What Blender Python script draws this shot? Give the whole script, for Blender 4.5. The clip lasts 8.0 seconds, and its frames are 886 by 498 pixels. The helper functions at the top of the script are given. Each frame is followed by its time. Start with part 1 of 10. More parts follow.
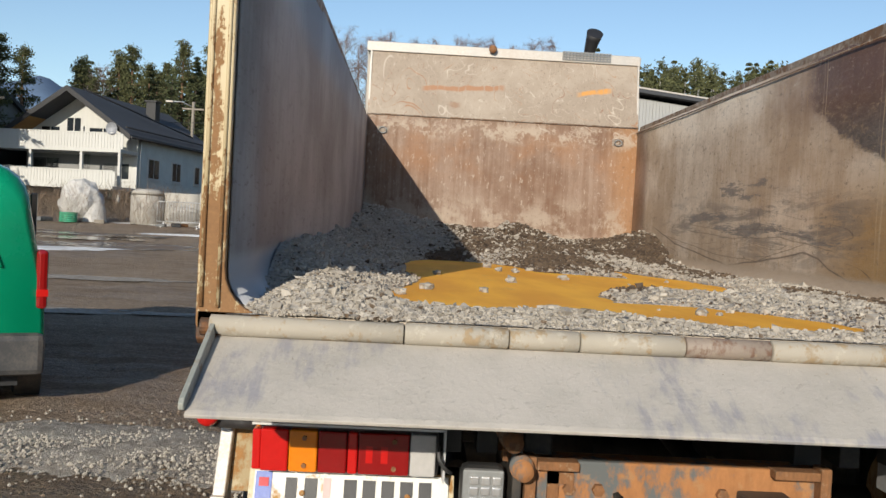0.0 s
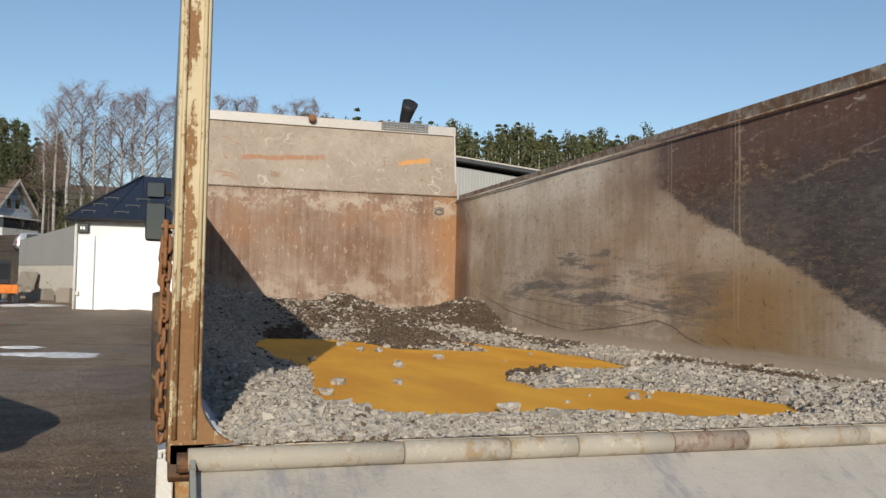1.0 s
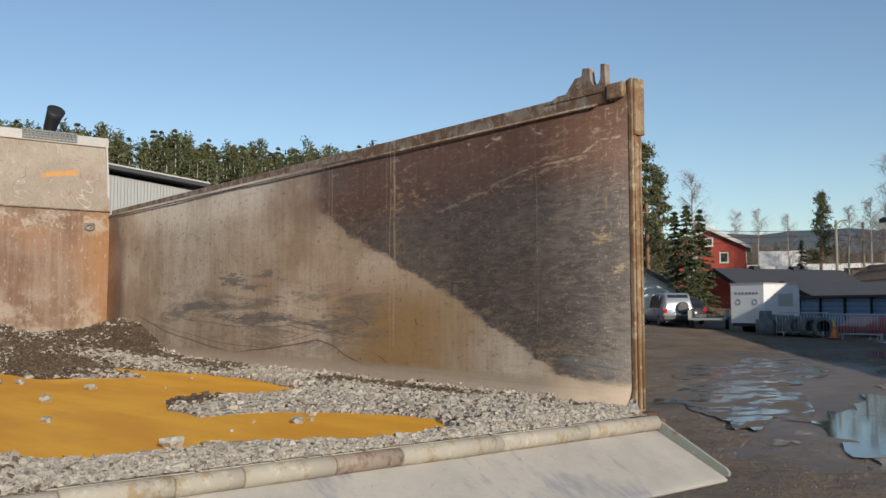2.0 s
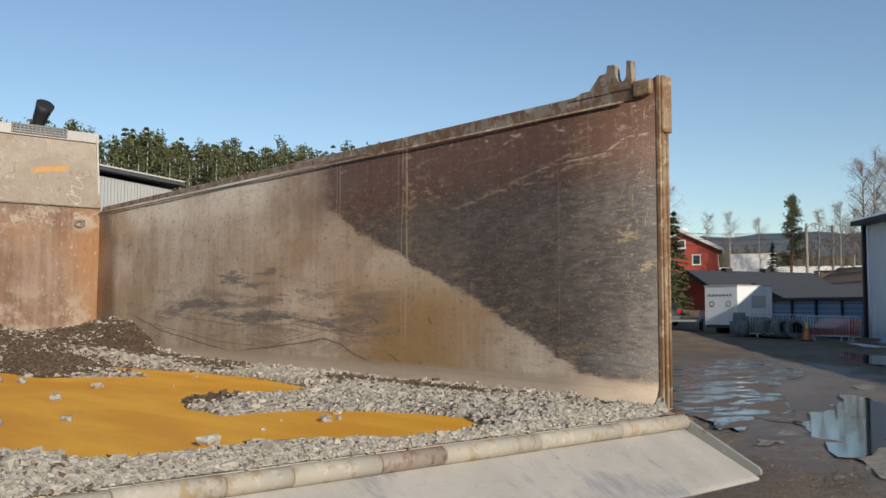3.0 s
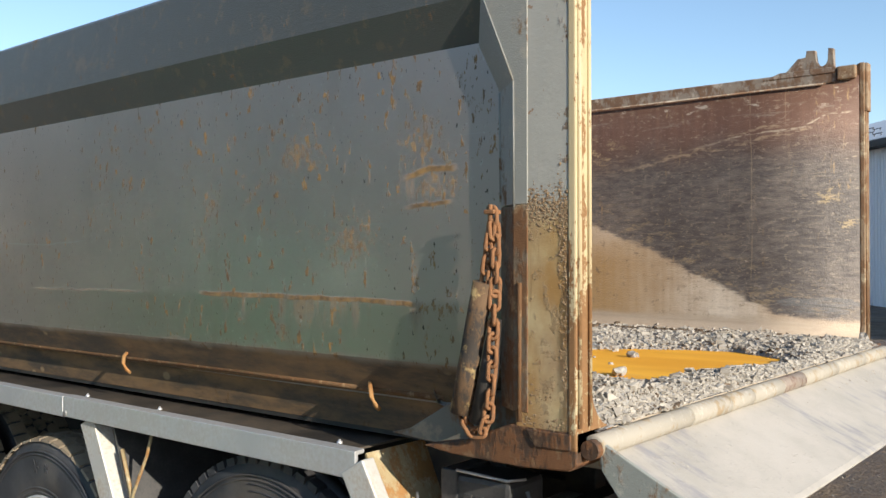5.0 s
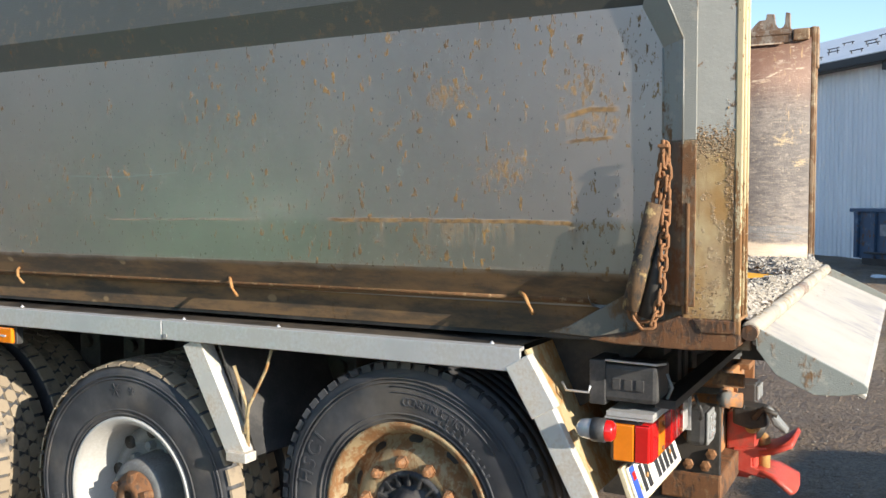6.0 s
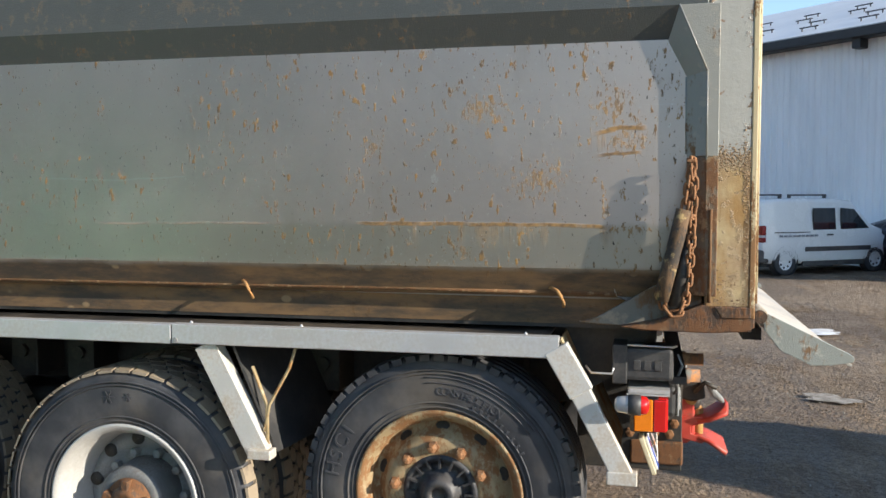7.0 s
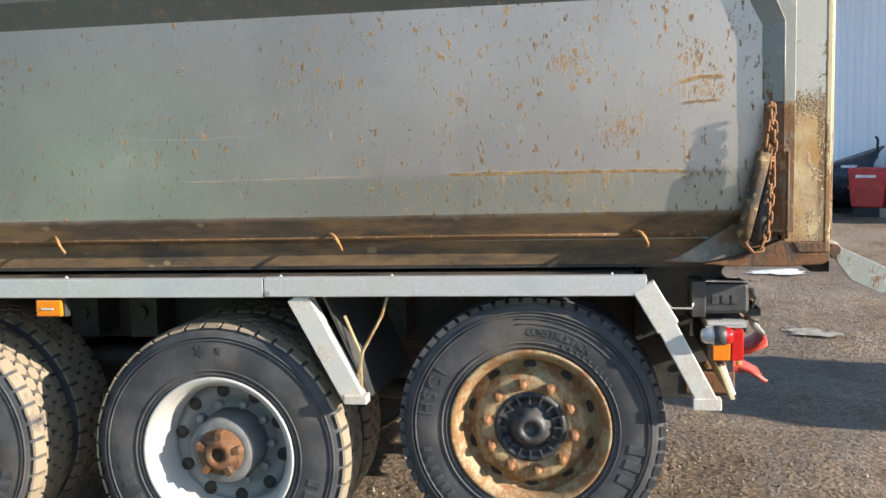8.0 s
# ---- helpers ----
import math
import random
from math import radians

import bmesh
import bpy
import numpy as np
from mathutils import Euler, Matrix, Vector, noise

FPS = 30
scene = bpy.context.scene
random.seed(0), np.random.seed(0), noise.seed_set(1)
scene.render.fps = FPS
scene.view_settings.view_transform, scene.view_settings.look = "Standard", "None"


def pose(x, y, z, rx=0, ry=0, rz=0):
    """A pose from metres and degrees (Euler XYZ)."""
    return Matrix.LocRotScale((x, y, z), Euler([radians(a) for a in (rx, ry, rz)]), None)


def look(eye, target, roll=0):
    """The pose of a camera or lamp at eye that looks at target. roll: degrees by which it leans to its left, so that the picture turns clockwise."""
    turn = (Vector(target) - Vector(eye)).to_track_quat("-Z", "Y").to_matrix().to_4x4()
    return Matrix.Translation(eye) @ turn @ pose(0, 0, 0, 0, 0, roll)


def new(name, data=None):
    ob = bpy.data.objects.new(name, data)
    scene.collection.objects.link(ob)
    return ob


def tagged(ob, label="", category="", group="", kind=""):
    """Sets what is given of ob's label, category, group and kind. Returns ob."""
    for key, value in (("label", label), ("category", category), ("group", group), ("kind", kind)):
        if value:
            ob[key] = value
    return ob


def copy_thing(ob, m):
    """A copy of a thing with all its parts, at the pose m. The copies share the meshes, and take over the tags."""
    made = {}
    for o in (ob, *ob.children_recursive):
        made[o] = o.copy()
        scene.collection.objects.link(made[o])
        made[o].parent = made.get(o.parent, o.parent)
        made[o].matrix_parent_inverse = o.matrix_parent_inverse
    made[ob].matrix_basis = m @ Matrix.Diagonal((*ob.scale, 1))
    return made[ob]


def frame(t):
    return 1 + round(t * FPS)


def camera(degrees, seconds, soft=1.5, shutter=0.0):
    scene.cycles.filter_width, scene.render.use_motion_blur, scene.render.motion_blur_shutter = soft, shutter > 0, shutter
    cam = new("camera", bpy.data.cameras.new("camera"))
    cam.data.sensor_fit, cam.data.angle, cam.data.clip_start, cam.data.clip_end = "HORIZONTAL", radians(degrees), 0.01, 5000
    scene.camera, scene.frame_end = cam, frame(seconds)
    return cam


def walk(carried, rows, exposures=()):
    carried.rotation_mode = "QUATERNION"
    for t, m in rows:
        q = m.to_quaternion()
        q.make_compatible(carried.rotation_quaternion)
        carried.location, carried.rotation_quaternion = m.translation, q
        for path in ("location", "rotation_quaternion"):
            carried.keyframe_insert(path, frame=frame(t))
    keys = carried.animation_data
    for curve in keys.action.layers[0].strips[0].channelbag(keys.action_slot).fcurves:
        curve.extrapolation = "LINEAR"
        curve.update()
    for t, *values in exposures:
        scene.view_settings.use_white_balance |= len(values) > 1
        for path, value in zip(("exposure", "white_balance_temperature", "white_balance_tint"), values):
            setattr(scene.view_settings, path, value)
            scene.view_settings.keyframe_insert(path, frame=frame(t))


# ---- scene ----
cam = camera(52.8, 8.0)
PATH = [
    (0, (-0.765, -2.142, 1.619), (-0.688, -0.144, 1.569), 3.0),
    (0.5, (-1.073, -2.055, 1.685), (-0.837, -0.07, 1.747), 2.5),
    (1, (-1.277, -1.951, 1.717), (-0.687, -0.043, 1.812), 1.0),
    (1.5, (-1.331, -1.977, 1.748), (-0.368, -0.227, 1.853), 0.2),
    (1.7, (-1.321, -2.007, 1.762), (-0.212, -0.347, 1.877), -0.1),
    (2.8, (-1.327, -1.931, 1.771), (0.018, -0.457, 1.903), 0.3),
    (3, (-1.444, -1.854, 1.755), (-0.148, -0.337, 1.884), 0.1),
    (3.4, (-1.744, -1.701, 1.755), (-0.554, -0.097, 1.858), -0.0),
    (3.5, (-1.8, -1.679, 1.765), (-0.633, -0.057, 1.858), 0.1),
    (4, (-2.123, -1.408, 1.74), (-0.904, 0.176, 1.792), -0.3),
    (4.5, (-2.474, -1.161, 1.743), (-1.157, 0.344, 1.784), 0.1),
    (5, (-2.873, -0.952, 1.753), (-1.32, 0.309, 1.774), 0.0),
    (5.2, (-3.043, -0.842, 1.736), (-1.464, 0.385, 1.728), -0.1),
    (6.3, (-3.901, -0.186, 1.703), (-2.047, 0.555, 1.585), 0.2),
    (6.5, (-4.003, -0.034, 1.717), (-2.104, 0.584, 1.600), 0.4),
    (7, (-4.245, 0.330, 1.738), (-2.300, 0.781, 1.623), 0.0),
    (7.5, (-4.391, 0.620, 1.727), (-2.429, 0.984, 1.595), -0.7),
    (8, (-4.499, 0.831, 1.728), (-2.536, 1.148, 1.514), -1.6),
]
walk(cam, [(t, look(eye, target, roll)) for t, eye, target, roll in PATH],
     exposures=[(0, 0.2), (1.0, 0.0), (2.8, 0.05), (3.5, 0.1), (4.0, 0.22), (4.5, 0.46), (5.0, 0.75), (5.2, 0.86), (6.3, 1.3), (6.5, 1.32), (7.0, 1.15), (7.5, 1.12), (8.0, 1.52)])

# ---- light: low clear sun from behind the truck's left rear, clear sky ----
SUN = Vector((-0.86, -3.2, 1.11)).normalized()
sun_lamp = new("sun", bpy.data.lights.new("sun", "SUN"))
sun_lamp.data.energy, sun_lamp.data.angle, sun_lamp.data.color = 4.2, radians(0.53), (1.0, 0.92, 0.79)
sun_lamp.matrix_world = look(SUN * 50, (0, 0, 0))
world = bpy.data.worlds.new("sky")
scene.world = world
world.use_nodes = True
sky = world.node_tree.nodes.new("ShaderNodeTexSky")
sky.sky_type, sky.sun_disc = "NISHITA", False
sky.sun_elevation = math.asin(SUN.z)
sky.sun_rotation = math.atan2(SUN.x, SUN.y)
sky.air_density, sky.dust_density, sky.ozone_density = 1.0, 0.2, 2.2
world.node_tree.links.new(sky.outputs[0], world.node_tree.nodes["Background"].inputs[0])
world.node_tree.nodes["Background"].inputs[1].default_value = 0.12

# ---- materials ----
class Mat:
    """A small writer of node materials; coordinates are the object's own metres."""

    def __init__(self, name):
        self.m = bpy.data.materials.new(name)
        self.m.use_nodes = True
        self.t = self.m.node_tree
        self.p = self.t.nodes["Principled BSDF"]
        self.xyz = self.add("ShaderNodeTexCoord").outputs["Object"]
        self.sep = None

    def add(self, kind):
        return self.t.nodes.new(kind)

    def put(self, socket, value):
        if isinstance(value, bpy.types.NodeSocket):
            self.t.links.new(value, socket)
        elif isinstance(value, tuple) and len(value) == 3 and socket.type == "RGBA":
            socket.default_value = (*value, 1)
        else:
            socket.default_value = value

    def f(self, op, a, b=0.0, c=0.0):
        n = self.add("ShaderNodeMath")
        n.operation = op
        for s, v in zip(n.inputs, (a, b, c)):
            self.put(s, v)
        return n.outputs[0]

    def axis(self, i):
        if self.sep is None:
            n = self.add("ShaderNodeSeparateXYZ")
            self.t.links.new(self.xyz, n.inputs[0])
            self.sep = n.outputs
        return self.sep[i]

    def scaled(self, sx, sy, sz, off=0.0):
        n = self.add("ShaderNodeMapping")
        self.t.links.new(self.xyz, n.inputs[0])
        n.inputs["Scale"].default_value = (sx, sy, sz)
        n.inputs["Location"].default_value = (off, off * 1.7, off * 0.6)
        return n.outputs[0]

    def noise(self, scale, detail=4.0, rough=0.6, vec=None, distort=0.0):
        n = self.add("ShaderNodeTexNoise")
        self.put(n.inputs["Vector"], vec or self.xyz)
        n.inputs["Scale"].default_value, n.inputs["Detail"].default_value = scale, detail
        n.inputs["Roughness"].default_value, n.inputs["Distortion"].default_value = rough, distort
        return n.outputs["Fac"]

    def cells(self, scale, vec=None, feature="F1"):
        n = self.add("ShaderNodeTexVoronoi")
        n.feature = feature
        self.put(n.inputs["Vector"], vec or self.xyz)
        n.inputs["Scale"].default_value = scale
        return n.outputs["Distance"]

    def step(self, v, lo, hi):
        n = self.add("ShaderNodeMapRange")
        n.interpolation_type = "SMOOTHSTEP"
        self.put(n.inputs[0], v)
        n.inputs[1].default_value, n.inputs[2].default_value = lo, hi
        return n.outputs[0]

    def mix(self, fac, a, b):
        n = self.add("ShaderNodeMix")
        n.data_type = "RGBA"
        self.put(n.inputs[0], fac)
        self.put(n.inputs[6], a)
        self.put(n.inputs[7], b)
        return n.outputs[2]

    def lerp(self, fac, a, b):
        n = self.add("ShaderNodeMix")
        self.put(n.inputs[0], fac)
        self.put(n.inputs[2], a)
        self.put(n.inputs[3], b)
        return n.outputs[0]

    def blob(self, i, j, u0, v0, ru, rv, edge=None, ragged=0.9, tilt=0.0):
        """An uneven patch round (u0, v0) in the plane of axes i and j, with a ragged edge."""
        du, dv = self.f("SUBTRACT", self.axis(i), u0), self.f("SUBTRACT", self.axis(j), v0)
        if tilt:
            dv = self.f("SUBTRACT", dv, self.f("MULTIPLY", du, tilt))
        d = self.f("ADD", self.f("POWER", self.f("ABSOLUTE", self.f("DIVIDE", du, ru)), 2.0), self.f("POWER", self.f("ABSOLUTE", self.f("DIVIDE", dv, rv)), 2.0))
        if edge is None:
            return self.step(d, 1.1, 0.5)
        near = self.f("SUBTRACT", 1.0, self.f("MINIMUM", d, 3.0))
        return self.step(self.f("ADD", edge, self.f("MULTIPLY", near, 0.20 * ragged)), 0.55, 0.60)

    def bend(self, i, points):
        """A height that follows straight stretches over axis i."""
        (u0, z), u = points[0], self.axis(i)
        out = z
        for (a, za), (b, zb) in zip(points, points[1:]):
            n = self.add("ShaderNodeMapRange")
            self.put(n.inputs[0], u)
            n.inputs[1].default_value, n.inputs[2].default_value = a, b
            n.inputs[3].default_value, n.inputs[4].default_value = 0.0, zb - za
            out = self.f("ADD", out, n.outputs[0])
        return out

    def specks(self, vec, size, share, soft=0.3):
        """Scattered single spots: only a share of the cells holds one, of uneven size."""
        n = self.add("ShaderNodeTexVoronoi")
        self.put(n.inputs["Vector"], vec)
        n.inputs["Scale"].default_value = 1.0
        sp = self.add("ShaderNodeSeparateColor")
        self.t.links.new(n.outputs["Color"], sp.inputs[0])
        r = self.f("MULTIPLY", self.f("POWER", sp.outputs[0], 2.0), size)
        m = self.add("ShaderNodeMapRange")
        self.put(m.inputs[0], self.f("SUBTRACT", n.outputs["Distance"], r))
        m.inputs[1].default_value, m.inputs[2].default_value = 0.0, -size * soft
        return self.f("MULTIPLY", m.outputs[0], self.step(self.f("SUBTRACT", sp.outputs[1], share), 0.0, -0.02))

    def random(self):
        return self.add("ShaderNodeObjectInfo").outputs["Random"]

    def island(self):
        return self.add("ShaderNodeNewGeometry").outputs["Random Per Island"]

    def bump(self, height, strength=0.3, distance=0.01):
        n = self.add("ShaderNodeBump")
        n.inputs["Strength"].default_value, n.inputs["Distance"].default_value = strength, distance
        self.put(n.inputs["Height"], height)
        self.t.links.new(n.outputs[0], self.p.inputs["Normal"])

    def done(self, colour, rough=0.6, metal=0.0):
        self.put(self.p.inputs["Base Color"], colour)
        self.put(self.p.inputs["Roughness"], rough)
        self.put(self.p.inputs["Metallic"], metal)
        return self.m


def plain(name, c, rough=0.6, metal=0.0, vary=0.25, scale=6.0, bump=0.15, dirt=None, dirt_amount=0.5):
    """Paint, plastic or metal with cloudy wear, fine grain and optional dirt."""
    k = Mat(name)
    a = k.noise(scale, 5)
    b = k.noise(scale * 14, 3)
    dark = tuple(v * (1 - vary) for v in c)
    lite = tuple(min(1.0, v * (1 + vary)) for v in c)
    col = k.mix(k.step(a, 0.3, 0.7), dark, lite)
    if dirt:
        col = k.mix(k.f("MULTIPLY", k.step(k.f("ADD", a, k.f("MULTIPLY", b, 0.5)), 0.62, 0.95), dirt_amount), col, dirt)
    if bump:
        k.bump(b, bump, 0.004)
    return k.done(col, k.lerp(a, max(0.05, rough - 0.1), min(1.0, rough + 0.12)), metal)


def rusty(name, paint, rust=(0.22, 0.09, 0.03), pale=(0.55, 0.42, 0.22), amount=0.5, rough=0.6, scale=9.0):
    """Worn paint with rust breaking through and pale dried mud."""
    k = Mat(name)
    a = k.noise(scale, 6, 0.65)
    b = k.noise(scale * 4.5, 5, 0.7, k.scaled(1, 1, 0.4, 3.0))
    c = k.noise(scale * 22, 3)
    r = k.step(k.f("ADD", k.f("MULTIPLY", a, 0.7), k.f("MULTIPLY", b, 0.45)), 0.62 - 0.25 * amount, 0.72 - 0.2 * amount)
    rc = k.mix(b, tuple(v * 0.5 for v in rust), tuple(v * 1.5 for v in rust))
    col = k.mix(r, k.mix(a, tuple(v * 0.8 for v in paint), paint), rc)
    col = k.mix(k.f("MULTIPLY", k.step(k.noise(scale * 1.7, 5, 0.7, k.scaled(1, 1, 1, 9.0)), 0.55, 0.66), 0.75), col, pale)
    k.bump(k.f("ADD", k.f("MULTIPLY", r, 0.6), k.f("MULTIPLY", c, 0.5)), 0.35, 0.006)
    return k.done(col, k.lerp(r, rough, 0.85))


def side_paint():
    """Grey-green metallic lacquer with a painted green reflection, rust flecks, clusters, runs, scratches and shaded
    brown mud low down.
    """
    k = Mat("side_lacquer")
    y, z = k.axis(1), k.axis(2)
    a, fine, rag = k.noise(1.6, 4), k.noise(60, 3), k.noise(105, 4, 0.7, k.scaled(1, 1, 0.5))
    wide = k.noise(7, 4, 0.65)
    col = k.mix(k.step(a, 0.35, 0.65), (0.51, 0.43, 0.375), (0.44, 0.38, 0.335))
    # soft green reflection on the lower panel, painted into the lacquer colour
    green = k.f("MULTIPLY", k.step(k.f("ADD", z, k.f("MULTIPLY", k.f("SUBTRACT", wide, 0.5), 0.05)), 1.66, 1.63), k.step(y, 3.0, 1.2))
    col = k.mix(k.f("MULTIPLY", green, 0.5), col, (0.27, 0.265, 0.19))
    tail = k.step(y, 3.2, 0.4)
    # rust flecks of three sizes, thicker towards the tail
    drift = k.step(k.f("ADD", k.noise(2.6, 4, 0.6), k.f("MULTIPLY", tail, 0.16)), 0.46, 0.66)
    small = k.step(k.f("ADD", k.noise(52, 4, 0.6, k.scaled(1, 1, 0.42)), k.f("MULTIPLY", drift, 0.06)), 0.665, 0.70)
    medium = k.f("MULTIPLY", k.step(k.noise(30, 6, 0.72, k.scaled(1, 1, 0.5, 3.0)), 0.615, 0.66), k.lerp(drift, 0.15, 0.95))
    rusty_patch = None
    for y0, z0, ry, rz in ((0.96, 1.55, 0.022, 0.018), (0.88, 2.04, 0.06, 0.04), (0.46, 2.04, 0.055, 0.05), (0.69, 1.80, 0.07, 0.05), (0.64, 1.845, 0.035, 0.02), (1.35, 1.81, 0.018, 0.014), (0.78, 1.795, 0.014, 0.018), (0.40, 1.92, 0.06, 0.03), (0.39, 1.63, 0.05, 0.012), (1.28, 1.92, 0.03, 0.02)):
        b = k.f("MULTIPLY", k.blob(1, 2, y0, z0, ry * 1.15, rz * 1.15, rag, 0.3), 0.85)
        rusty_patch = b if rusty_patch is None else k.f("MAXIMUM", rusty_patch, b)
    for y0, z0, ry, rz, tilt in ((1.09, 1.94, 0.045, 0.012, -0.8), (0.475, 1.70, 0.012, 0.045, 0.0), (2.36, 2.06, 0.012, 0.03, 0.0), (2.48, 1.71, 0.010, 0.03, 0.0)):
        rusty_patch = k.f("MAXIMUM", rusty_patch, k.f("MULTIPLY", k.blob(1, 2, y0, z0, ry, rz, rag, 0.3, tilt), 0.9))
    # bent scrape near the post and the two long ones with their runs
    wob = k.f("MULTIPLY", k.f("SUBTRACT", k.noise(9.0, 4, 0.65), 0.5), 0.018)
    zw = k.f("ADD", z, wob)
    broken = k.step(k.noise(15, 5, 0.75, k.scaled(1, 1, 0.5, 8.0)), 0.36, 0.52)

    def stroke(points, y0, y1, width):
        d = k.f("ABSOLUTE", k.f("SUBTRACT", zw, k.bend(1, points)))
        return k.f("MULTIPLY", k.step(d, width, width * 0.35), k.f("MULTIPLY", k.step(y, y0, y0 + 0.03), k.step(y, y1, y1 - 0.05)))
    arc = stroke([(0.34, 1.965), (0.43, 1.972), (0.54, 1.942)], 0.335, 0.53, 0.011)
    bar = stroke([(0.36, 1.888), (0.51, 1.878)], 0.35, 0.52, 0.008)
    long1 = k.f("MULTIPLY", stroke([(0.45, 1.638), (0.6, 1.646), (1.35, 1.648)], 0.46, 1.36, 0.0095), k.lerp(broken, 0.6, 1.0))
    long2 = k.f("MULTIPLY", stroke([(1.6, 1.647), (2.4, 1.640)], 1.62, 2.4, 0.006), k.f("MULTIPLY", broken, 0.4))
    drop = k.f("MULTIPLY", k.step(k.f("SUBTRACT", 1.648, z), 0.11, 0.0), k.step(k.f("SUBTRACT", 1.652, z), 0.0, 0.012))
    drop = k.f("MULTIPLY", drop, k.f("MULTIPLY", k.step(k.noise(12, 4, 0.65, k.scaled(1, 1, 0.12)), 0.50, 0.64), k.f("MULTIPLY", k.step(y, 1.45, 1.1), k.step(y, 0.40, 0.5))))
    drop2 = k.f("MULTIPLY", k.f("MULTIPLY", k.step(k.f("ABSOLUTE", k.f("SUBTRACT", z, 1.925)), 0.045, 0.01), k.step(k.noise(16, 4, 0.65, k.scaled(1, 1, 0.15, 4.0)), 0.5, 0.62)), k.f("MULTIPLY", k.step(y, 0.34, 0.38), k.step(y, 0.55, 0.5)))
    rust = k.f("MAXIMUM", k.f("MAXIMUM", small, medium), k.f("MAXIMUM", rusty_patch, k.f("MAXIMUM", arc, bar)))
    rust = k.f("MAXIMUM", rust, k.f("MAXIMUM", k.f("MAXIMUM", long1, long2), k.f("MULTIPLY", k.f("MAXIMUM", drop, drop2), 0.7)))
    rustc = k.mix(k.step(k.f("ADD", k.f("MULTIPLY", fine, 0.6), k.f("MULTIPLY", wide, 0.5)), 0.40, 0.72), (0.07, 0.039, 0.012), (0.33, 0.18, 0.045))
    col = k.mix(k.f("MULTIPLY", rust, 0.92), col, rustc)
    # stain running down under the flecks
    stain = k.f("MULTIPLY", k.step(k.noise(9, 4, 0.6, k.scaled(1, 1.3, 0.16, 6.0)), 0.56, 0.72), drift)
    col = k.mix(k.f("MULTIPLY", stain, 0.12), col, (0.22, 0.15, 0.06))
    dark = k.step(k.noise(88, 3, 0.6, k.scaled(1, 1, 0.5, 7.0)), 0.68, 0.715)
    col = k.mix(k.f("MULTIPLY", dark, 0.9), col, (0.03, 0.024, 0.018))
    chip = k.f("MULTIPLY", k.step(k.noise(95, 3, 0.6, k.scaled(1, 1, 0.6, 11.0)), 0.675, 0.705), k.step(k.noise(1.9, 3), 0.36, 0.52))
    chip = k.f("MAXIMUM", chip, k.f("MULTIPLY", k.blob(1, 2, 1.06, 1.80, 0.011, 0.035, rag, 0.5), 0.8))
    col = k.mix(k.f("MULTIPLY", chip, 0.75), col, (0.58, 0.56, 0.50))
    # long fine scratches
    sc = k.step(k.noise(3.0, 2, 0.5, k.scaled(1, 0.5, 26, 2.0)), 0.735, 0.75)
    sc = k.f("MAXIMUM", k.f("MULTIPLY", sc, 0.5), stroke([(2.0, 1.818), (2.32, 1.803), (2.6, 1.812)], 2.0, 2.62, 0.0035))
    col = k.mix(k.f("MULTIPLY", sc, 0.5), col, (0.55, 0.55, 0.52))
    # mud and rust on the tucked-in bottom, darkened with the bend's shade
    mud = k.f("MULTIPLY", k.step(k.f("ADD", z, k.f("MULTIPLY", k.f("SUBTRACT", k.noise(6, 5), 0.5), 0.035)), 1.510, 1.478), 0.94)
    wipe = k.noise(8, 5, 0.7, k.scaled(1, 0.35, 1.4, 2.0))
    shaded_mud = k.mix(k.step(wipe, 0.36, 0.66), (0.045, 0.031, 0.019), (0.19, 0.105, 0.042))
    band = k.f("MULTIPLY", k.step(k.f("ABSOLUTE", k.f("SUBTRACT", z, 1.392)), 0.045, 0.005), k.step(k.noise(13, 5, 0.7, k.scaled(1, 0.4, 1, 5.0)), 0.42, 0.62))
    shaded_mud = k.mix(k.f("MULTIPLY", band, 0.8), shaded_mud, (0.24, 0.125, 0.045))
    scab = k.f("MULTIPLY", k.specks(k.scaled(15, 15, 22, 2.0), 0.36, 0.25), k.step(z, 1.49, 1.47))
    shaded_mud = k.mix(k.f("MULTIPLY", scab, 0.8), shaded_mud, (0.30, 0.20, 0.10))
    col = k.mix(mud, col, shaded_mud)
    k.bump(k.f("ADD", k.f("MULTIPLY", k.f("MAXIMUM", rust, scab), 0.6), k.f("MULTIPLY", fine, 0.12)), 0.3, 0.004)
    worn = k.f("MAXIMUM", k.f("MULTIPLY", rust, 0.95), mud)
    ro = k.lerp(worn, k.lerp(a, 0.43, 0.48), 0.75)
    k.put(k.p.inputs["Coat Weight"], k.lerp(worn, 0.34, 0.0))
    k.p.inputs["Coat Roughness"].default_value = 0.11
    return k.done(col, ro, k.lerp(worn, 0.94, 0.0))


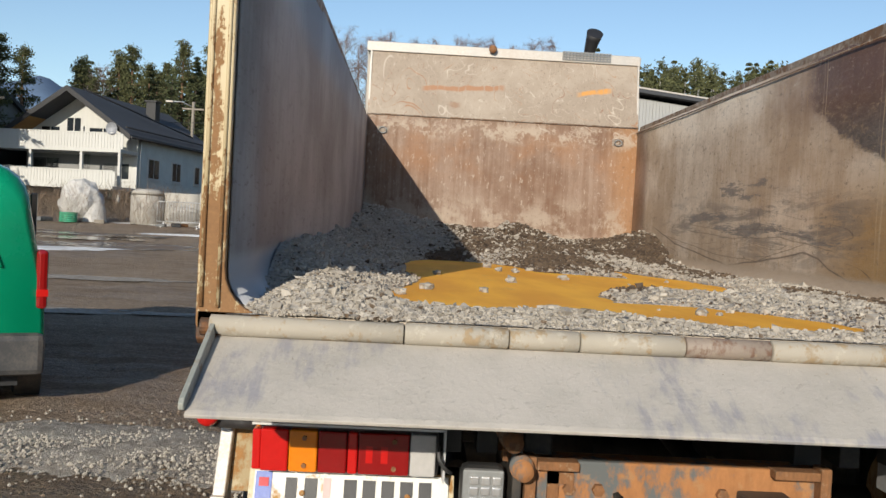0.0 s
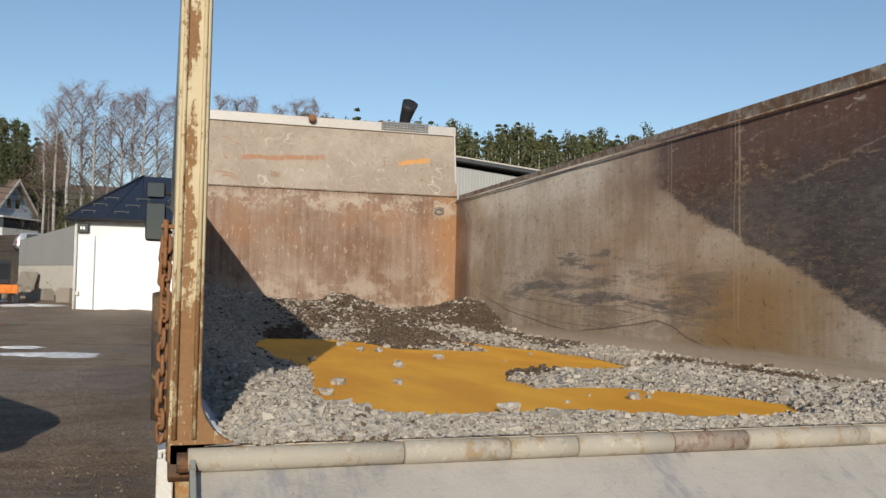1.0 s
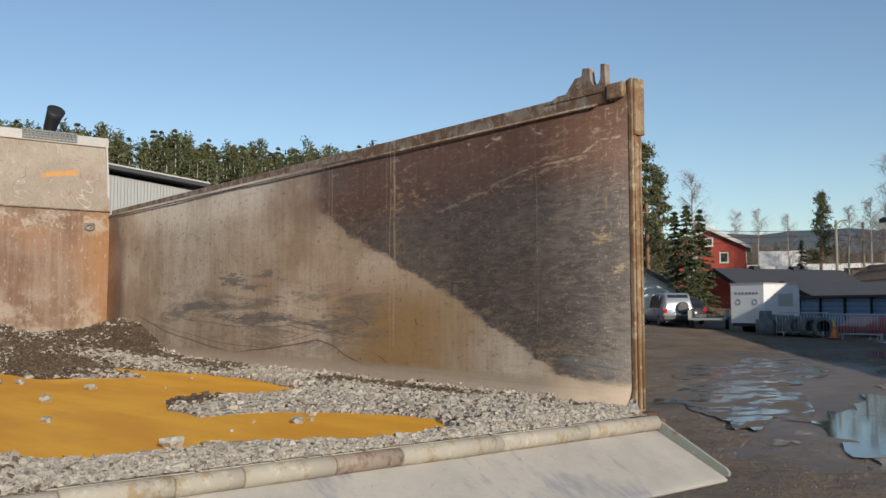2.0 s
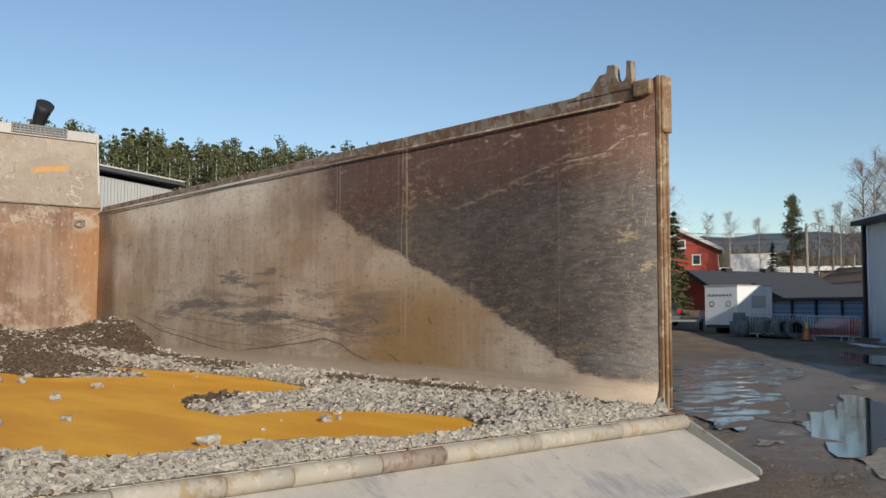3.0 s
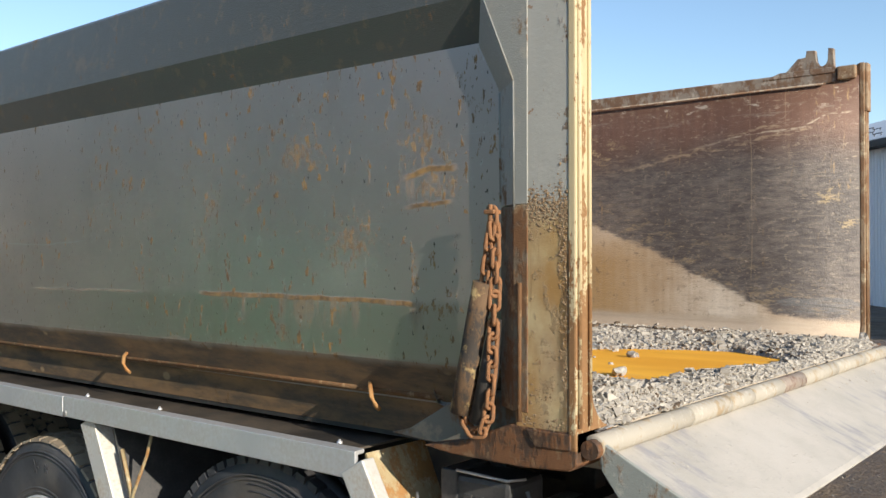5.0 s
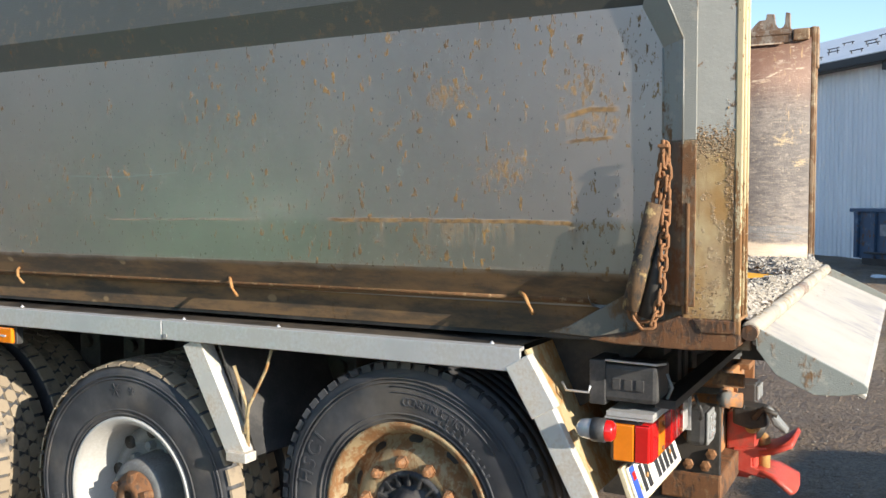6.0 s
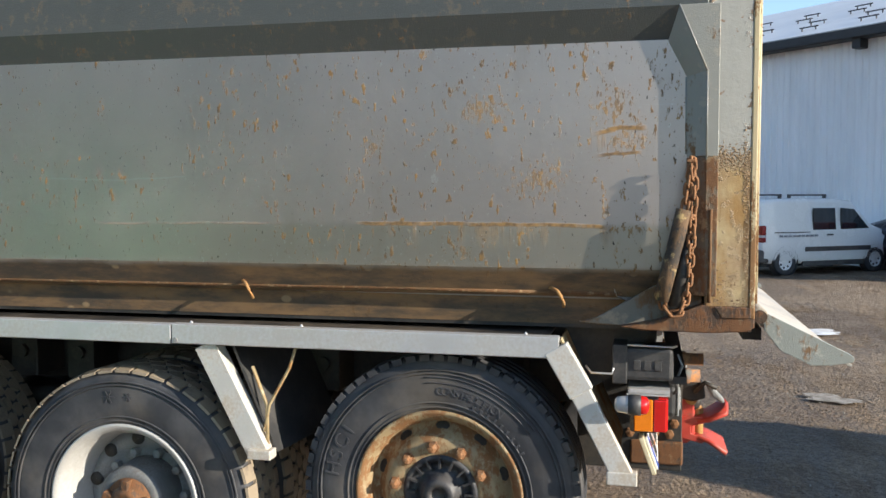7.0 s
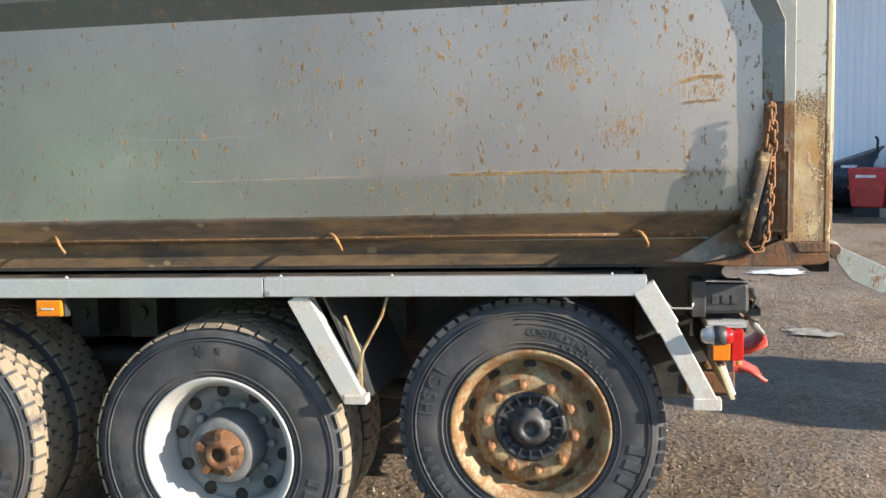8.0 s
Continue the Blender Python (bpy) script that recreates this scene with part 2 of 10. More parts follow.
def wall_steel():
    """Inside of the right wall: abraded dark steel high at the tail, dusty brown low and ahead."""
    k = Mat("worn_wall_steel")
    y, z = k.axis(1), k.axis(2)
    wide = k.f("SUBTRACT", k.noise(1.3, 4, 0.55), 0.5)
    wob = k.f("SUBTRACT", k.noise(9, 7, 0.75, k.scaled(1, 0.55, 2.4)), 0.5)
    # height of the slide line over the length: falls towards the tail
    slide = k.f("ADD", k.f("MULTIPLY", y, 0.445), 1.315)
    off = k.f("ADD", k.f("SUBTRACT", z, slide), k.f("ADD", k.f("MULTIPLY", wide, 0.12), k.f("MULTIPLY", wob, 0.16)))
    over = k.f("MULTIPLY", k.step(off, -0.015, 0.02), k.step(k.f("ADD", y, k.f("MULTIPLY", wob, 0.25)), 2.30, 2.12))
    grain = k.noise(34, 5, 0.72, k.scaled(1, 0.45, 1.7))
    fine = k.noise(120, 4, 0.7)
    upright = k.noise(16, 4, 0.62, k.scaled(1, 2.2, 0.07))
    cloud = k.noise(1.8, 5, 0.62)
    dark = k.mix(k.step(k.f("ADD", k.f("MULTIPLY", grain, 0.65), k.f("MULTIPLY", cloud, 0.45)), 0.42, 0.72), (0.078, 0.066, 0.062), (0.185, 0.155, 0.135))
    dusty = k.mix(k.step(k.f("ADD", k.f("MULTIPLY", cloud, 0.75), k.f("MULTIPLY", upright, 0.18)), 0.36, 0.60), (0.42, 0.31, 0.21), (0.67, 0.565, 0.45))
    dusty = k.mix(k.f("MULTIPLY", k.step(grain, 0.50, 0.68), 0.25), dusty, (0.19, 0.135, 0.095))
    col = k.mix(over, dusty, dark)
    # red-brown band below the top edge at the tail
    brown = k.f("MULTIPLY", k.step(k.f("ADD", z, k.f("MULTIPLY", wide, 0.25)), 2.12, 2.36), k.step(k.f("ADD", y, wide), 3.0, 1.9))
    col = k.mix(k.f("MULTIPLY", brown, 0.85), col, k.mix(upright, (0.095, 0.040, 0.024), (0.20, 0.10, 0.06)))
    # amber rust under the slide line
    amber = k.f("MULTIPLY", k.step(k.f("ABSOLUTE", k.f("SUBTRACT", y, 1.45)), 0.75, 0.1), k.step(z, 2.05, 1.7))
    col = k.mix(k.f("MULTIPLY", k.f("MULTIPLY", amber, k.f("SUBTRACT", 1.0, over)), 0.85), col, k.mix(grain, (0.25, 0.125, 0.03), (0.46, 0.28, 0.10)))
    # light scuffs breaking up the dark zone just above the line and near the tail
    scuff = k.step(k.noise(22, 6, 0.8, k.scaled(1, 0.55, 1.5, 4.0)), 0.52, 0.62)
    near = k.f("MAXIMUM", k.step(off, 0.30, 0.0), k.f("MULTIPLY", k.step(k.f("ABSOLUTE", k.f("SUBTRACT", y, 0.75)), 0.3, 0.1), k.step(z, 2.0, 1.6)))
    col = k.mix(k.f("MULTIPLY", k.f("MULTIPLY", k.f("MULTIPLY", scuff, near), over), 0.75), col, (0.34, 0.25, 0.15))
    # bare blue-grey smears low down ahead
    smear = k.noise(4.2, 7, 0.78, k.scaled(1, 0.34, 2.6, 7.0), 0.6)
    zone = k.f("MULTIPLY", k.f("MULTIPLY", k.step(y, 1.3, 1.9), k.step(y, 5.0, 4.2)), k.step(k.f("ABSOLUTE", k.f("SUBTRACT", z, 1.70)), 0.28, 0.06))
    col = k.mix(k.f("MULTIPLY", k.f("MULTIPLY", k.step(smear, 0.47, 0.60), zone), 0.65), col, k.mix(grain, (0.075, 0.07, 0.07), (0.19, 0.175, 0.165)))
    # three bare rubs with drawn-out ends
    streak = k.noise(7, 6, 0.75, k.scaled(1, 0.35, 2.6, 19.0))
    for y0, z0, ry, rz in ((3.08, 1.93, 0.34, 0.05), (3.0, 1.70, 0.55, 0.032), (2.25, 1.655, 0.42, 0.045), (3.7, 1.76, 0.4, 0.03), (0.16, 1.53, 0.22, 0.035)):
        col = k.mix(k.f("MULTIPLY", k.blob(1, 2, y0, z0, ry * 1.15, rz * 1.3, streak, 0.5), 0.75), col, k.mix(grain, (0.085, 0.085, 0.09), (0.20, 0.19, 0.185)))
    # long curved drag marks low on the wall
    wave = k.f("MULTIPLY", k.f("SUBTRACT", k.noise(4.0, 3), 0.5), 0.02)
    for pts, wid, amt in (([(0.2, 1.455), (1.18, 1.462), (1.75, 1.472), (1.93, 1.515), (2.05, 1.56), (2.22, 1.582), (2.5, 1.545), (3.25, 1.475), (4.3, 1.58), (5.0, 1.72)], 0.007, 0.75),
                          ([(2.2, 1.625), (2.8, 1.52), (3.4, 1.53), (4.8, 1.66)], 0.004, 0.55), ([(1.9, 1.60), (2.5, 1.655), (3.2, 1.64), (4.2, 1.69)], 0.004, 0.55), ([(1.9, 1.625), (2.6, 1.70), (3.4, 1.685), (4.2, 1.74)], 0.003, 0.5)):
        d = k.f("ABSOLUTE", k.f("SUBTRACT", k.f("ADD", z, wave), k.bend(1, pts)))
        ln = k.f("MULTIPLY", k.step(d, wid, wid * 0.3), k.f("MULTIPLY", k.step(y, pts[0][0] - 0.02, pts[0][0] + 0.05), k.step(y, pts[-1][0] + 0.02, pts[-1][0] - 0.3)))
        col = k.mix(k.f("MULTIPLY", ln, amt), col, (0.10, 0.075, 0.055))
    # long drawn lines: contours of a slow noise
    flow = k.noise(1.1, 2, 0.4, k.scaled(1, 0.5, 2.6, 12.0), 0.3)
    line = k.step(k.f("ABSOLUTE", k.f("SUBTRACT", k.f("FRACT", k.f("MULTIPLY", flow, 9.0)), 0.5)), 0.035, 0.012)
    low = k.f("MULTIPLY", k.step(z, 1.95, 1.6), k.step(k.noise(2.2, 3, 0.5, k.scaled(1, 1, 1, 3.0)), 0.48, 0.56))
    col = k.mix(k.f("MULTIPLY", k.f("MULTIPLY", line, low), 0.6), col, (0.075, 0.06, 0.05))
    hairs = k.noise(2.6, 3, 0.5, k.scaled(1, 1.0, 1.0, 22.0), 0.8)
    hair = k.step(k.f("ABSOLUTE", k.f("SUBTRACT", k.f("FRACT", k.f("MULTIPLY", hairs, 11.0)), 0.5)), 0.03, 0.008)
    col = k.mix(k.f("MULTIPLY", k.f("MULTIPLY", hair, k.step(k.noise(4, 3), 0.5, 0.62)), 0.3), col, (0.36, 0.30, 0.24))
    # pale runs from the top edge
    runs = k.f("MULTIPLY", k.step(k.noise(11, 3, 0.6, k.scaled(1, 2.2, 0.015, 2.0)), 0.66, 0.71), k.step(z, 1.5, 2.6))
    col = k.mix(k.f("MULTIPLY", runs, 0.38), col, (0.44, 0.32, 0.20))
    for y0, wide, amt in ((1.50, 0.011, 0.7), (1.535, 0.006, 0.6), (2.07, 0.006, 0.5), (2.10, 0.004, 0.4), (0.53, 0.004, 0.22), (2.72, 0.005, 0.35)):
        d = k.f("ABSOLUTE", k.f("ADD", k.f("SUBTRACT", y, y0), k.f("MULTIPLY", k.f("SUBTRACT", k.noise(3.0, 3, 0.5, k.scaled(1, 0.2, 1, y0 * 9)), 0.5), 0.03)))
        ln = k.f("MULTIPLY", k.step(d, wide, wide * 0.3), k.step(k.noise(12, 5, 0.7, k.scaled(1, 0.5, 0.6, y0 * 5)), 0.34, 0.5))
        col = k.mix(k.f("MULTIPLY", k.f("MULTIPLY", ln, k.step(z, 1.45, 1.75)), amt), col, (0.52, 0.40, 0.25))
    # pale kinked scrape by the tail, two rubbed spots under it
    d = k.f("ABSOLUTE", k.f("SUBTRACT", k.f("ADD", z, wave), k.bend(1, [(0.05, 2.382), (0.20, 2.380), (0.30, 2.335), (0.55, 2.325), (1.0, 2.235)])))
    ln = k.f("MULTIPLY", k.step(d, 0.0065, 0.002), k.f("MULTIPLY", k.step(y, 0.08, 0.12), k.step(y, 0.95, 0.5)))
    col = k.mix(k.f("MULTIPLY", k.f("MULTIPLY", ln, k.step(grain, 0.44, 0.54)), 0.7), col, (0.46, 0.37, 0.27))
    for y0, z0, ry, rz in ((0.19, 2.02, 0.06, 0.035), (0.10, 1.91, 0.05, 0.025)):
        col = k.mix(k.f("MULTIPLY", k.blob(1, 2, y0, z0, ry, rz, k.noise(40, 6, 0.8, k.scaled(1, 0.5, 1.6, 9.0)), 0.45), 0.7), col, (0.38, 0.28, 0.15))
    # two long dents scraped bare
    for a0, b0, y1, y2 in ((2.27, 0.075, 0.15, 1.35), (2.335, 0.02, 0.35, 0.75)):
        d = k.f("ABSOLUTE", k.f("SUBTRACT", z, k.f("ADD", a0, k.f("ADD", k.f("MULTIPLY", k.f("SUBTRACT", 0.7, y), b0 * 2), k.f("MULTIPLY", k.f("SUBTRACT", k.noise(5, 3), 0.5), 0.10)))))
        ln = k.f("MULTIPLY", k.step(d, 0.011, 0.003), k.f("MULTIPLY", k.step(y, y1, y1 + 0.1), k.step(y, y2, y2 - 0.3)))
        col = k.mix(k.f("MULTIPLY", k.f("MULTIPLY", ln, k.step(grain, 0.42, 0.55)), 0.55), col, (0.42, 0.31, 0.20))
    chips = k.f("MULTIPLY", k.step(k.noise(16, 5, 0.7, k.scaled(1, 0.6, 1.6, 11.0)), 0.60, 0.64), k.step(z, 2.38, 2.46))
    col = k.mix(k.f("MULTIPLY", chips, 0.75), col, (0.48, 0.40, 0.32))
    patch = k.f("MULTIPLY", k.step(k.f("ADD", k.f("POWER", k.f("MULTIPLY", k.f("SUBTRACT", y, 1.43), 3.2), 2.0), k.f("POWER", k.f("MULTIPLY", k.f("SUBTRACT", z, 2.28), 9.0), 2.0)), 1.0, 0.2), k.step(scuff, 0.1, 0.5))
    col = k.mix(k.f("MULTIPLY", patch, 0.8), col, (0.42, 0.30, 0.17))
    # grit: pale flecks all over, drawn scratches on the abraded part, dark pits on the dusty part
    fleck = k.step(k.noise(58, 6, 0.8, k.scaled(1, 0.6, 1.3, 17.0)), 0.56, 0.64)
    col = k.mix(k.f("MULTIPLY", fleck, 0.5), col, (0.42, 0.33, 0.24))
    drawn = k.f("MULTIPLY", k.step(k.noise(15, 6, 0.75, k.scaled(1, 0.3, 4.0, 41.0), 0.4), 0.56, 0.66), k.step(y, 3.2, 1.0))
    col = k.mix(k.f("MULTIPLY", k.f("MULTIPLY", drawn, over), 0.5), col, (0.27, 0.215, 0.165))
    drip = k.f("MULTIPLY", k.step(k.noise(20, 6, 0.78, k.scaled(1, 2.6, 0.5, 51.0)), 0.57, 0.66), k.step(k.noise(1.7, 4, 0.6, k.scaled(1, 2.0, 0.4, 6.0)), 0.48, 0.60))
    col = k.mix(k.f("MULTIPLY", drip, 0.7), col, (0.40, 0.26, 0.12))
    pit = k.f("MULTIPLY", k.step(k.noise(26, 6, 0.8, k.scaled(1, 0.7, 1.0, 61.0)), 0.56, 0.66), k.f("SUBTRACT", 1.0, over))
    col = k.mix(k.f("MULTIPLY", pit, 0.65), col, (0.13, 0.095, 0.07))
    # pale dust on the rounded foot
    foot = k.step(k.f("ADD", z, k.f("MULTIPLY", wob, 0.05)), 1.50, 1.47)
    col = k.mix(k.f("MULTIPLY", foot, 0.9), col, k.mix(grain, (0.36, 0.27, 0.19), (0.50, 0.40, 0.30)))
    k.bump(k.f("ADD", k.f("MULTIPLY", grain, 0.6), fine), 0.45, 0.005)
    return k.done(col, k.lerp(over, 0.62, k.lerp(grain, 0.42, 0.66)), k.f("MULTIPLY", over, 0.15))


def head_steel():
    """Headboard inside: pale scraped upper sheet, red-brown rust fading down to dust."""
    k = Mat("worn_headboard_steel")
    x, z = k.axis(0), k.axis(2)
    cloud = k.noise(2.2, 6, 0.65)
    upright = k.noise(14, 4, 0.6, k.scaled(2.0, 1, 0.08))
    fine = k.noise(75, 5, 0.75)
    low = k.mix(k.step(k.f("ADD", k.f("MULTIPLY", cloud, 0.65), k.f("MULTIPLY", upright, 0.45)), 0.4, 0.72), (0.165, 0.085, 0.046), (0.29, 0.20, 0.145))
    rust = k.f("MULTIPLY", k.step(k.f("ABSOLUTE", k.f("SUBTRACT", z, k.f("ADD", 2.15, k.f("MULTIPLY", cloud, 0.2)))), 0.3, 0.05), k.step(k.noise(1.6, 4), 0.40, 0.6))
    low = k.mix(k.f("MULTIPLY", rust, 0.7), low, (0.27, 0.12, 0.045))
    edge = k.f("MULTIPLY", k.step(x, 0.85, 1.12), 0.7)
    low = k.mix(edge, low, (0.33, 0.16, 0.06))
    top = k.mix(k.step(cloud, 0.35, 0.65), (0.29, 0.23, 0.175), (0.37, 0.305, 0.24))
    col = k.mix(k.step(k.f("ADD", z, k.f("MULTIPLY", k.f("SUBTRACT", cloud, 0.5), 0.03)), 2.555, 2.575), low, top)
    rim = k.f("MULTIPLY", k.step(k.f("ABSOLUTE", k.f("SUBTRACT", z, 2.46)), 0.13, 0.02), k.step(k.noise(7, 7, 0.75), 0.46, 0.56))
    col = k.mix(k.f("MULTIPLY", rim, 0.8), col, (0.42, 0.34, 0.26))
    base = k.f("MULTIPLY", k.step(z, 2.0, 1.72), k.step(k.noise(4.5, 6, 0.7), 0.44, 0.6))
    col = k.mix(k.f("MULTIPLY", base, 0.75), col, (0.40, 0.32, 0.245))
    speck = k.step(k.noise(38, 5, 0.8, k.scaled(1, 1, 0.35)), 0.57, 0.66)
    col = k.mix(k.f("MULTIPLY", speck, 0.7), col, (0.46, 0.38, 0.30))
    spot = k.step(k.noise(52, 6, 0.82, k.scaled(1, 1, 0.8, 13.0)), 0.56, 0.64)
    col = k.mix(k.f("MULTIPLY", spot, 0.55), col, (0.12, 0.07, 0.045))
    # curved scratches on the upper sheet, some bare, some orange
    high = k.step(z, 2.35, 2.6)
    for off, tone, wide, lo in ((1.0, (0.50, 0.43, 0.35), 0.03, 0.50), (7.0, (0.30, 0.14, 0.06), 0.035, 0.53), (15.0, (0.47, 0.40, 0.33), 0.025, 0.50), (27.0, (0.24, 0.12, 0.07), 0.03, 0.55)):
        n = k.noise(2.3, 2, 0.45, k.scaled(1.0, 1, 0.8, off), 0.9)
        ln = k.step(k.f("ABSOLUTE", k.f("SUBTRACT", k.f("FRACT", k.f("MULTIPLY", n, 10.0)), 0.5)), wide, 0.006)
        gate = k.step(k.noise(5.0, 3, 0.5, k.scaled(1, 1, 1, off * 3.1)), lo, lo + 0.05)
        col = k.mix(k.f("MULTIPLY", k.f("MULTIPLY", ln, gate), k.f("MULTIPLY", high, 0.75)), col, tone)
    for x0, x1, zz, tilt, tone in ((-0.74, 0.02, 2.83, 0.05, (0.33, 0.17, 0.09)), (0.62, 0.96, 2.86, 0.14, (0.55, 0.26, 0.06)), (-0.5, -0.36, 2.68, -0.05, (0.27, 0.17, 0.11))):
        d = k.f("ABSOLUTE", k.f("SUBTRACT", z, k.f("ADD", zz, k.f("ADD", k.f("MULTIPLY", k.f("SUBTRACT", x, (x0 + x1) / 2), tilt), k.f("MULTIPLY", k.f("SUBTRACT", k.noise(8, 3), 0.5), 0.05)))))
        ln = k.f("MULTIPLY", k.step(d, 0.03, 0.012), k.f("MULTIPLY", k.step(x, x0, x0 + 0.06), k.step(x, x1, x1 - 0.06)))
        col = k.mix(k.f("MULTIPLY", ln, k.step(upright, 0.3, 0.5)), col, tone)
    k.bump(k.f("ADD", fine, k.f("MULTIPLY", upright, 0.6)), 0.28, 0.004)
    return k.done(col, 0.66)


def floor_rust():
    """Bed floor: bright orange flash rust drawn out in long smears."""
    k = Mat("rust_bright_floor")
    smear = k.noise(3.0, 5, 0.6, k.scaled(1.6, 0.35, 1))
    cloud = k.noise(1.5, 4)
    fine = k.noise(70, 3)
    col = k.mix(k.step(k.f("ADD", k.f("MULTIPLY", smear, 0.7), k.f("MULTIPLY", cloud, 0.3)), 0.38, 0.66), (0.84, 0.36, 0.012), (1.0, 0.50, 0.035))
    grey = k.step(k.noise(5, 5, 0.7, k.scaled(1.4, 0.4, 1, 5.0)), 0.58, 0.72)
    col = k.mix(k.f("MULTIPLY", grey, 0.4), col, (0.62, 0.38, 0.13))
    k.bump(fine, 0.12, 0.003)
    dust = k.step(k.f("ADD", k.axis(1), k.f("MULTIPLY", k.f("SUBTRACT", cloud, 0.5), 0.2)), 0.16, 0.06)
    col = k.mix(dust, col, (0.44, 0.37, 0.29))
    return k.done(col, k.lerp(smear, 0.62, 0.8))


def stone_mat(name, c1, c2, scale=40.0):
    k = Mat(name)
    a = k.noise(scale, 4)
    r = k.island()
    col = k.mix(k.f("ADD", k.f("MULTIPLY", r, 0.75), k.f("MULTIPLY", a, 0.35)), c1, c2)
    k.bump(k.noise(scale * 4, 3), 0.3, 0.004)
    return k.done(col, 0.9)


def gravel_bed():
    k = Mat("crushed_stone_bed")
    a = k.noise(28, 5, 0.7)
    c = k.cells(55)
    mudness = k.step(k.noise(2.4, 4, 0.6), 0.58, 0.68)
    col = k.mix(k.f("ADD", k.f("MULTIPLY", a, 0.8), k.f("MULTIPLY", c, 0.6)), (0.20, 0.18, 0.155), (0.42, 0.385, 0.34))
    col = k.mix(k.f("MULTIPLY", mudness, 0.7), col, (0.10, 0.07, 0.045))
    k.bump(k.f("ADD", a, c), 0.9, 0.02)
    return k.done(col, 0.95)


def flap_dust():
    """Chute plate: whitish stone dust on steel, rubbed blue-grey in places."""
    k = Mat("dusted_chute_plate")
    a = k.noise(2.6, 5, 0.65)
    brush = k.noise(9, 5, 0.7, k.scaled(2.4, 0.6, 0.6))
    fine = k.noise(70, 4, 0.7)
    col = k.mix(k.step(a, 0.3, 0.7), (0.37, 0.34, 0.295), (0.48, 0.435, 0.38))
    rub = k.step(k.f("ADD", k.f("MULTIPLY", k.noise(1.9, 4, 0.6, k.scaled(1, 1, 1, 3.4)), 0.75), k.f("MULTIPLY", brush, 0.4)), 0.60, 0.70)
    col = k.mix(k.f("MULTIPLY", rub, 0.65), col, (0.22, 0.22, 0.255))
    crumbs = k.step(k.noise(60, 6, 0.82), 0.56, 0.64)
    col = k.mix(k.f("MULTIPLY", crumbs, 0.55), col, (0.36, 0.33, 0.29))
    k.bump(k.f("ADD", fine, k.f("MULTIPLY", crumbs, 0.7)), 0.4, 0.006)
    return k.done(col, 0.85)


def ground_mat():
    """Packed dirt yard: brown mud, wet dark bands, pale dried grit, drag streaks."""
    k = Mat("packed_dirt")
    x, y = k.axis(0), k.axis(1)
    big = k.noise(0.22, 5, 0.62, None, 0.4)
    mid = k.noise(1.3, 7, 0.68, None, 0.3)
    fine = k.noise(14, 6, 0.75)
    grit = k.noise(70, 4, 0.7)
    rut = k.noise(2.2, 5, 0.65, k.scaled(0.25, 1.6, 1))
    col = k.mix(k.step(mid, 0.34, 0.66), (0.27, 0.175, 0.10), (0.50, 0.355, 0.225))
    pale = k.step(k.f("ADD", k.f("MULTIPLY", big, 0.7), k.f("MULTIPLY", rut, 0.35)), 0.50, 0.60)
    col = k.mix(k.f("MULTIPLY", pale, 0.75), col, (0.56, 0.43, 0.31))
    wet = k.step(k.f("ADD", k.f("MULTIPLY", k.noise(0.3, 5, 0.62, k.scaled(0.6, 1, 1, 31.0)), 0.75), k.f("MULTIPLY", rut, 0.3)), 0.53, 0.60)
    col = k.mix(k.f("MULTIPLY", wet, 0.45), col, (0.15, 0.10, 0.066))
    col = k.mix(k.f("MULTIPLY", k.step(fine, 0.5, 0.7), 0.28), col, (0.11, 0.08, 0.058))
    col = k.mix(k.f("MULTIPLY", k.step(grit, 0.58, 0.72), 0.45), col, (0.39, 0.29, 0.20))
    # drier sandy stretch to the west
    dry = k.f("MULTIPLY", k.step(k.f("ADD", x, k.f("MULTIPLY", k.f("SUBTRACT", big, 0.5), 3.0)), -1.6, -2.8), k.step(y, 3.0, 5.0))
    col = k.mix(k.f("MULTIPLY", dry, k.lerp(k.step(rut, 0.40, 0.56), 0.35, 0.9)), col, k.mix(mid, (0.46, 0.33, 0.215), (0.66, 0.50, 0.36)))
    # the sodden hollow beside the truck
    u = k.f("ADD", k.f("MULTIPLY", k.f("SUBTRACT", x, 15.5), 0.80), k.f("MULTIPLY", k.f("SUBTRACT", y, 6.6), 0.60))
    v = k.f("SUBTRACT", k.f("MULTIPLY", k.f("SUBTRACT", y, 6.6), 0.80), k.f("MULTIPLY", k.f("SUBTRACT", x, 15.5), 0.60))
    dist = k.f("ADD", k.f("POWER", k.f("DIVIDE", k.f("ABSOLUTE", u), 11.0), 2.0), k.f("POWER", k.f("DIVIDE", k.f("ABSOLUTE", v), 3.4), 2.0))
    sod = k.step(k.f("ADD", dist, k.f("MULTIPLY", k.f("SUBTRACT", k.f("ADD", k.f("MULTIPLY", mid, 0.5), k.f("MULTIPLY", big, 0.5)), 0.5), 5.0)), 1.1, 0.6)
    col = k.mix(k.f("MULTIPLY", sod, 0.55), col, (0.10, 0.072, 0.05))
    wet = k.f("MAXIMUM", wet, sod)
    far = k.step(y, 40, 52)
    col = k.mix(far, col, k.mix(mid, (0.12, 0.085, 0.045), (0.24, 0.175, 0.095)))
    crumb = k.noise(34, 6, 0.82)
    col = k.mix(k.f("MULTIPLY", k.step(crumb, 0.48, 0.38), 0.5), col, (0.09, 0.06, 0.038))
    col = k.mix(k.f("MULTIPLY", k.step(crumb, 0.55, 0.66), 0.45), col, (0.44, 0.325, 0.215))
    clod = k.step(k.noise(9, 6, 0.75, k.scaled(1, 1, 1, 4.0)), 0.40, 0.62)
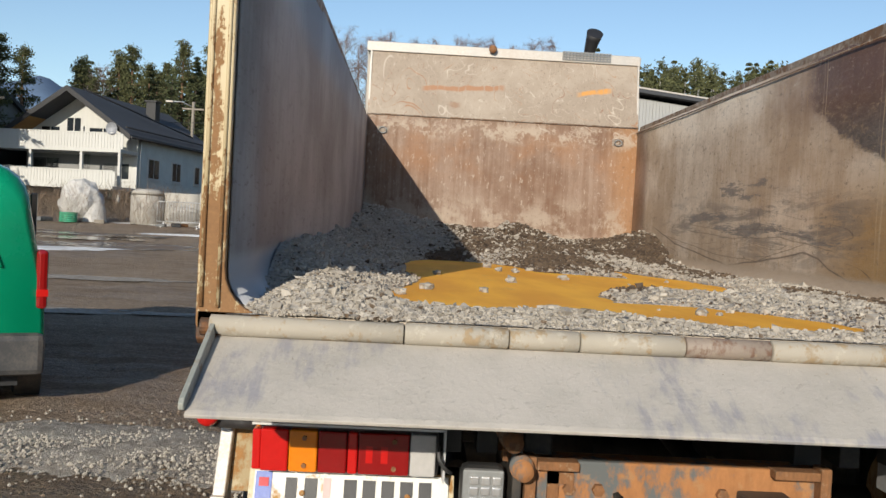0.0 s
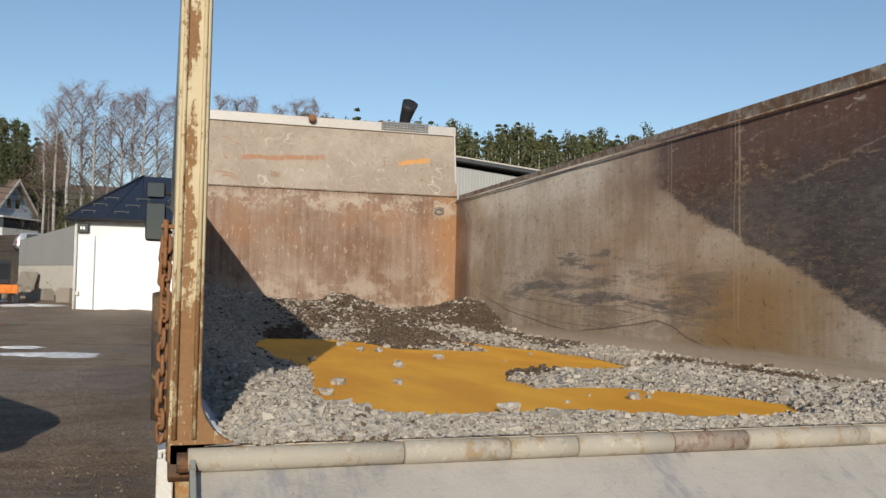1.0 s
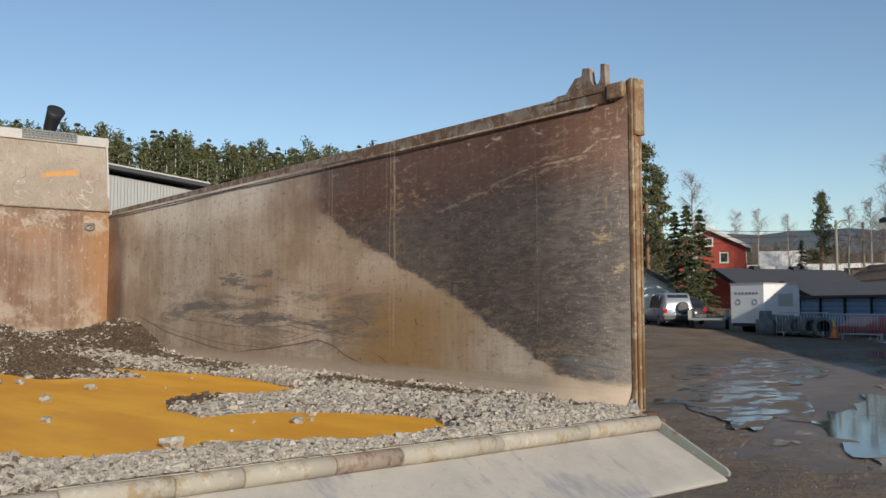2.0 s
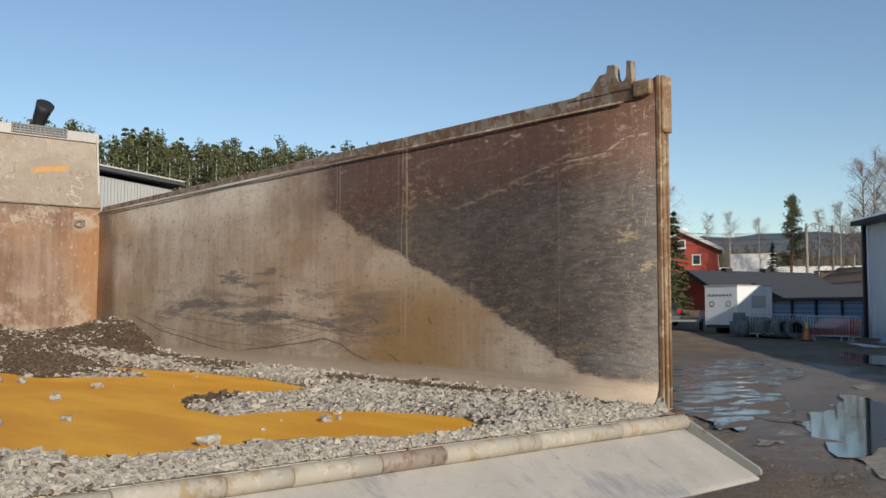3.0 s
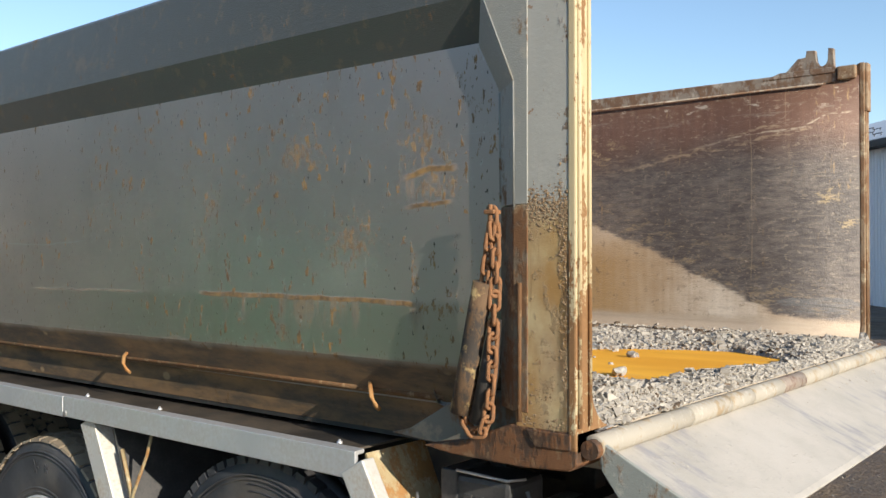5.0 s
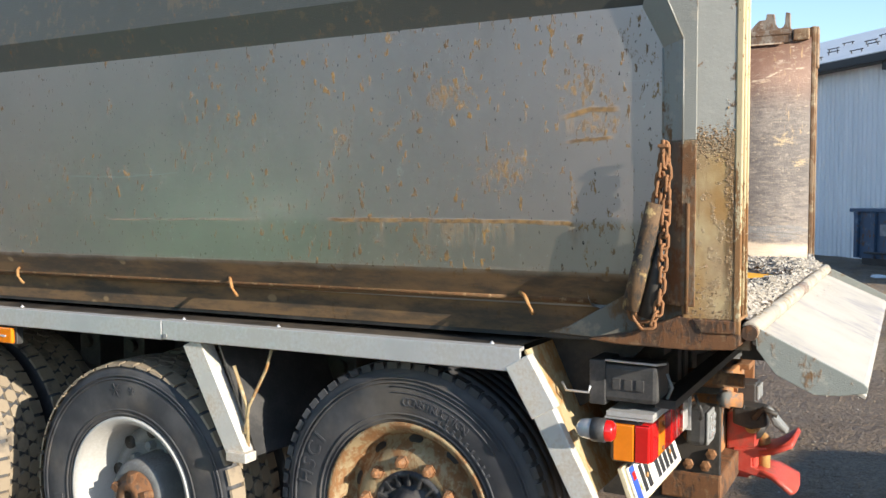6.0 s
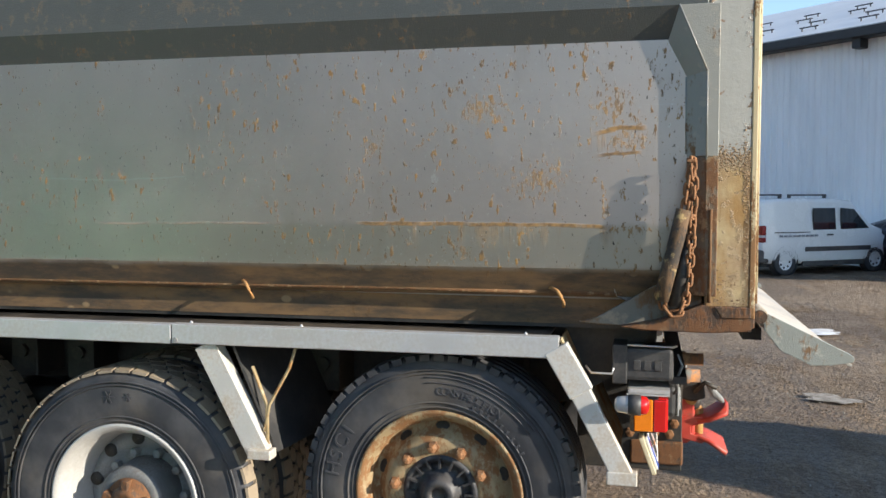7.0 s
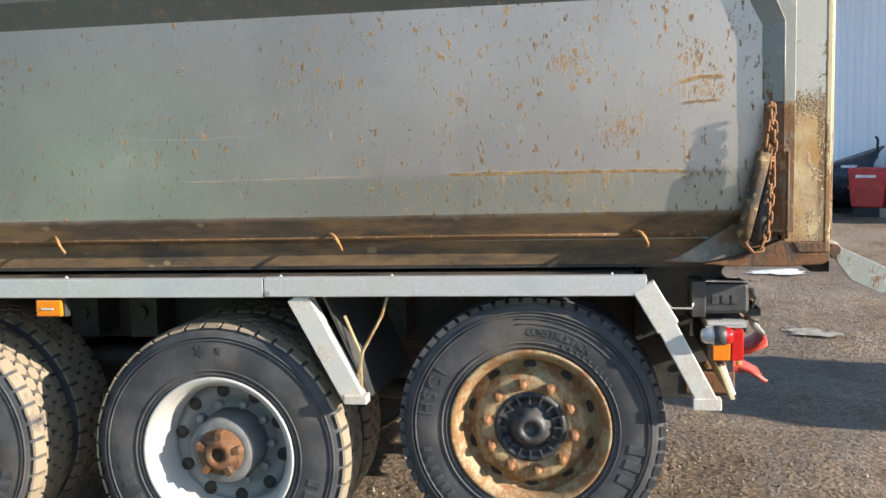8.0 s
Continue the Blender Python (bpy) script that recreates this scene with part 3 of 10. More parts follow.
    col = k.mix(k.f("MULTIPLY", k.f("SUBTRACT", 1.0, clod), 0.25), col, (0.11, 0.074, 0.048))
    relief = k.f("ADD", k.f("MULTIPLY", mid, 0.8), k.f("ADD", k.f("MULTIPLY", clod, 0.8), k.f("ADD", k.f("MULTIPLY", fine, 0.9), k.f("MULTIPLY", crumb, 0.7))))
    lump = k.cells(26, k.scaled(1, 1, 1, 9.0))
    col = k.mix(k.f("MULTIPLY", k.step(lump, 0.40, 0.64), 0.3), col, (0.10, 0.067, 0.04))
    relief = k.f("ADD", relief, k.f("MULTIPLY", k.step(lump, 0.7, 0.1), 0.5))
    k.bump(k.f("MULTIPLY", relief, k.lerp(sod, 1.0, 0.12)), 1.0, 0.065)
    return k.done(col, k.lerp(sod, k.lerp(wet, 0.94, 0.62), 0.45))


def corrugated(name, c):
    k = Mat(name)
    a = k.noise(0.5, 4, 0.6, k.scaled(1, 1, 0.3))
    b = k.noise(4, 4, 0.6, k.scaled(1, 1, 0.06))
    col = k.mix(k.step(k.f("ADD", k.f("MULTIPLY", a, 0.6), k.f("MULTIPLY", b, 0.4)), 0.35, 0.65), tuple(v * 0.88 for v in c), c)
    return k.done(col, 0.45)


def boards(name, c, along=2, pitch=8.0):
    """Painted boarding seen from afar: faint board-to-board change."""
    k = Mat(name)
    s = [0.2, 0.2, 0.2]
    for i in range(3):
        if i != along:
            s[i] = pitch
    n = k.noise(1.0, 2, 0.5, k.scaled(*s))
    w = k.noise(0.7, 5)
    col = k.mix(k.f("ADD", k.f("MULTIPLY", n, 0.6), k.f("MULTIPLY", w, 0.4)), tuple(v * 0.75 for v in c), c)
    return k.done(col, 0.8)


def leafy(name, c1, c2):
    k = Mat(name)
    r = k.island()
    col = k.mix(r, c1, c2)
    return k.done(col, 0.85)


def glass_mat(name, tint=(0.02, 0.025, 0.03)):
    k = Mat(name)
    k.p.inputs["Specular IOR Level"].default_value = 0.8
    return k.done(tint, 0.05)


def lens_mat(name, c, rough=0.12):
    k = Mat(name)
    v = k.noise(60, 2)
    k.p.inputs["Coat Weight"].default_value = 0.6
    return k.done(k.mix(v, tuple(x * 0.8 for x in c), c), rough)


def tyre_rubber(name, dust):
    k = Mat(name)
    a = k.noise(7, 5, 0.65)
    b = k.noise(50, 3)
    col = k.mix(k.step(a, 0.35, 0.7), (0.030, 0.031, 0.036), (0.062, 0.062, 0.066))
    col = k.mix(k.f("MULTIPLY", k.step(k.noise(3, 5), 0.45, 0.75) if dust < 0.5 else k.step(a, 0.2, 0.5), dust), col, (0.27, 0.215, 0.15))
    k.bump(b, 0.2, 0.003)
    return k.done(col, k.lerp(a, 0.5, 0.75))


def scraped_edge():
    """Rear edge of the post: cream paint, worn to brown along the middle and towards the foot."""
    k = Mat("scraped_post_edge")
    x, z = k.axis(0), k.axis(2)
    a, b = k.noise(26, 6, 0.72, k.scaled(1, 1, 0.28)), k.noise(70, 5, 0.75)
    col = k.mix(k.noise(9, 4), (0.43, 0.33, 0.18), (0.57, 0.47, 0.29))
    mid = k.step(k.f("ABSOLUTE", k.f("SUBTRACT", k.f("ABSOLUTE", x), 1.235)), 0.024, 0.002)
    low = k.step(z, 1.95, 1.55)
    r = k.step(k.f("ADD", a, k.f("ADD", k.f("MULTIPLY", mid, 0.10), k.f("ADD", k.f("MULTIPLY", low, 0.15), k.f("MULTIPLY", k.f("SUBTRACT", b, 0.5), 0.45)))), 0.575, 0.635)
    col = k.mix(r, col, k.mix(b, (0.12, 0.055, 0.022), (0.34, 0.18, 0.07)))
    k.bump(k.f("ADD", k.f("MULTIPLY", r, -0.6), k.f("MULTIPLY", b, 0.4)), 0.4, 0.005)
    return k.done(col, k.lerp(r, 0.5, 0.8))


M = {}
M["side"] = side_paint()
M["wall"] = wall_steel()
M["head"] = head_steel()
M["floor"] = floor_rust()
M["gravel"] = stone_mat("crushed_stone", (0.25, 0.22, 0.18), (0.48, 0.43, 0.365))
M["loose"] = plain("dull_stone", (0.34, 0.315, 0.275), 0.9, 0.0, 0.3, 60.0, 0.4)
M["mud_bed"] = plain("wet_brown_mud", (0.085, 0.055, 0.034), 0.7, 0.0, 0.45, 18.0, 0.9)
M["mud_stone"] = stone_mat("muddy_stone", (0.05, 0.034, 0.022), (0.155, 0.108, 0.07))
M["bed"] = gravel_bed()
M["flap"] = flap_dust()
M["ground"] = ground_mat()
M["post_rear"] = scraped_edge()
M["pipe"] = rusty("dusty_hinge_tube", (0.41, 0.365, 0.295), (0.30, 0.22, 0.13), (0.47, 0.42, 0.345), 0.12, 0.8, 15.0)
M["rail"] = rusty("worn_rail_paint", (0.085, 0.09, 0.085), (0.18, 0.10, 0.045), (0.14, 0.115, 0.085), -0.16, 0.28, 11.0)
M["cap"] = rusty("worn_cap_steel", (0.30, 0.25, 0.20), (0.17, 0.10, 0.06), (0.48, 0.42, 0.35), 0.45, 0.6, 10.0)
M["headcap"] = plain("galvanised_cap", (0.50, 0.47, 0.43), 0.5, 0.2, 0.15, 5.0, 0.1, (0.3, 0.22, 0.15), 0.4)
M["chain"] = rusty("rusted_chain", (0.20, 0.11, 0.06), (0.24, 0.11, 0.045), (0.34, 0.22, 0.12), 0.8, 0.85, 30.0)
M["rustbeam"] = rusty("rusted_beam", (0.075, 0.042, 0.024), (0.15, 0.065, 0.025), (0.22, 0.135, 0.07), 0.5, 0.6, 14.0)
M["hose"] = rusty("muddy_rubber_hose", (0.05, 0.04, 0.032), (0.12, 0.07, 0.035), (0.42, 0.30, 0.13), 0.45, 0.85, 14.0)
M["alu"] = plain("dull_aluminium", (0.58, 0.585, 0.59), 0.45, 0.5, 0.12, 5.0, 0.1, (0.42, 0.38, 0.32), 0.5)
M["alu_white"] = plain("pale_stay_aluminium", (0.66, 0.64, 0.60), 0.5, 0.35, 0.12, 7.0, 0.1, (0.40, 0.26, 0.12), 0.5)
M["fendertop"] = plain("dirty_wing_sheet", (0.075, 0.068, 0.06), 0.42, 0.3, 0.4, 4.0, 0.2, (0.2, 0.15, 0.1), 0.6)
M["black"] = plain("chassis_black", (0.022, 0.021, 0.02), 0.6, 0.0, 0.4, 5.0, 0.2, (0.07, 0.055, 0.04), 0.5)
M["plastic"] = plain("grey_black_plastic", (0.035, 0.035, 0.036), 0.5, 0.0, 0.2, 8.0, 0.1, (0.10, 0.09, 0.08), 0.4)
M["tyre"] = tyre_rubber("tyre_rubber", 0.25)
M["tread"] = tyre_rubber("dusty_tread_rubber", 0.95)
M["tyretext"] = plain("raised_rubber", (0.052, 0.052, 0.057), 0.6)
M["rim_white"] = plain("white_rim_paint", (0.47, 0.46, 0.44), 0.4, 0.1, 0.1, 6.0, 0.05, (0.3, 0.27, 0.22), 0.4)
M["rim_grey"] = plain("grey_rim_paint", (0.26, 0.27, 0.27), 0.5, 0.1, 0.2, 7.0, 0.1, (0.14, 0.12, 0.1), 0.6)
M["rim_rust"] = rusty("rusted_rim", (0.34, 0.25, 0.135), (0.22, 0.105, 0.04), (0.36, 0.28, 0.17), 0.46, 0.6, 13.0)
M["rust"] = rusty("dark_rust", (0.20, 0.10, 0.05), (0.22, 0.10, 0.04), (0.30, 0.2, 0.12), 0.8, 0.85, 25.0)
M["hub_dark"] = plain("dark_hub", (0.035, 0.038, 0.045), 0.5, 0.3, 0.4, 12.0, 0.2, (0.12, 0.1, 0.08), 0.5)
M["red_lens"] = lens_mat("red_lens", (0.55, 0.012, 0.010))
M["dark_red_lens"] = lens_mat("deep_red_lens", (0.26, 0.008, 0.008))
M["amber_lens"] = lens_mat("amber_lens", (0.78, 0.22, 0.01))
M["clear_lens"] = lens_mat("clear_lens", (0.52, 0.50, 0.48))
M["plate"] = rusty("old_plate", (0.78, 0.76, 0.70), (0.40, 0.22, 0.06), (0.80, 0.76, 0.66), 0.02, 0.45, 9.0)
M["plate_edge"] = rusty("yellowed_holder", (0.62, 0.54, 0.36), (0.3, 0.16, 0.05), (0.66, 0.6, 0.45), 0.2, 0.6, 14.0)
M["blue"] = plain("plate_blue", (0.03, 0.08, 0.36), 0.4)
M["ink"] = plain("black_print", (0.02, 0.02, 0.022), 0.5)
M["red_paint"] = plain("coupling_red", (0.55, 0.06, 0.04), 0.45, 0.0, 0.25, 18.0, 0.2, (0.10, 0.07, 0.05), 0.7)
M["reflector"] = plain("lamp_reflector", (0.75, 0.75, 0.74), 0.22, 0.7, 0.1)
M["glass"] = glass_mat("dark_glass")


# ---- builders ----
class Shape:
    """Collects faces of one mesh."""

    def __init__(self):
        self.v, self.fc, self.sm = [], [], []

    def add(self, verts, faces, smooth=False):
        n = len(self.v)
        self.v += [tuple(p) for p in verts]
        self.fc += [tuple(i + n for i in fc) for fc in faces]
        self.sm += [smooth] * len(faces)
        return self

    def box(self, a, b, m=None):
        (x0, y0, z0), (x1, y1, z1) = a, b
        p = [(x, y, z) for z in (z0, z1) for y in (y0, y1) for x in (x0, x1)]
        if m is not None:
            p = [m @ Vector(q) for q in p]
        return self.add(p, [(0, 2, 3, 1), (4, 5, 7, 6), (0, 1, 5, 4), (2, 6, 7, 3), (0, 4, 6, 2), (1, 3, 7, 5)])

    def prism(self, outline, axis, lo, hi, m=None, smooth=False):
        """An outline in the plane across axis, drawn out from lo to hi."""
        def at(p, d):
            q = list(p)
            q.insert(axis, d)
            return Vector(q) if m is None else m @ Vector(q)
        n = len(outline)
        verts = [at(p, lo) for p in outline] + [at(p, hi) for p in outline]
        start = len(self.v)
        self.add(verts, [(i, (i + 1) % n, n + (i + 1) % n, n + i) for i in range(n)], smooth)
        self.v += []
        self.fc += [tuple(start + i for i in reversed(range(n))), tuple(start + n + i for i in range(n))]
        self.sm += [False, False]
        return self

    def strip(self, outline, axis, lo, hi, smooth=True, parts=1):
        """An open sheet drawn out from lo to hi."""
        verts, faces, n = [], [], len(outline)
        for j in range(parts + 1):
            d = lo + (hi - lo) * j / parts
            for p in outline:
                q = list(p)
                q.insert(axis, d)
                verts.append(q)
        for j in range(parts):
            for i in range(n - 1):
                faces.append((j * n + i, j * n + i + 1, (j + 1) * n + i + 1, (j + 1) * n + i))
        return self.add(verts, faces, smooth)

    def tube(self, path, r, sides=8, closed=False, caps=True):
        pts = [Vector(p) for p in path]
        n = len(pts)
        rs = r if isinstance(r, (list, tuple)) else [r] * n
        verts, faces = [], []
        up = Vector((0.13, 0.31, 0.94))
        for i, p in enumerate(pts):
            a = pts[(i - 1) % n] if closed or i else p
            b = pts[(i + 1) % n] if closed or i < n - 1 else p
            t = (b - a).normalized()
            u = t.cross(up)
            if u.length < 0.05:
                u = t.cross(Vector((1, 0, 0)))
            u.normalize()
            w = t.cross(u)
            for s in range(sides):
                c = 2 * math.pi * s / sides
                verts.append(p + (u * math.cos(c) + w * math.sin(c)) * rs[i])
        for i in range(n if closed else n - 1):
            j = (i + 1) % n
            for s in range(sides):
                q = (s + 1) % sides
                faces.append((i * sides + s, i * sides + q, j * sides + q, j * sides + s))
        self.add(verts, faces, True)
        if caps and not closed:
            k = len(self.v) - n * sides
            self.fc += [tuple(k + s for s in reversed(range(sides))), tuple(k + (n - 1) * sides + s for s in range(sides))]
            self.sm += [False, False]
        return self

    def lathe(self, profile, centre, axis=0, sides=48, smooth=True):
        """Turns (along, radius) points round an axis."""
        verts, faces, n = [], [], len(profile)
        c = Vector(centre)
        for s in range(sides):
            a = 2 * math.pi * s / sides
            for d, r in profile:
                q = [math.cos(a) * r, math.sin(a) * r]
                q.insert(axis, d)
                verts.append(c + Vector(q))
        for s in range(sides):
            t = (s + 1) % sides
            for i in range(n - 1):
                faces.append((s * n + i, s * n + i + 1, t * n + i + 1, t * n + i))
        return self.add(verts, faces, smooth)

    def disc(self, centre, r, axis=0, depth=0.01, sides=20):
        return self.lathe([(0, 0.0005), (0, r), (depth, r), (depth, 0.0005)], centre, axis, sides, False)

    def mesh(self, name):
        me = bpy.data.meshes.new(name)
        me.from_pydata([tuple(p) for p in self.v], [], self.fc)
        me.polygons.foreach_set("use_smooth", self.sm)
        me.validate()
        bm = bmesh.new()
        bm.from_mesh(me)
        bmesh.ops.recalc_face_normals(bm, faces=bm.faces)
        bm.to_mesh(me)
        bm.free()
        return me


def thing(name, label, category, at=None, group="", kind=""):
    ob = new(name)
    ob.empty_display_size = 0.1
    if at is not None:
        ob.matrix_world = at
    return tagged(ob, label, category, group, kind)


def part(name, shape, material, parent, label="", bevel=0.0, thick=0.0):
    """One mesh object under a thing or a part."""
    me = shape.mesh(name) if isinstance(shape, Shape) else shape
    if not me.materials:
        me.materials.append(M[material] if isinstance(material, str) else material)
    ob = new(name, me)
    ob.parent = parent
    if thick:
        mod = ob.modifiers.new("thick", "SOLIDIFY")
        mod.thickness, mod.offset = thick, 0
    if bevel:
        mod = ob.modifiers.new("bevel", "BEVEL")
        mod.width, mod.segments, mod.limit_method, mod.angle_limit = bevel, 2, "ANGLE", radians(40)
    if label:
        ob["label"] = label
    return ob


def single(name, shape, material, label, category, group="", kind="", at=None, bevel=0.0):
    me = shape.mesh(name) if isinstance(shape, Shape) else shape
    if not me.materials:
        me.materials.append(M[material] if isinstance(material, str) else material)
    ob = new(name, me)
    if at is not None:
        ob.matrix_world = at
    if bevel:
        mod = ob.modifiers.new("bevel", "BEVEL")
        mod.width, mod.segments, mod.limit_method, mod.angle_limit = bevel, 2, "ANGLE", radians(40)
    return tagged(ob, label, category, group, kind)


def lettering(name, words, size, m, material, parent, depth=0.002):
    """Raised letters of the built-in font, as a mesh part."""
    cu = bpy.data.curves.new(name, "FONT")
    cu.body, cu.size, cu.extrude, cu.align_x, cu.align_y = words, size, depth, "CENTER", "CENTER"
    tmp = bpy.data.objects.new(name, cu)
    scene.collection.objects.link(tmp)
    dg = bpy.context.evaluated_depsgraph_get()
    me = bpy.data.meshes.new_from_object(tmp.evaluated_get(dg))
    bpy.data.objects.remove(tmp)
    me.transform(m)
    me.materials.clear()
    me.materials.append(M[material])
    return part(name, me, material, parent)


def smooth01(a, lo, hi):
    u = np.clip((a - lo) / (hi - lo), 0, 1)
    return u * u * (3 - 2 * u)


def soft(a, k):
    """A softened max(0, a)."""
    return k * np.logaddexp(0, np.asarray(a) / k)


def terrain(x, y):
    x, y = np.asarray(x, float), np.asarray(y, float)
    z = 0.035 * (soft(y - 9, 3) - 3 * np.log1p(np.exp(-3.0))) + 0.055 * soft(y - 44, 3) + 0.06 * (soft(x - 52, 4) - soft(x - 112, 8))
    r = np.hypot(x, y)
    z = z + 0.02 * soft(r - 140, 15)
    return z + 0.005


def ground_z(x, y):
    return float(terrain(x, y))


# ---- the yard's ground: one sheet ----
def build_ground():
    def lines(lo, hi, fine, step):
        out, v = [], 0.0
        s = fine
        while v < hi:
            out.append(v)
            v += s
            if v > 9:
                s = min(s * 1.13, step)
        out.append(hi)
        neg, v, s = [], -fine, fine
        while v > lo:
            neg.append(v)
            v -= s
            if v < -9:
                s = min(s * 1.13, step)
        neg.append(lo)
        return np.array(neg[::-1] + out)
    xs, ys = lines(-900, 900, 0.22, 60), lines(-500, 1300, 0.22, 60)
    gx, gy = np.meshgrid(xs, ys)
    gz = terrain(gx, gy)
    rng = np.random.RandomState(3)
    for wl, amp in ((2.3, 0.012), (0.9, 0.010), (0.5, 0.008)):
        for _ in range(3):
            a, ph = rng.rand() * 6.28, rng.rand() * 6.28
            gz = gz + amp * np.sin((gx * np.cos(a) + gy * np.sin(a)) * 6.28 / wl + ph + 1.3 * np.sin(gx * 0.7 + gy * 0.4)) * 0.6
    n, m = gx.shape
    verts = np.stack([gx, gy, gz], -1).reshape(-1, 3)
    idx = np.arange(n * m).reshape(n, m)
    faces = np.stack([idx[:-1, :-1], idx[:-1, 1:], idx[1:, 1:], idx[1:, :-1]], -1).reshape(-1, 4)
    me = bpy.data.meshes.new("ground")
    me.from_pydata(verts.tolist(), [], faces.tolist())
    me.polygons.foreach_set("use_smooth", [True] * len(me.polygons))
    me.materials.append(M["ground"])
    tagged(new("ground", me), "packed brown dirt yard with wet and dried patches", "ground", kind="structure")


build_ground()

# ---- the tipper truck ----
# tail at y = 0, nose towards +y, left side at x = -1.27; bed floor 1.385 m up
BED, LEN, TOP, IN, OUT = 1.385, 5.6, 2.57, 1.2, 1.222
truck = thing("tipper_truck", "grey-green tipper truck with a worn, rusty open steel body", "truck")


def foot_arc(side, r=0.10, n=7):
    """The rounded foot between floor and wall, from the floor up."""
    return [(side * (IN - r + r * math.sin(a)), BED + r - r * math.cos(a)) for a in [math.pi / 2 * i / n for i in range(n + 1)]]


def build_body():
    for side in (-1, 1):
        lane = foot_arc(side) + [(side * IN, BED + 0.10 + (TOP - 0.035 - BED - 0.10) * i / 4) for i in range(1, 5)]
        s = Shape()
        n, rows = len(lane), 12
        verts = []
        for j in range(rows + 1):
            y = (0.05 if side < 0 else 0.066) + (LEN - 0.066) * j / rows
            for x, z in lane:
                dent = 0.006 * math.sin(y * 3.1 + z * 4) * math.sin(y * 1.3)
                verts.append((x - side * 0.004 * y + side * dent * 0.6, y, z))
        s.add(verts, [(j * n + i, j * n + i + 1, (j + 1) * n + i + 1, (j + 1) * n + i) for j in range(rows) for i in range(n - 1)], True)
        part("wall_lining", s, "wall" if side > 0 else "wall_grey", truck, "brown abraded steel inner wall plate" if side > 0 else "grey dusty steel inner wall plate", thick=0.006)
        # outer panel with tucked-in bottom
        o = side * OUT
        panel = [(o, 2.25), (o, 1.50), (side * 1.205, 1.47), (side * 1.172, 1.405), (side * 1.135, 1.395), (side * 1.12, 1.30), (side * 1.05, 1.295)]
        s = Shape().strip(panel, 1, 0.16, LEN, False, 24)
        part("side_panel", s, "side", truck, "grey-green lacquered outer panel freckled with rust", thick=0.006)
        ro = 1.262 if side < 0 else 1.226
        rail = [(side * 1.215, 2.243), (side * ro, 2.352), (side * ro, TOP - 0.012), (side * (ro - 0.01), TOP), (side * 1.205, TOP), (side * 1.197, TOP - 0.05), (side * 1.205, 2.243)]
        part("top_rail", Shape().prism(rail, 1, 0.155, LEN + 0.02), "rail", truck, "box-section top rail with chipped rusty edge", bevel=0.006)
        capr = [(side * 1.19, TOP - 0.055), (side * 1.19, TOP + 0.004), (side * 1.222, TOP + 0.006), (side * 1.222, TOP - 0.055)]
        part("rail_cap", Shape().prism(capr, 1, 0.16, LEN - 0.02), "cap", truck, "scuffed bare steel capping strip", bevel=0.005)
        # rear post: outer box with scraped rear edge
        pw = 1.262 if side < 0 else 1.250
        yo = 0.0 if side < 0 else 0.045
        post = [(side * 1.206, 0.018 + yo), (side * pw, 0.018 + yo), (side * pw, 0.155 + yo), (side * 1.225, 0.156 + yo), (side * 1.206, 0.12 + yo)]
        part("rear_post", Shape().prism(post, 2, 1.385, TOP + 0.015), "post_side", truck, "corner post with mud and rust on its lower half", bevel=0.006)
        edge = Shape()
        prof = [(side * 1.190, 1.36)]
        outer = [(side * (pw + 0.002), z) for z in (TOP + 0.02, 1.36)]
        ft = 0.10 if side < 0 else 0.075
        inner = [(side * (IN - ft + ft * math.sin(a)), BED + 1.1 * (ft - ft * math.cos(a))) for a in [math.pi / 2 * i / 6 for i in range(7)]]
        ring = [(side * (IN - ft - 0.02), 1.345)] + inner + [(side * IN, TOP + 0.02)] + outer + [(side * (pw - 0.002), 1.345)]
        part("post_edge", edge.prism(ring, 1, yo, 0.02 + yo), "post_rear" if side < 0 else "post_brown", truck, "pale scraped steel edge with rust bites", bevel=0.004)
        bead = Shape().tube([(side * 1.212, yo - 0.004, 1.40), (side * 1.212, yo - 0.001, TOP)], 0.005, 6)
        part("edge_bead", bead, "post_rear" if side < 0 else "post_brown", truck)
        bead = Shape().tube([(side * (pw - 0.01), yo - 0.002, 1.40), (side * (pw - 0.01), yo - 0.001, TOP)], 0.006, 6)
        part("edge_bead", bead, "post_rear" if side < 0 else "post_brown", truck)
        # folded frame round the panel's rear corner: slanted facet, upright facet, flat web
        xi, xo = side * 1.2235, side * (1.264 if side < 0 else 1.252)
        inner = [(0.282, 2.243), (0.222, 2.128), (0.219, 1.87)]
        outer = [(0.246, 2.354), (0.157, 2.142), (0.156, 1.87)]
        web = [(0.120, 2.354), (0.120, 1.87)]
        vs = [(xi, y, z) for y, z in inner] + [(xo, y, z) for y, z in outer] + [(xo, y, z) for y, z in web] + [(side * 1.205, y, z) for y, z in web]
        fold = Shape().add(vs, [(0, 1, 4, 3), (1, 2, 5, 4), (3, 4, 5, 7, 6), (6, 7, 9, 8), (0, 3, 6, 8), (2, 9, 7, 5), (0, 8, 9, 2, 1)])
        part("panel_frame", fold, "frame_paint", truck, "folded grey frame round the panel corner", bevel=0.002)
        low = [(xi, 0.219), (xo, 0.156), (xo, 0.120), (side * 1.205, 0.120)]
        part("frame_foot", Shape().prism(low, 2, 1.42, 1.868), "frame_rust", truck, "rusted foot of the panel frame", bevel=0.002)
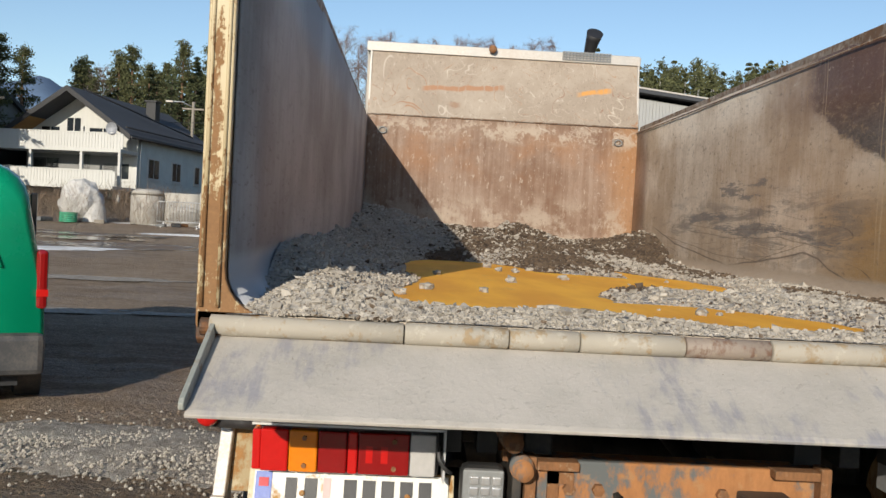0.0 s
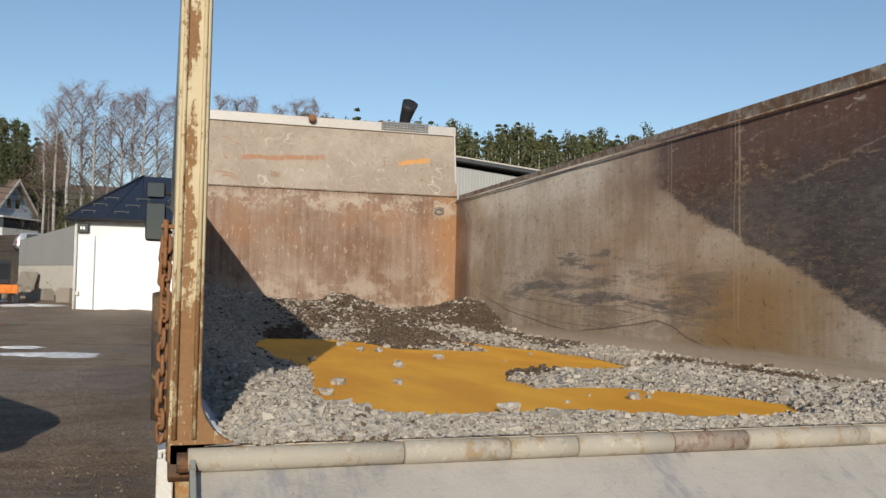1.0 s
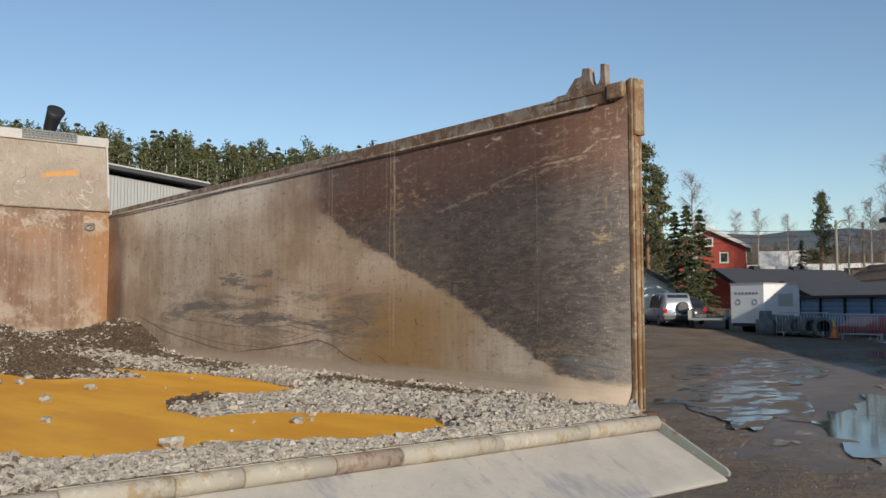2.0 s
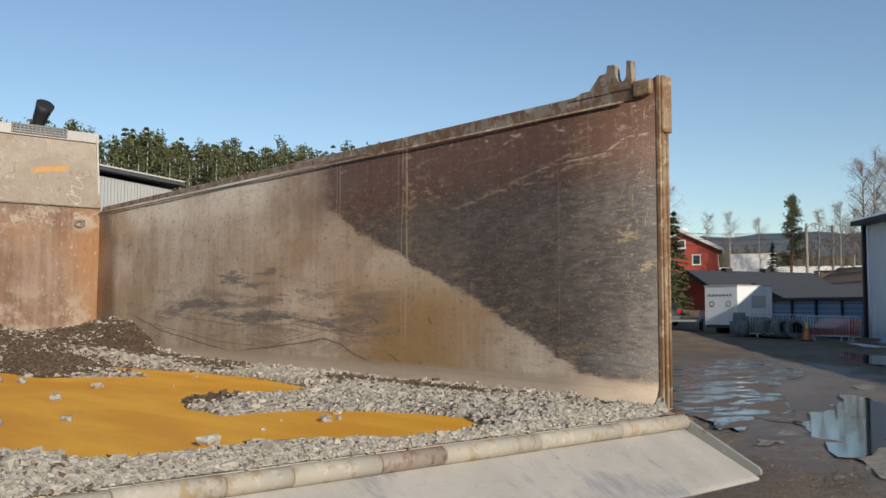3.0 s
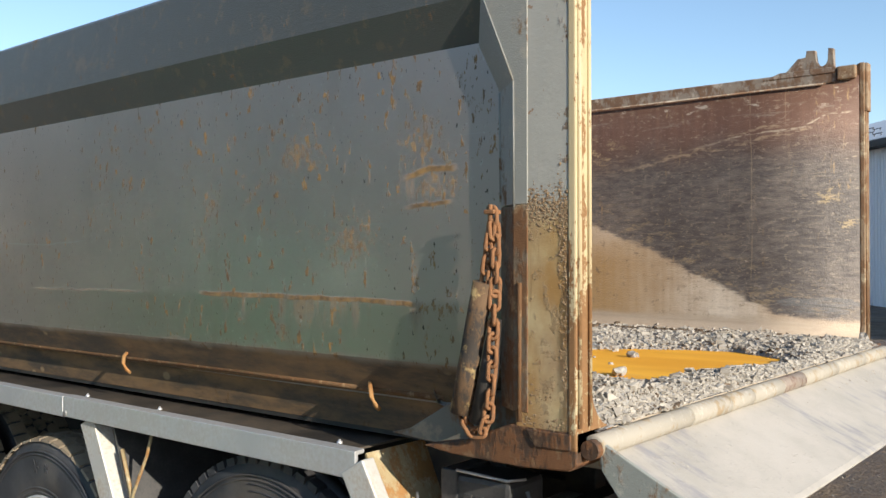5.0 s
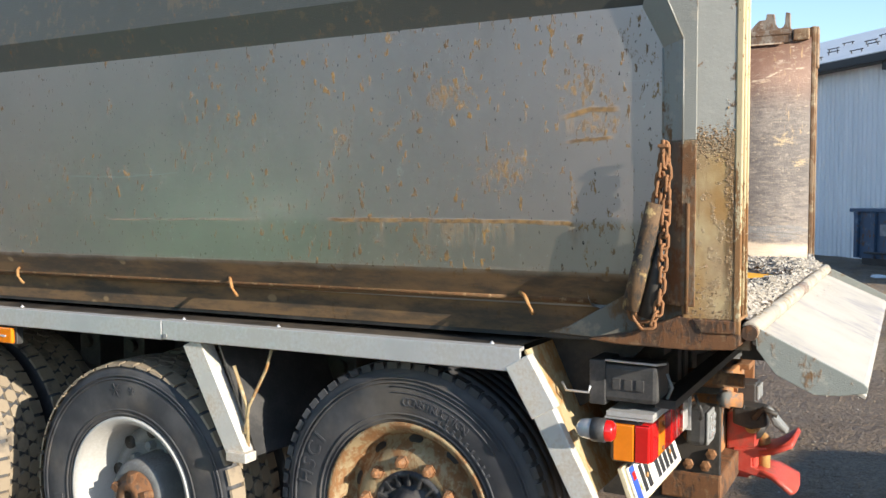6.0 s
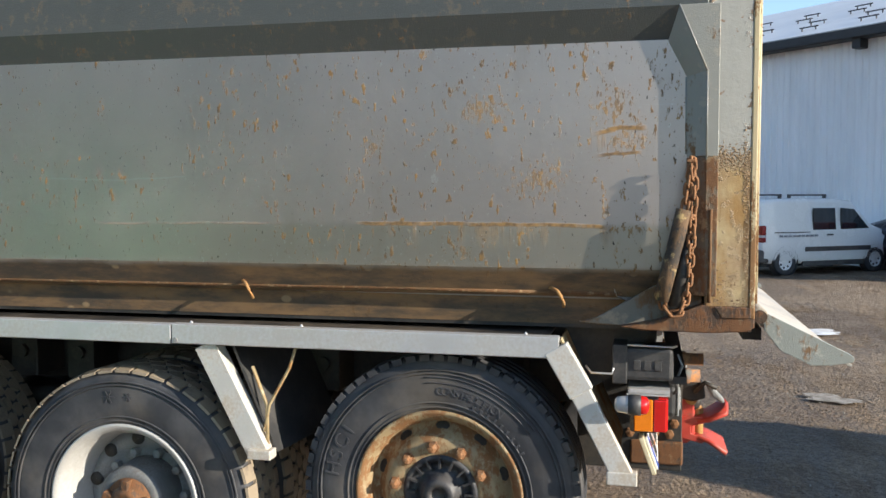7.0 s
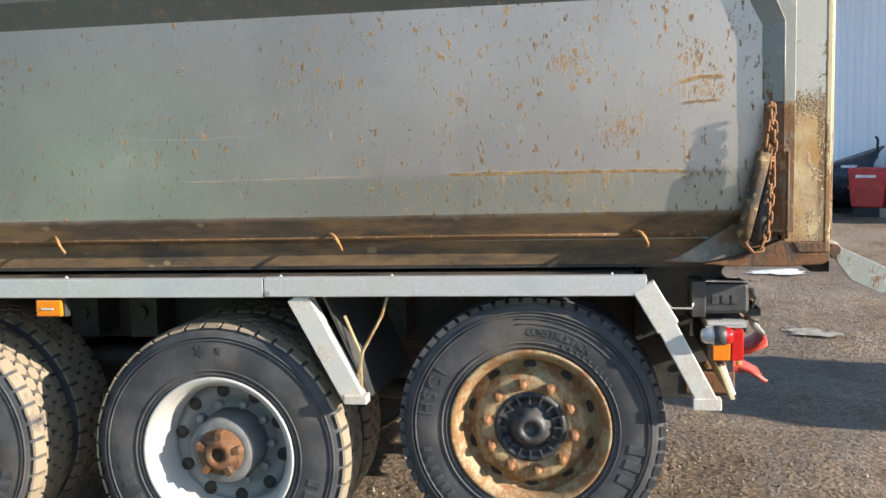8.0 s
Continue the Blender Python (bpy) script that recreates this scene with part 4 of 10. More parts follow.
        for pts in ([(xo - side * 0.002, 0.246, 2.354), (xo - side * 0.002, 0.157, 2.142)], [(xi, 0.222, 2.128), (xi, 0.219, 1.88)], [(xo - side * 0.002, 0.157, 2.142), (xo - side * 0.002, 0.156, 1.86)]):
            part("fold_weld", Shape().tube(pts, 0.0035, 6), "frame_paint", truck)
        # weld ridge and foot gusset
        part("foot_ridge", Shape().tube([(side * 1.178, 0.42, 1.413), (side * 1.176, 1.2, 1.415), (side * 1.176, 2.4, 1.412), (side * 1.176, LEN, 1.413)], 0.0075, 8), "rustline", truck, "rusty weld ridge")
        fg = [(0.16, 1.305), (0.16, 1.455), (0.315, 1.445), (0.50, 1.335), (0.56, 1.318), (0.45, 1.312), (0.30, 1.308)]
        part("foot_gusset", Shape().prism(fg, 0, side * 1.195, side * 1.215), "side_plain", truck, bevel=0.003)
        beam = [(0.0, 1.392), (0.0, 1.322), (0.02, 1.308), (0.14, 1.300), (0.34, 1.303), (0.42, 1.312), (0.30, 1.338), (0.165, 1.392)]
        part("rear_beam_end", Shape().prism(beam, 0, side * 1.13, side * 1.262), "rustbeam", truck, "rusted sill end under the post", bevel=0.004)
        # raised weld down the post, and the step under its foot
        part("post_seam", Shape().tube([(side * (pw + 0.001), 0.142 + yo, 1.40), (side * (pw + 0.001), 0.140 + yo, 1.70)], 0.006, 6), "rustline", truck)
        part("foot_step", Shape().prism([(0.012, 1.386), (0.012, 1.352), (0.10, 1.350), (0.125, 1.386)], 0, side * 1.255, side * 1.267), "rustbeam", truck, bevel=0.003)
    part("rail_weld", Shape().tube([(1.187, 0.2, TOP - 0.055), (1.187 - 0.022, LEN, TOP - 0.055)], 0.004, 6), "cap", truck, "pale scraped weld under the capping")
    # floor
    f = Shape()
    f.box((-IN + 0.09, 0.0, BED - 0.02), (IN - 0.09, LEN, BED))
    part("bed_floor", f, "floor", truck, "flat steel bed floor with bright orange rust")
    part("floor_sill", Shape().box((-1.13, -0.005, 1.29), (1.13, 0.06, 1.36)), "pipe", truck)
    for x in (-0.8, -0.4, 0.4, 0.8):
        part("floor_bearer", Shape().box((x - 0.05, 0.3, 1.21), (x + 0.05, LEN, 1.364)), "black", truck)
    part("under_plate", Shape().box((-1.12, 0.06, 1.285), (1.12, LEN, 1.30)), "black", truck)
    # headboard: upright lower sheet, upper sheet leaning ahead, folded cap
    w = 1.18
    low = Shape()
    low.add([(-w, LEN, BED), (w, LEN, BED), (w, LEN, 2.56), (-w, LEN, 2.56), (-w, LEN + 0.03, BED), (w, LEN + 0.03, BED), (w, LEN + 0.03, 2.56), (-w, LEN + 0.03, 2.56)],
            [(0, 1, 2, 3), (5, 4, 7, 6), (0, 4, 5, 1), (3, 2, 6, 7), (0, 3, 7, 4), (1, 5, 6, 2)])
    part("headboard_lower", low, "head", truck, "rust-brown scraped lower headboard sheet")
    up = [(LEN - 0.006, 2.565), (LEN + 0.105, 3.125), (LEN + 0.135, 3.125), (LEN + 0.024, 2.565)]
    part("headboard_upper", Shape().prism(up, 0, -w, w), "head", truck, "pale scratched upper headboard sheet", bevel=0.003)
    part("seam", Shape().tube([(-w, LEN - 0.008, 2.562), (w, LEN - 0.008, 2.562)], 0.006, 6), "cap", truck)
    cap = [(LEN + 0.085, 3.12), (LEN + 0.10, 3.205), (LEN + 0.36, 3.225), (LEN + 0.36, 3.20), (LEN + 0.14, 3.18), (LEN + 0.14, 3.12)]
    part("headboard_cap", Shape().prism(cap, 0, -1.215, 1.19), "headcap", truck, "folded pale grey headboard cap", bevel=0.005)
    mesh = Shape()
    for i in range(15):
        x = 0.50 + 0.42 * i / 14
        mesh.box((x - 0.004, LEN + 0.075, 3.135), (x + 0.004, LEN + 0.083, 3.21))
    for i in range(4):
        z = 3.14 + 0.065 * i / 3
        mesh.box((0.495, LEN + 0.073, z - 0.004), (0.925, LEN + 0.081, z + 0.004))
    part("step_grating", mesh, "rim_grey", truck, "grey punched step plate")
    part("knob", Shape().lathe([(0.0, 0.001), (0.0, 0.032), (0.02, 0.036), (0.05, 0.030), (0.055, 0.001)], (-0.12, LEN + 0.03, 3.185), 1, 14), "rust", truck, "small round lamp stub")
    for side in (-1, 1):
        g = [(LEN + 0.09, 3.19), (LEN + 0.17, 3.19), (LEN + 0.33, 2.56), (LEN + 0.0, 2.56)]
        part("headboard_gusset", Shape().prism(g, 0, side * 1.165, side * 1.18), "headcap", truck, "pale triangular stiffener plate")
        g2 = [(LEN + 0.155, 3.20), (LEN + 0.185, 3.20), (LEN + 0.345, 2.55), (LEN + 0.315, 2.55)]
        part("gusset_flange", Shape().prism(g2, 0, side * 1.15, side * 1.21), "headcap", truck)
        # lashing ring in its pocket
        x = side * 1.04 + (-0.03 if side > 0 else 0.0)
        part("ring_pocket", Shape().box((x - 0.05, LEN - 0.005, 2.40), (x + 0.05, LEN - 0.001, 2.46)), "cap", truck)
        ringp = [(x + 0.032 * math.cos(a), LEN - 0.016, 2.425 + 0.026 * math.sin(a)) for a in [6.283 * i / 12 for i in range(12)]]
        part("lashing_ring", Shape().tube(ringp, 0.006, 6, True), "rim_grey", truck)
    # tail hinge tube in knuckles
    cuts = [-1.225, -0.765, -0.515, -0.345, -0.09, 0.12, 0.486, 0.86, 1.225]
    for i in range(len(cuts) - 1):
        r = 0.0262 if i % 2 else 0.0252
        a, b = cuts[i] + 0.0015, cuts[i + 1] - 0.0015
        k = Shape().lathe([(a, 0.004), (a, r - 0.003), (a + 0.002, r), (b - 0.002, r), (b, r - 0.003), (b, 0.004)], (0, -0.018, 1.359), 0, 20)
        part("hinge_knuckle", k, "pipe_rust" if i == 4 else "pipe", truck)
    for side in (-1, 1):
        part("hinge_pin", Shape().disc((side * 1.225 - 0.02, -0.02, 1.355), 0.021, 0, 0.05, 14), "rustbeam", truck)
    # chute flap below the tail
    s = Shape()
    n = 24
    pro = [(-0.022, 1.335), (-0.292, 1.214), (-0.304, 1.206), (-0.300, 1.198), (-0.024, 1.320)]
    s.prism(pro, 0, -1.208, 1.222)
    flap = part("chute_flap", s, "flap", truck, "sloping tail chute plate white with stone dust", bevel=0.002)
    for side in (-1, 1):
        ck = [(-0.028, 1.372), (-0.298, 1.240), (-0.308, 1.230), (-0.306, 1.216), (-0.24, 1.203), (-0.180, 1.200), (-0.085, 1.245), (-0.035, 1.31)]
        part("flap_cheek", Shape().prism(ck, 0, side * 1.222 if side > 0 else -1.208, side * 1.234 if side > 0 else -1.220), "cheek", truck, "grey painted side cheek of the chute, chipped along its edge", bevel=0.002)
    part("flap_support", Shape().box((-1.1, -0.04, 1.26), (1.1, 0.02, 1.30)), "black", truck)
    # fork for the tailgate on the right wall
    fk = [(0.425, TOP - 0.02), (0.372, TOP + 0.018), (0.322, TOP + 0.070), (0.288, TOP + 0.073), (0.284, TOP + 0.102), (0.246, TOP + 0.098), (0.240, TOP + 0.048), (0.230, TOP + 0.030), (0.217, TOP + 0.024), (0.203, TOP + 0.030),
          (0.195, TOP + 0.046), (0.192, TOP + 0.102), (0.170, TOP + 0.097), (0.166, TOP - 0.02)]
    part("tailgate_fork", Shape().prism(fk, 0, 1.20, 1.228), "cap", truck, "flame-cut steel hinge fork", bevel=0.003)
    part("fork_base", Shape().prism([(0.47, TOP - 0.012), (0.40, TOP + 0.014), (0.158, TOP + 0.014), (0.158, TOP - 0.012)], 0, 1.186, 1.235), "cap", truck, bevel=0.003)
    part("post_head", Shape().box((1.204, 0.032, TOP - 0.19), (1.256, 0.078, TOP + 0.018)).box((1.182, 0.075, TOP - 0.047), (1.246, 0.152, TOP + 0.012)), "post_brown", truck, "thick steel head of the corner post", bevel=0.006)
    part("post_head", Shape().box((-1.266, -0.002, TOP - 0.19), (-1.195, 0.155, TOP + 0.045)), "rail", truck, bevel=0.006)
    # sheet hooks along the foot of the left panel
    for y in (0.624, 1.768, 2.92, 4.05, 5.15):
        pts = [(-1.172, y + 0.045, 1.425), (-1.19, y + 0.035, 1.430), (-1.215, y + 0.01, 1.422), (-1.226, y - 0.005, 1.402), (-1.220, y - 0.012, 1.382), (-1.205, y - 0.012, 1.368)]
        part("sheet_hook", Shape().tube(pts, 0.0062, 8), "hookrust", truck, "bent round-bar hook, orange with rust")


M["post_side"] = None


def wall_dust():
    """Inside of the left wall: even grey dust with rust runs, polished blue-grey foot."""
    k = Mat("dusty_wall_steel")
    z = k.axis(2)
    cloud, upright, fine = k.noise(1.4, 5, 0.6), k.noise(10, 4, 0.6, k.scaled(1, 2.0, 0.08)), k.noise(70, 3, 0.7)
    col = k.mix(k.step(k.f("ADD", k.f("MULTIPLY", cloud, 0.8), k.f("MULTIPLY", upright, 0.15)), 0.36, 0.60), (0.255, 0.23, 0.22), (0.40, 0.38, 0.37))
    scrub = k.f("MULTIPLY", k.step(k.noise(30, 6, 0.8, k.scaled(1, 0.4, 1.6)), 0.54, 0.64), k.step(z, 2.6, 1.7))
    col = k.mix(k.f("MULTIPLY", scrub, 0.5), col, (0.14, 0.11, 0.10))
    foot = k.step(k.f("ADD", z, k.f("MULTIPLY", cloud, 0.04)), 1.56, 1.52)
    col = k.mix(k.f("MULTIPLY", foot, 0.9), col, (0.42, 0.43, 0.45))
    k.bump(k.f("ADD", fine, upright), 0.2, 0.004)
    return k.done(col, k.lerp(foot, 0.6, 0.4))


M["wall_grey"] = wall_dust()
M["rustline"] = rusty("orange_weld_ridge", (0.15, 0.085, 0.038), (0.14, 0.066, 0.025), (0.32, 0.21, 0.11), 0.5, 0.85, 20.0)
M["hookrust"] = rusty("orange_hook", (0.42, 0.22, 0.08), (0.35, 0.16, 0.05), (0.5, 0.33, 0.15), 0.3, 0.8, 30.0)
M["post_brown"] = rusty("brown_post_edge", (0.33, 0.23, 0.14), (0.20, 0.11, 0.055), (0.50, 0.40, 0.26), 0.45, 0.7, 14.0)
M["side_plain"] = rusty("muddy_lacquer", (0.19, 0.17, 0.135), (0.16, 0.09, 0.04), (0.30, 0.24, 0.17), 0.25, 0.5, 8.0)
M["cheek"] = rusty("chipped_cheek_paint", (0.30, 0.31, 0.275), (0.20, 0.11, 0.05), (0.42, 0.39, 0.33), 0.0, 0.55, 11.0)
M["pipe_rust"] = rusty("bare_hinge_tube", (0.30, 0.24, 0.19), (0.16, 0.09, 0.06), (0.52, 0.40, 0.24), 0.4, 0.6, 10.0)


def post_paint():
    """Corner post: grey lacquer high up, golden rust and dried mud below the clods."""
    k = Mat("post_lacquer")
    y, z = k.axis(1), k.axis(2)
    a, b, c = k.noise(6, 5, 0.65), k.noise(26, 5, 0.7), k.noise(3.2, 4, 0.6, k.scaled(1, 1, 0.5, 3.0))
    col = k.mix(a, (0.35, 0.335, 0.29), (0.43, 0.41, 0.36))
    low = k.step(k.f("ADD", z, k.f("MULTIPLY", k.f("SUBTRACT", a, 0.5), 0.12)), 1.90, 1.82)
    gold = k.mix(k.step(k.f("ADD", k.f("MULTIPLY", a, 0.6), k.f("MULTIPLY", c, 0.5)), 0.42, 0.68), (0.36, 0.19, 0.05), (0.56, 0.42, 0.20))
    col = k.mix(k.f("MULTIPLY", low, k.lerp(k.step(c, 0.40, 0.62), 0.95, 0.65)), col, gold)
    run = k.f("MULTIPLY", k.step(k.noise(14, 5, 0.7, k.scaled(1, 2.2, 0.12)), 0.52, 0.66), low)
    col = k.mix(k.f("MULTIPLY", run, 0.7), col, (0.22, 0.10, 0.03))
    edge = k.f("MULTIPLY", k.f("MAXIMUM", k.step(y, 0.05, 0.02), k.step(y, 0.125, 0.15)), k.step(k.f("ADD", b, k.f("MULTIPLY", low, 0.12)), 0.54, 0.62))
    col = k.mix(k.f("MULTIPLY", edge, 0.85), col, k.mix(a, (0.14, 0.065, 0.025), (0.33, 0.18, 0.07)))
    scab = k.f("MULTIPLY", k.step(k.f("ADD", k.noise(30, 6, 0.75), k.f("MULTIPLY", k.f("SUBTRACT", c, 0.5), 0.35)), 0.55, 0.61), k.step(z, 1.95, 1.86))
    col = k.mix(k.f("MULTIPLY", scab, 0.75), col, k.mix(b, (0.17, 0.10, 0.045), (0.42, 0.31, 0.18)))
    sp = k.step(k.noise(40, 3, 0.7), 0.66, 0.7)
    col = k.mix(k.f("MULTIPLY", sp, 0.8), col, (0.24, 0.12, 0.045))
    k.bump(k.f("ADD", k.f("MULTIPLY", k.f("MAXIMUM", edge, scab), 0.8), k.f("MULTIPLY", b, 0.4)), 0.5, 0.008)
    return k.done(col, k.lerp(low, 0.30, 0.38))


def post_clods():
    """Dried mud splashes crusted on the left post."""
    rng = np.random.RandomState(14)
    base = np.array([(1, 0, 0), (-1, 0, 0), (0, 1, 0), (0, -1, 0), (0, 0, 1), (0, 0, -1)], float)
    tri = np.array([(0, 2, 4), (2, 1, 4), (1, 3, 4), (3, 0, 4), (2, 0, 5), (1, 2, 5), (3, 1, 5), (0, 3, 5)])
    out = []
    for n, y0, y1, z0, sz in ((1000, 0.02, 0.152, 1.86, 0.022), (300, 0.02, 0.045, 1.80, 0.06), (160, 0.135, 0.153, 1.79, 0.05), (120, 0.02, 0.04, 1.60, 0.08), (70, 0.05, 0.13, 1.47, 0.02), (120, 0.02, 0.15, 1.40, 0.008)):
        for _ in range(n):
            r = 0.001 + 0.0032 * rng.rand() ** 2.5
            y, z = rng.uniform(y0, y1), rng.normal(z0, sz)
            q = base * r * rng.uniform(0.5, 1.1, (6, 1)) * (0.45, 1.5, 1.2)
            out.append(q + (-1.262 - r * 0.1, y, z))
    q = np.array(out)
    me = bpy.data.meshes.new("mud_crust")
    me.from_pydata(q.reshape(-1, 3).tolist(), [], (tri[None] + np.arange(len(q))[:, None, None] * 6).reshape(-1, 3).tolist())
    me.materials.append(M["mud_crust"])
    ob = part("mud_crust", me, "mud_crust", truck, "dried brown mud crusted on the post")
    ob["kind"] = "stuff"


M["mud_crust"] = stone_mat("dried_mud", (0.15, 0.085, 0.04), (0.37, 0.26, 0.15))
M["frame_rust"] = rusty("rusted_frame_paint", (0.17, 0.13, 0.085), (0.15, 0.07, 0.028), (0.34, 0.23, 0.12), 0.45, 0.6, 11.0)
M["frame_paint"] = rusty("worn_frame_paint", (0.30, 0.295, 0.26), (0.16, 0.085, 0.035), (0.36, 0.32, 0.26), -0.1, 0.34, 12.0)
M["post_side"] = post_paint()
build_body()
post_clods()


# ---- running gear, wings, tail ----
def tyre_shape(cx, cy, cz, r, w, rim, out):
    """A tyre whose outer sidewall stands at x = cx; out is -1 for the left side."""
    s = Shape()
    d = -out
    prof = [(0.030, rim), (0.012, rim + 0.012), (0.004, rim + 0.035), (0.0, rim + 0.09), (0.002, r - 0.085), (0.010, r - 0.045), (0.020, r - 0.022), (0.032, r - 0.012)]
    prof += [(w - a, b) for a, b in reversed(prof)]
    s.lathe([(d * a, b) for a, b in prof], (cx, cy, cz), 0, 72)
    return s


def sidewall_ridges(cx, cy, cz, r, rim, out, wheel):
    """Raised rings moulded on the outer sidewall."""
    d = -out
    for rr, q in ((r - 0.055, 0.0), (r - 0.068, 0.0), (rim + 0.045, 0.0), (rim + 0.028, 0.003)):
        ring = Shape().lathe([(d * (q + 0.004), rr - 0.004), (d * (q - 0.0025), rr), (d * (q + 0.004), rr + 0.004)], (cx, cy, cz), 0, 64)
        part("sidewall_ridge", ring, "tyre", wheel)


def tread_shape(cx, cy, cz, r, w, out, rows, count, deep=0.014):
    """Chunky hexagonal tread blocks in staggered rows round the tyre."""
    s = Shape()
    d = -out
    step = (w - 0.03) / rows
    rng = random.Random(5)
    for i in range(rows):
        x0 = 0.015 + step * (i + 0.5)
        edge = i in (0, rows - 1)
        for j in range(count):
            a = 2 * math.pi * (j + 0.5 * (i % 2)) / count
            half = math.pi / count * (0.80 if edge else 0.88)
            hw = step * (0.62 if edge else 0.50)
            xs = max(0.006, x0 - hw), min(w - 0.006, x0 + hw)
            xm = (xs[0] + xs[1]) / 2
            shape = [(xs[0], a - half * 0.55), (xm, a - half), (xs[1], a - half * 0.55), (xs[1], a + half * 0.55), (xm, a + half), (xs[0], a + half * 0.55)]
            if edge:
                shape = [(xs[0], a - half), (xs[1], a - half), (xs[1], a + half), (xs[0], a + half)]
            n = len(shape)
            drop = [0.010 if (edge and abs(x - (0.006 if i == 0 else w - 0.006)) < 0.004) else 0.0 for x, _ in shape]
            lo = [(cx + d * x, cy + (r - deep - 0.006) * math.cos(q), cz + (r - deep - 0.006) * math.sin(q)) for x, q in shape]
            hi = [(cx + d * (x * 0.94 + xm * 0.06), cy + (r - e) * math.cos(q), cz + (r - e) * math.sin(q)) for (x, q), e in zip(shape, drop)]
            s.add(lo + hi, [tuple(range(n, 2 * n))] + [(k, (k + 1) % n, n + (k + 1) % n, n + k) for k in range(n)])
    return s


def ring_of_bars(cx, cy, cz, rad, a0, a1, count, size, out, wheel):
    """Raised bars along an arc, for moulded writing that cannot be read."""
    base = Shape().box((-0.0015, -size * 0.5, -size * 0.28), (0.0015, size * 0.5, size * 0.28)).mesh("moulded_mark")
    base.materials.append(M["tyretext"])
    for i in range(count):
        a = a0 + (a1 - a0) * i / max(1, count - 1)
        ob = part("moulded_mark", base, "tyretext", wheel)
        ob.matrix_local = Matrix.Translation((cx + out * 0.001, cy, cz)) @ Matrix.Rotation(a, 4, "X") @ Matrix.Translation((0, rad, 0))


def arc_text(words, cx, cy, cz, rad, a0, a1, size, parent, out=-1):
    """Letters that follow the sidewall, read from outside on the left."""
    n = len(words)
    for i, ch in enumerate(words):
        a = a0 + (a1 - a0) * i / max(1, n - 1)
        # a is measured from straight up, towards the tail (to the right as read)
        m = Matrix.Translation((cx + out * 0.0005, cy - rad * math.sin(a), cz + rad * math.cos(a))) @ Matrix.Rotation(a, 4, "X") @ Matrix.Rotation(radians(-90), 4, "Z") @ Matrix.Rotation(radians(90), 4, "X")
        lettering("letter", ch, size, m, "tyretext", parent, 0.0012)


def wheel_single(cx, cy, cz, r, out):
    """Front-type wheel: dished disc, hand holes, ten nuts, dark hub."""
    w = part("wheel", Shape().disc((cx + (-out) * 0.12, cy, cz), 0.20, 0, -out * 0.05, 32), "rim_rust", truck, "single tag-axle wheel with rusty dished rim")
    rim = 0.290
    part("tyre", tyre_shape(cx, cy, cz, r, 0.30, rim, out), "tyre", w, "worn black tyre with moulded letters")
    sidewall_ridges(cx, cy, cz, r, rim, out, w)
    d = -out
    tr = Shape()
    for i in range(60):
        a = 2 * math.pi * i / 60
        m = Matrix.Translation((cx, cy, cz)) @ Matrix.Rotation(a, 4, "X")
        tr.box((min(d * 0.014, d * 0.05), r - 0.026, -0.018), (max(d * 0.014, d * 0.05), r - 0.004, 0.018), m)
    for k in range(4):
        x0 = 0.055 + k * 0.05
        tr.lathe([(d * x0, r - 0.016), (d * x0, r), (d * (x0 + 0.04), r), (d * (x0 + 0.04), r - 0.016)], (cx, cy, cz), 0, 72)
    part("tread", tr, "tyre", w)
    c = (cx, cy, cz)
    part("rim_flange", Shape().lathe([(d * 0.05, rim - 0.03), (d * 0.012, rim - 0.012), (d * 0.002, rim + 0.004), (d * 0.0, rim + 0.014), (d * 0.01, rim + 0.016)], c, 0, 72), "rim_rust", w, "rust-flaked rim flange")
    dish = [(d * 0.05, rim - 0.03), (d * 0.085, 0.262), (d * 0.095, 0.245), (d * 0.075, 0.225), (d * 0.048, 0.205), (d * 0.040, 0.195), (d * 0.038, 0.150), (d * 0.045, 0.130)]
    part("disc", Shape().lathe(dish, c, 0, 72), "rim_rust", w, "cream rim disc browned with rust")
    for i in range(10):
        a = 2 * math.pi * (i + 0.5) / 10
        y, z = cy + 0.2335 * math.cos(a), cz + 0.2335 * math.sin(a)
        m = Matrix.Translation((cx + d * 0.084, y, z)) @ Matrix.Rotation(a, 4, "X") @ Matrix.Rotation(radians(d * -32), 4, "Z")
        hole = Shape()
        ring = [(0.0, 0.017 * math.cos(t), 0.026 * math.sin(t)) for t in [6.2832 * q / 14 for q in range(14)]]
        hole.add([m @ Vector((out * 0.003, p[1], p[2])) for p in ring] + [m @ Vector((d * 0.03, p[1] * 0.9, p[2] * 0.9)) for p in ring],
                 [tuple(range(14))] + [(q, (q + 1) % 14, 14 + (q + 1) % 14, 14 + q) for q in range(14)])
        part("hand_hole", hole, "black", w)
        a = 2 * math.pi * i / 10 + 0.16
        y, z = cy + 0.1675 * math.cos(a), cz + 0.1675 * math.sin(a)
        nut = Shape().lathe([(d * 0.04, 0.023), (d * 0.030, 0.023), (d * 0.030, 0.019), (d * 0.012, 0.018), (d * 0.008, 0.013), (d * -0.002, 0.011), (d * -0.004, 0.001)], (cx, y, z), 0, 6, False)
        part("wheel_nut", nut, "rust", w)
    hub = [(d * 0.06, 0.150), (d * 0.036, 0.132), (d * 0.032, 0.118), (d * 0.050, 0.110), (d * 0.056, 0.085), (d * 0.030, 0.070), (d * 0.010, 0.058), (d * 0.002, 0.050), (d * 0.0, 0.030), (d * 0.010, 0.026), (d * 0.020, 0.022), (d * 0.020, 0.001)]
    part("hub", Shape().lathe(hub, c, 0, 40), "hub_dark", w, "greasy dark hub cap")
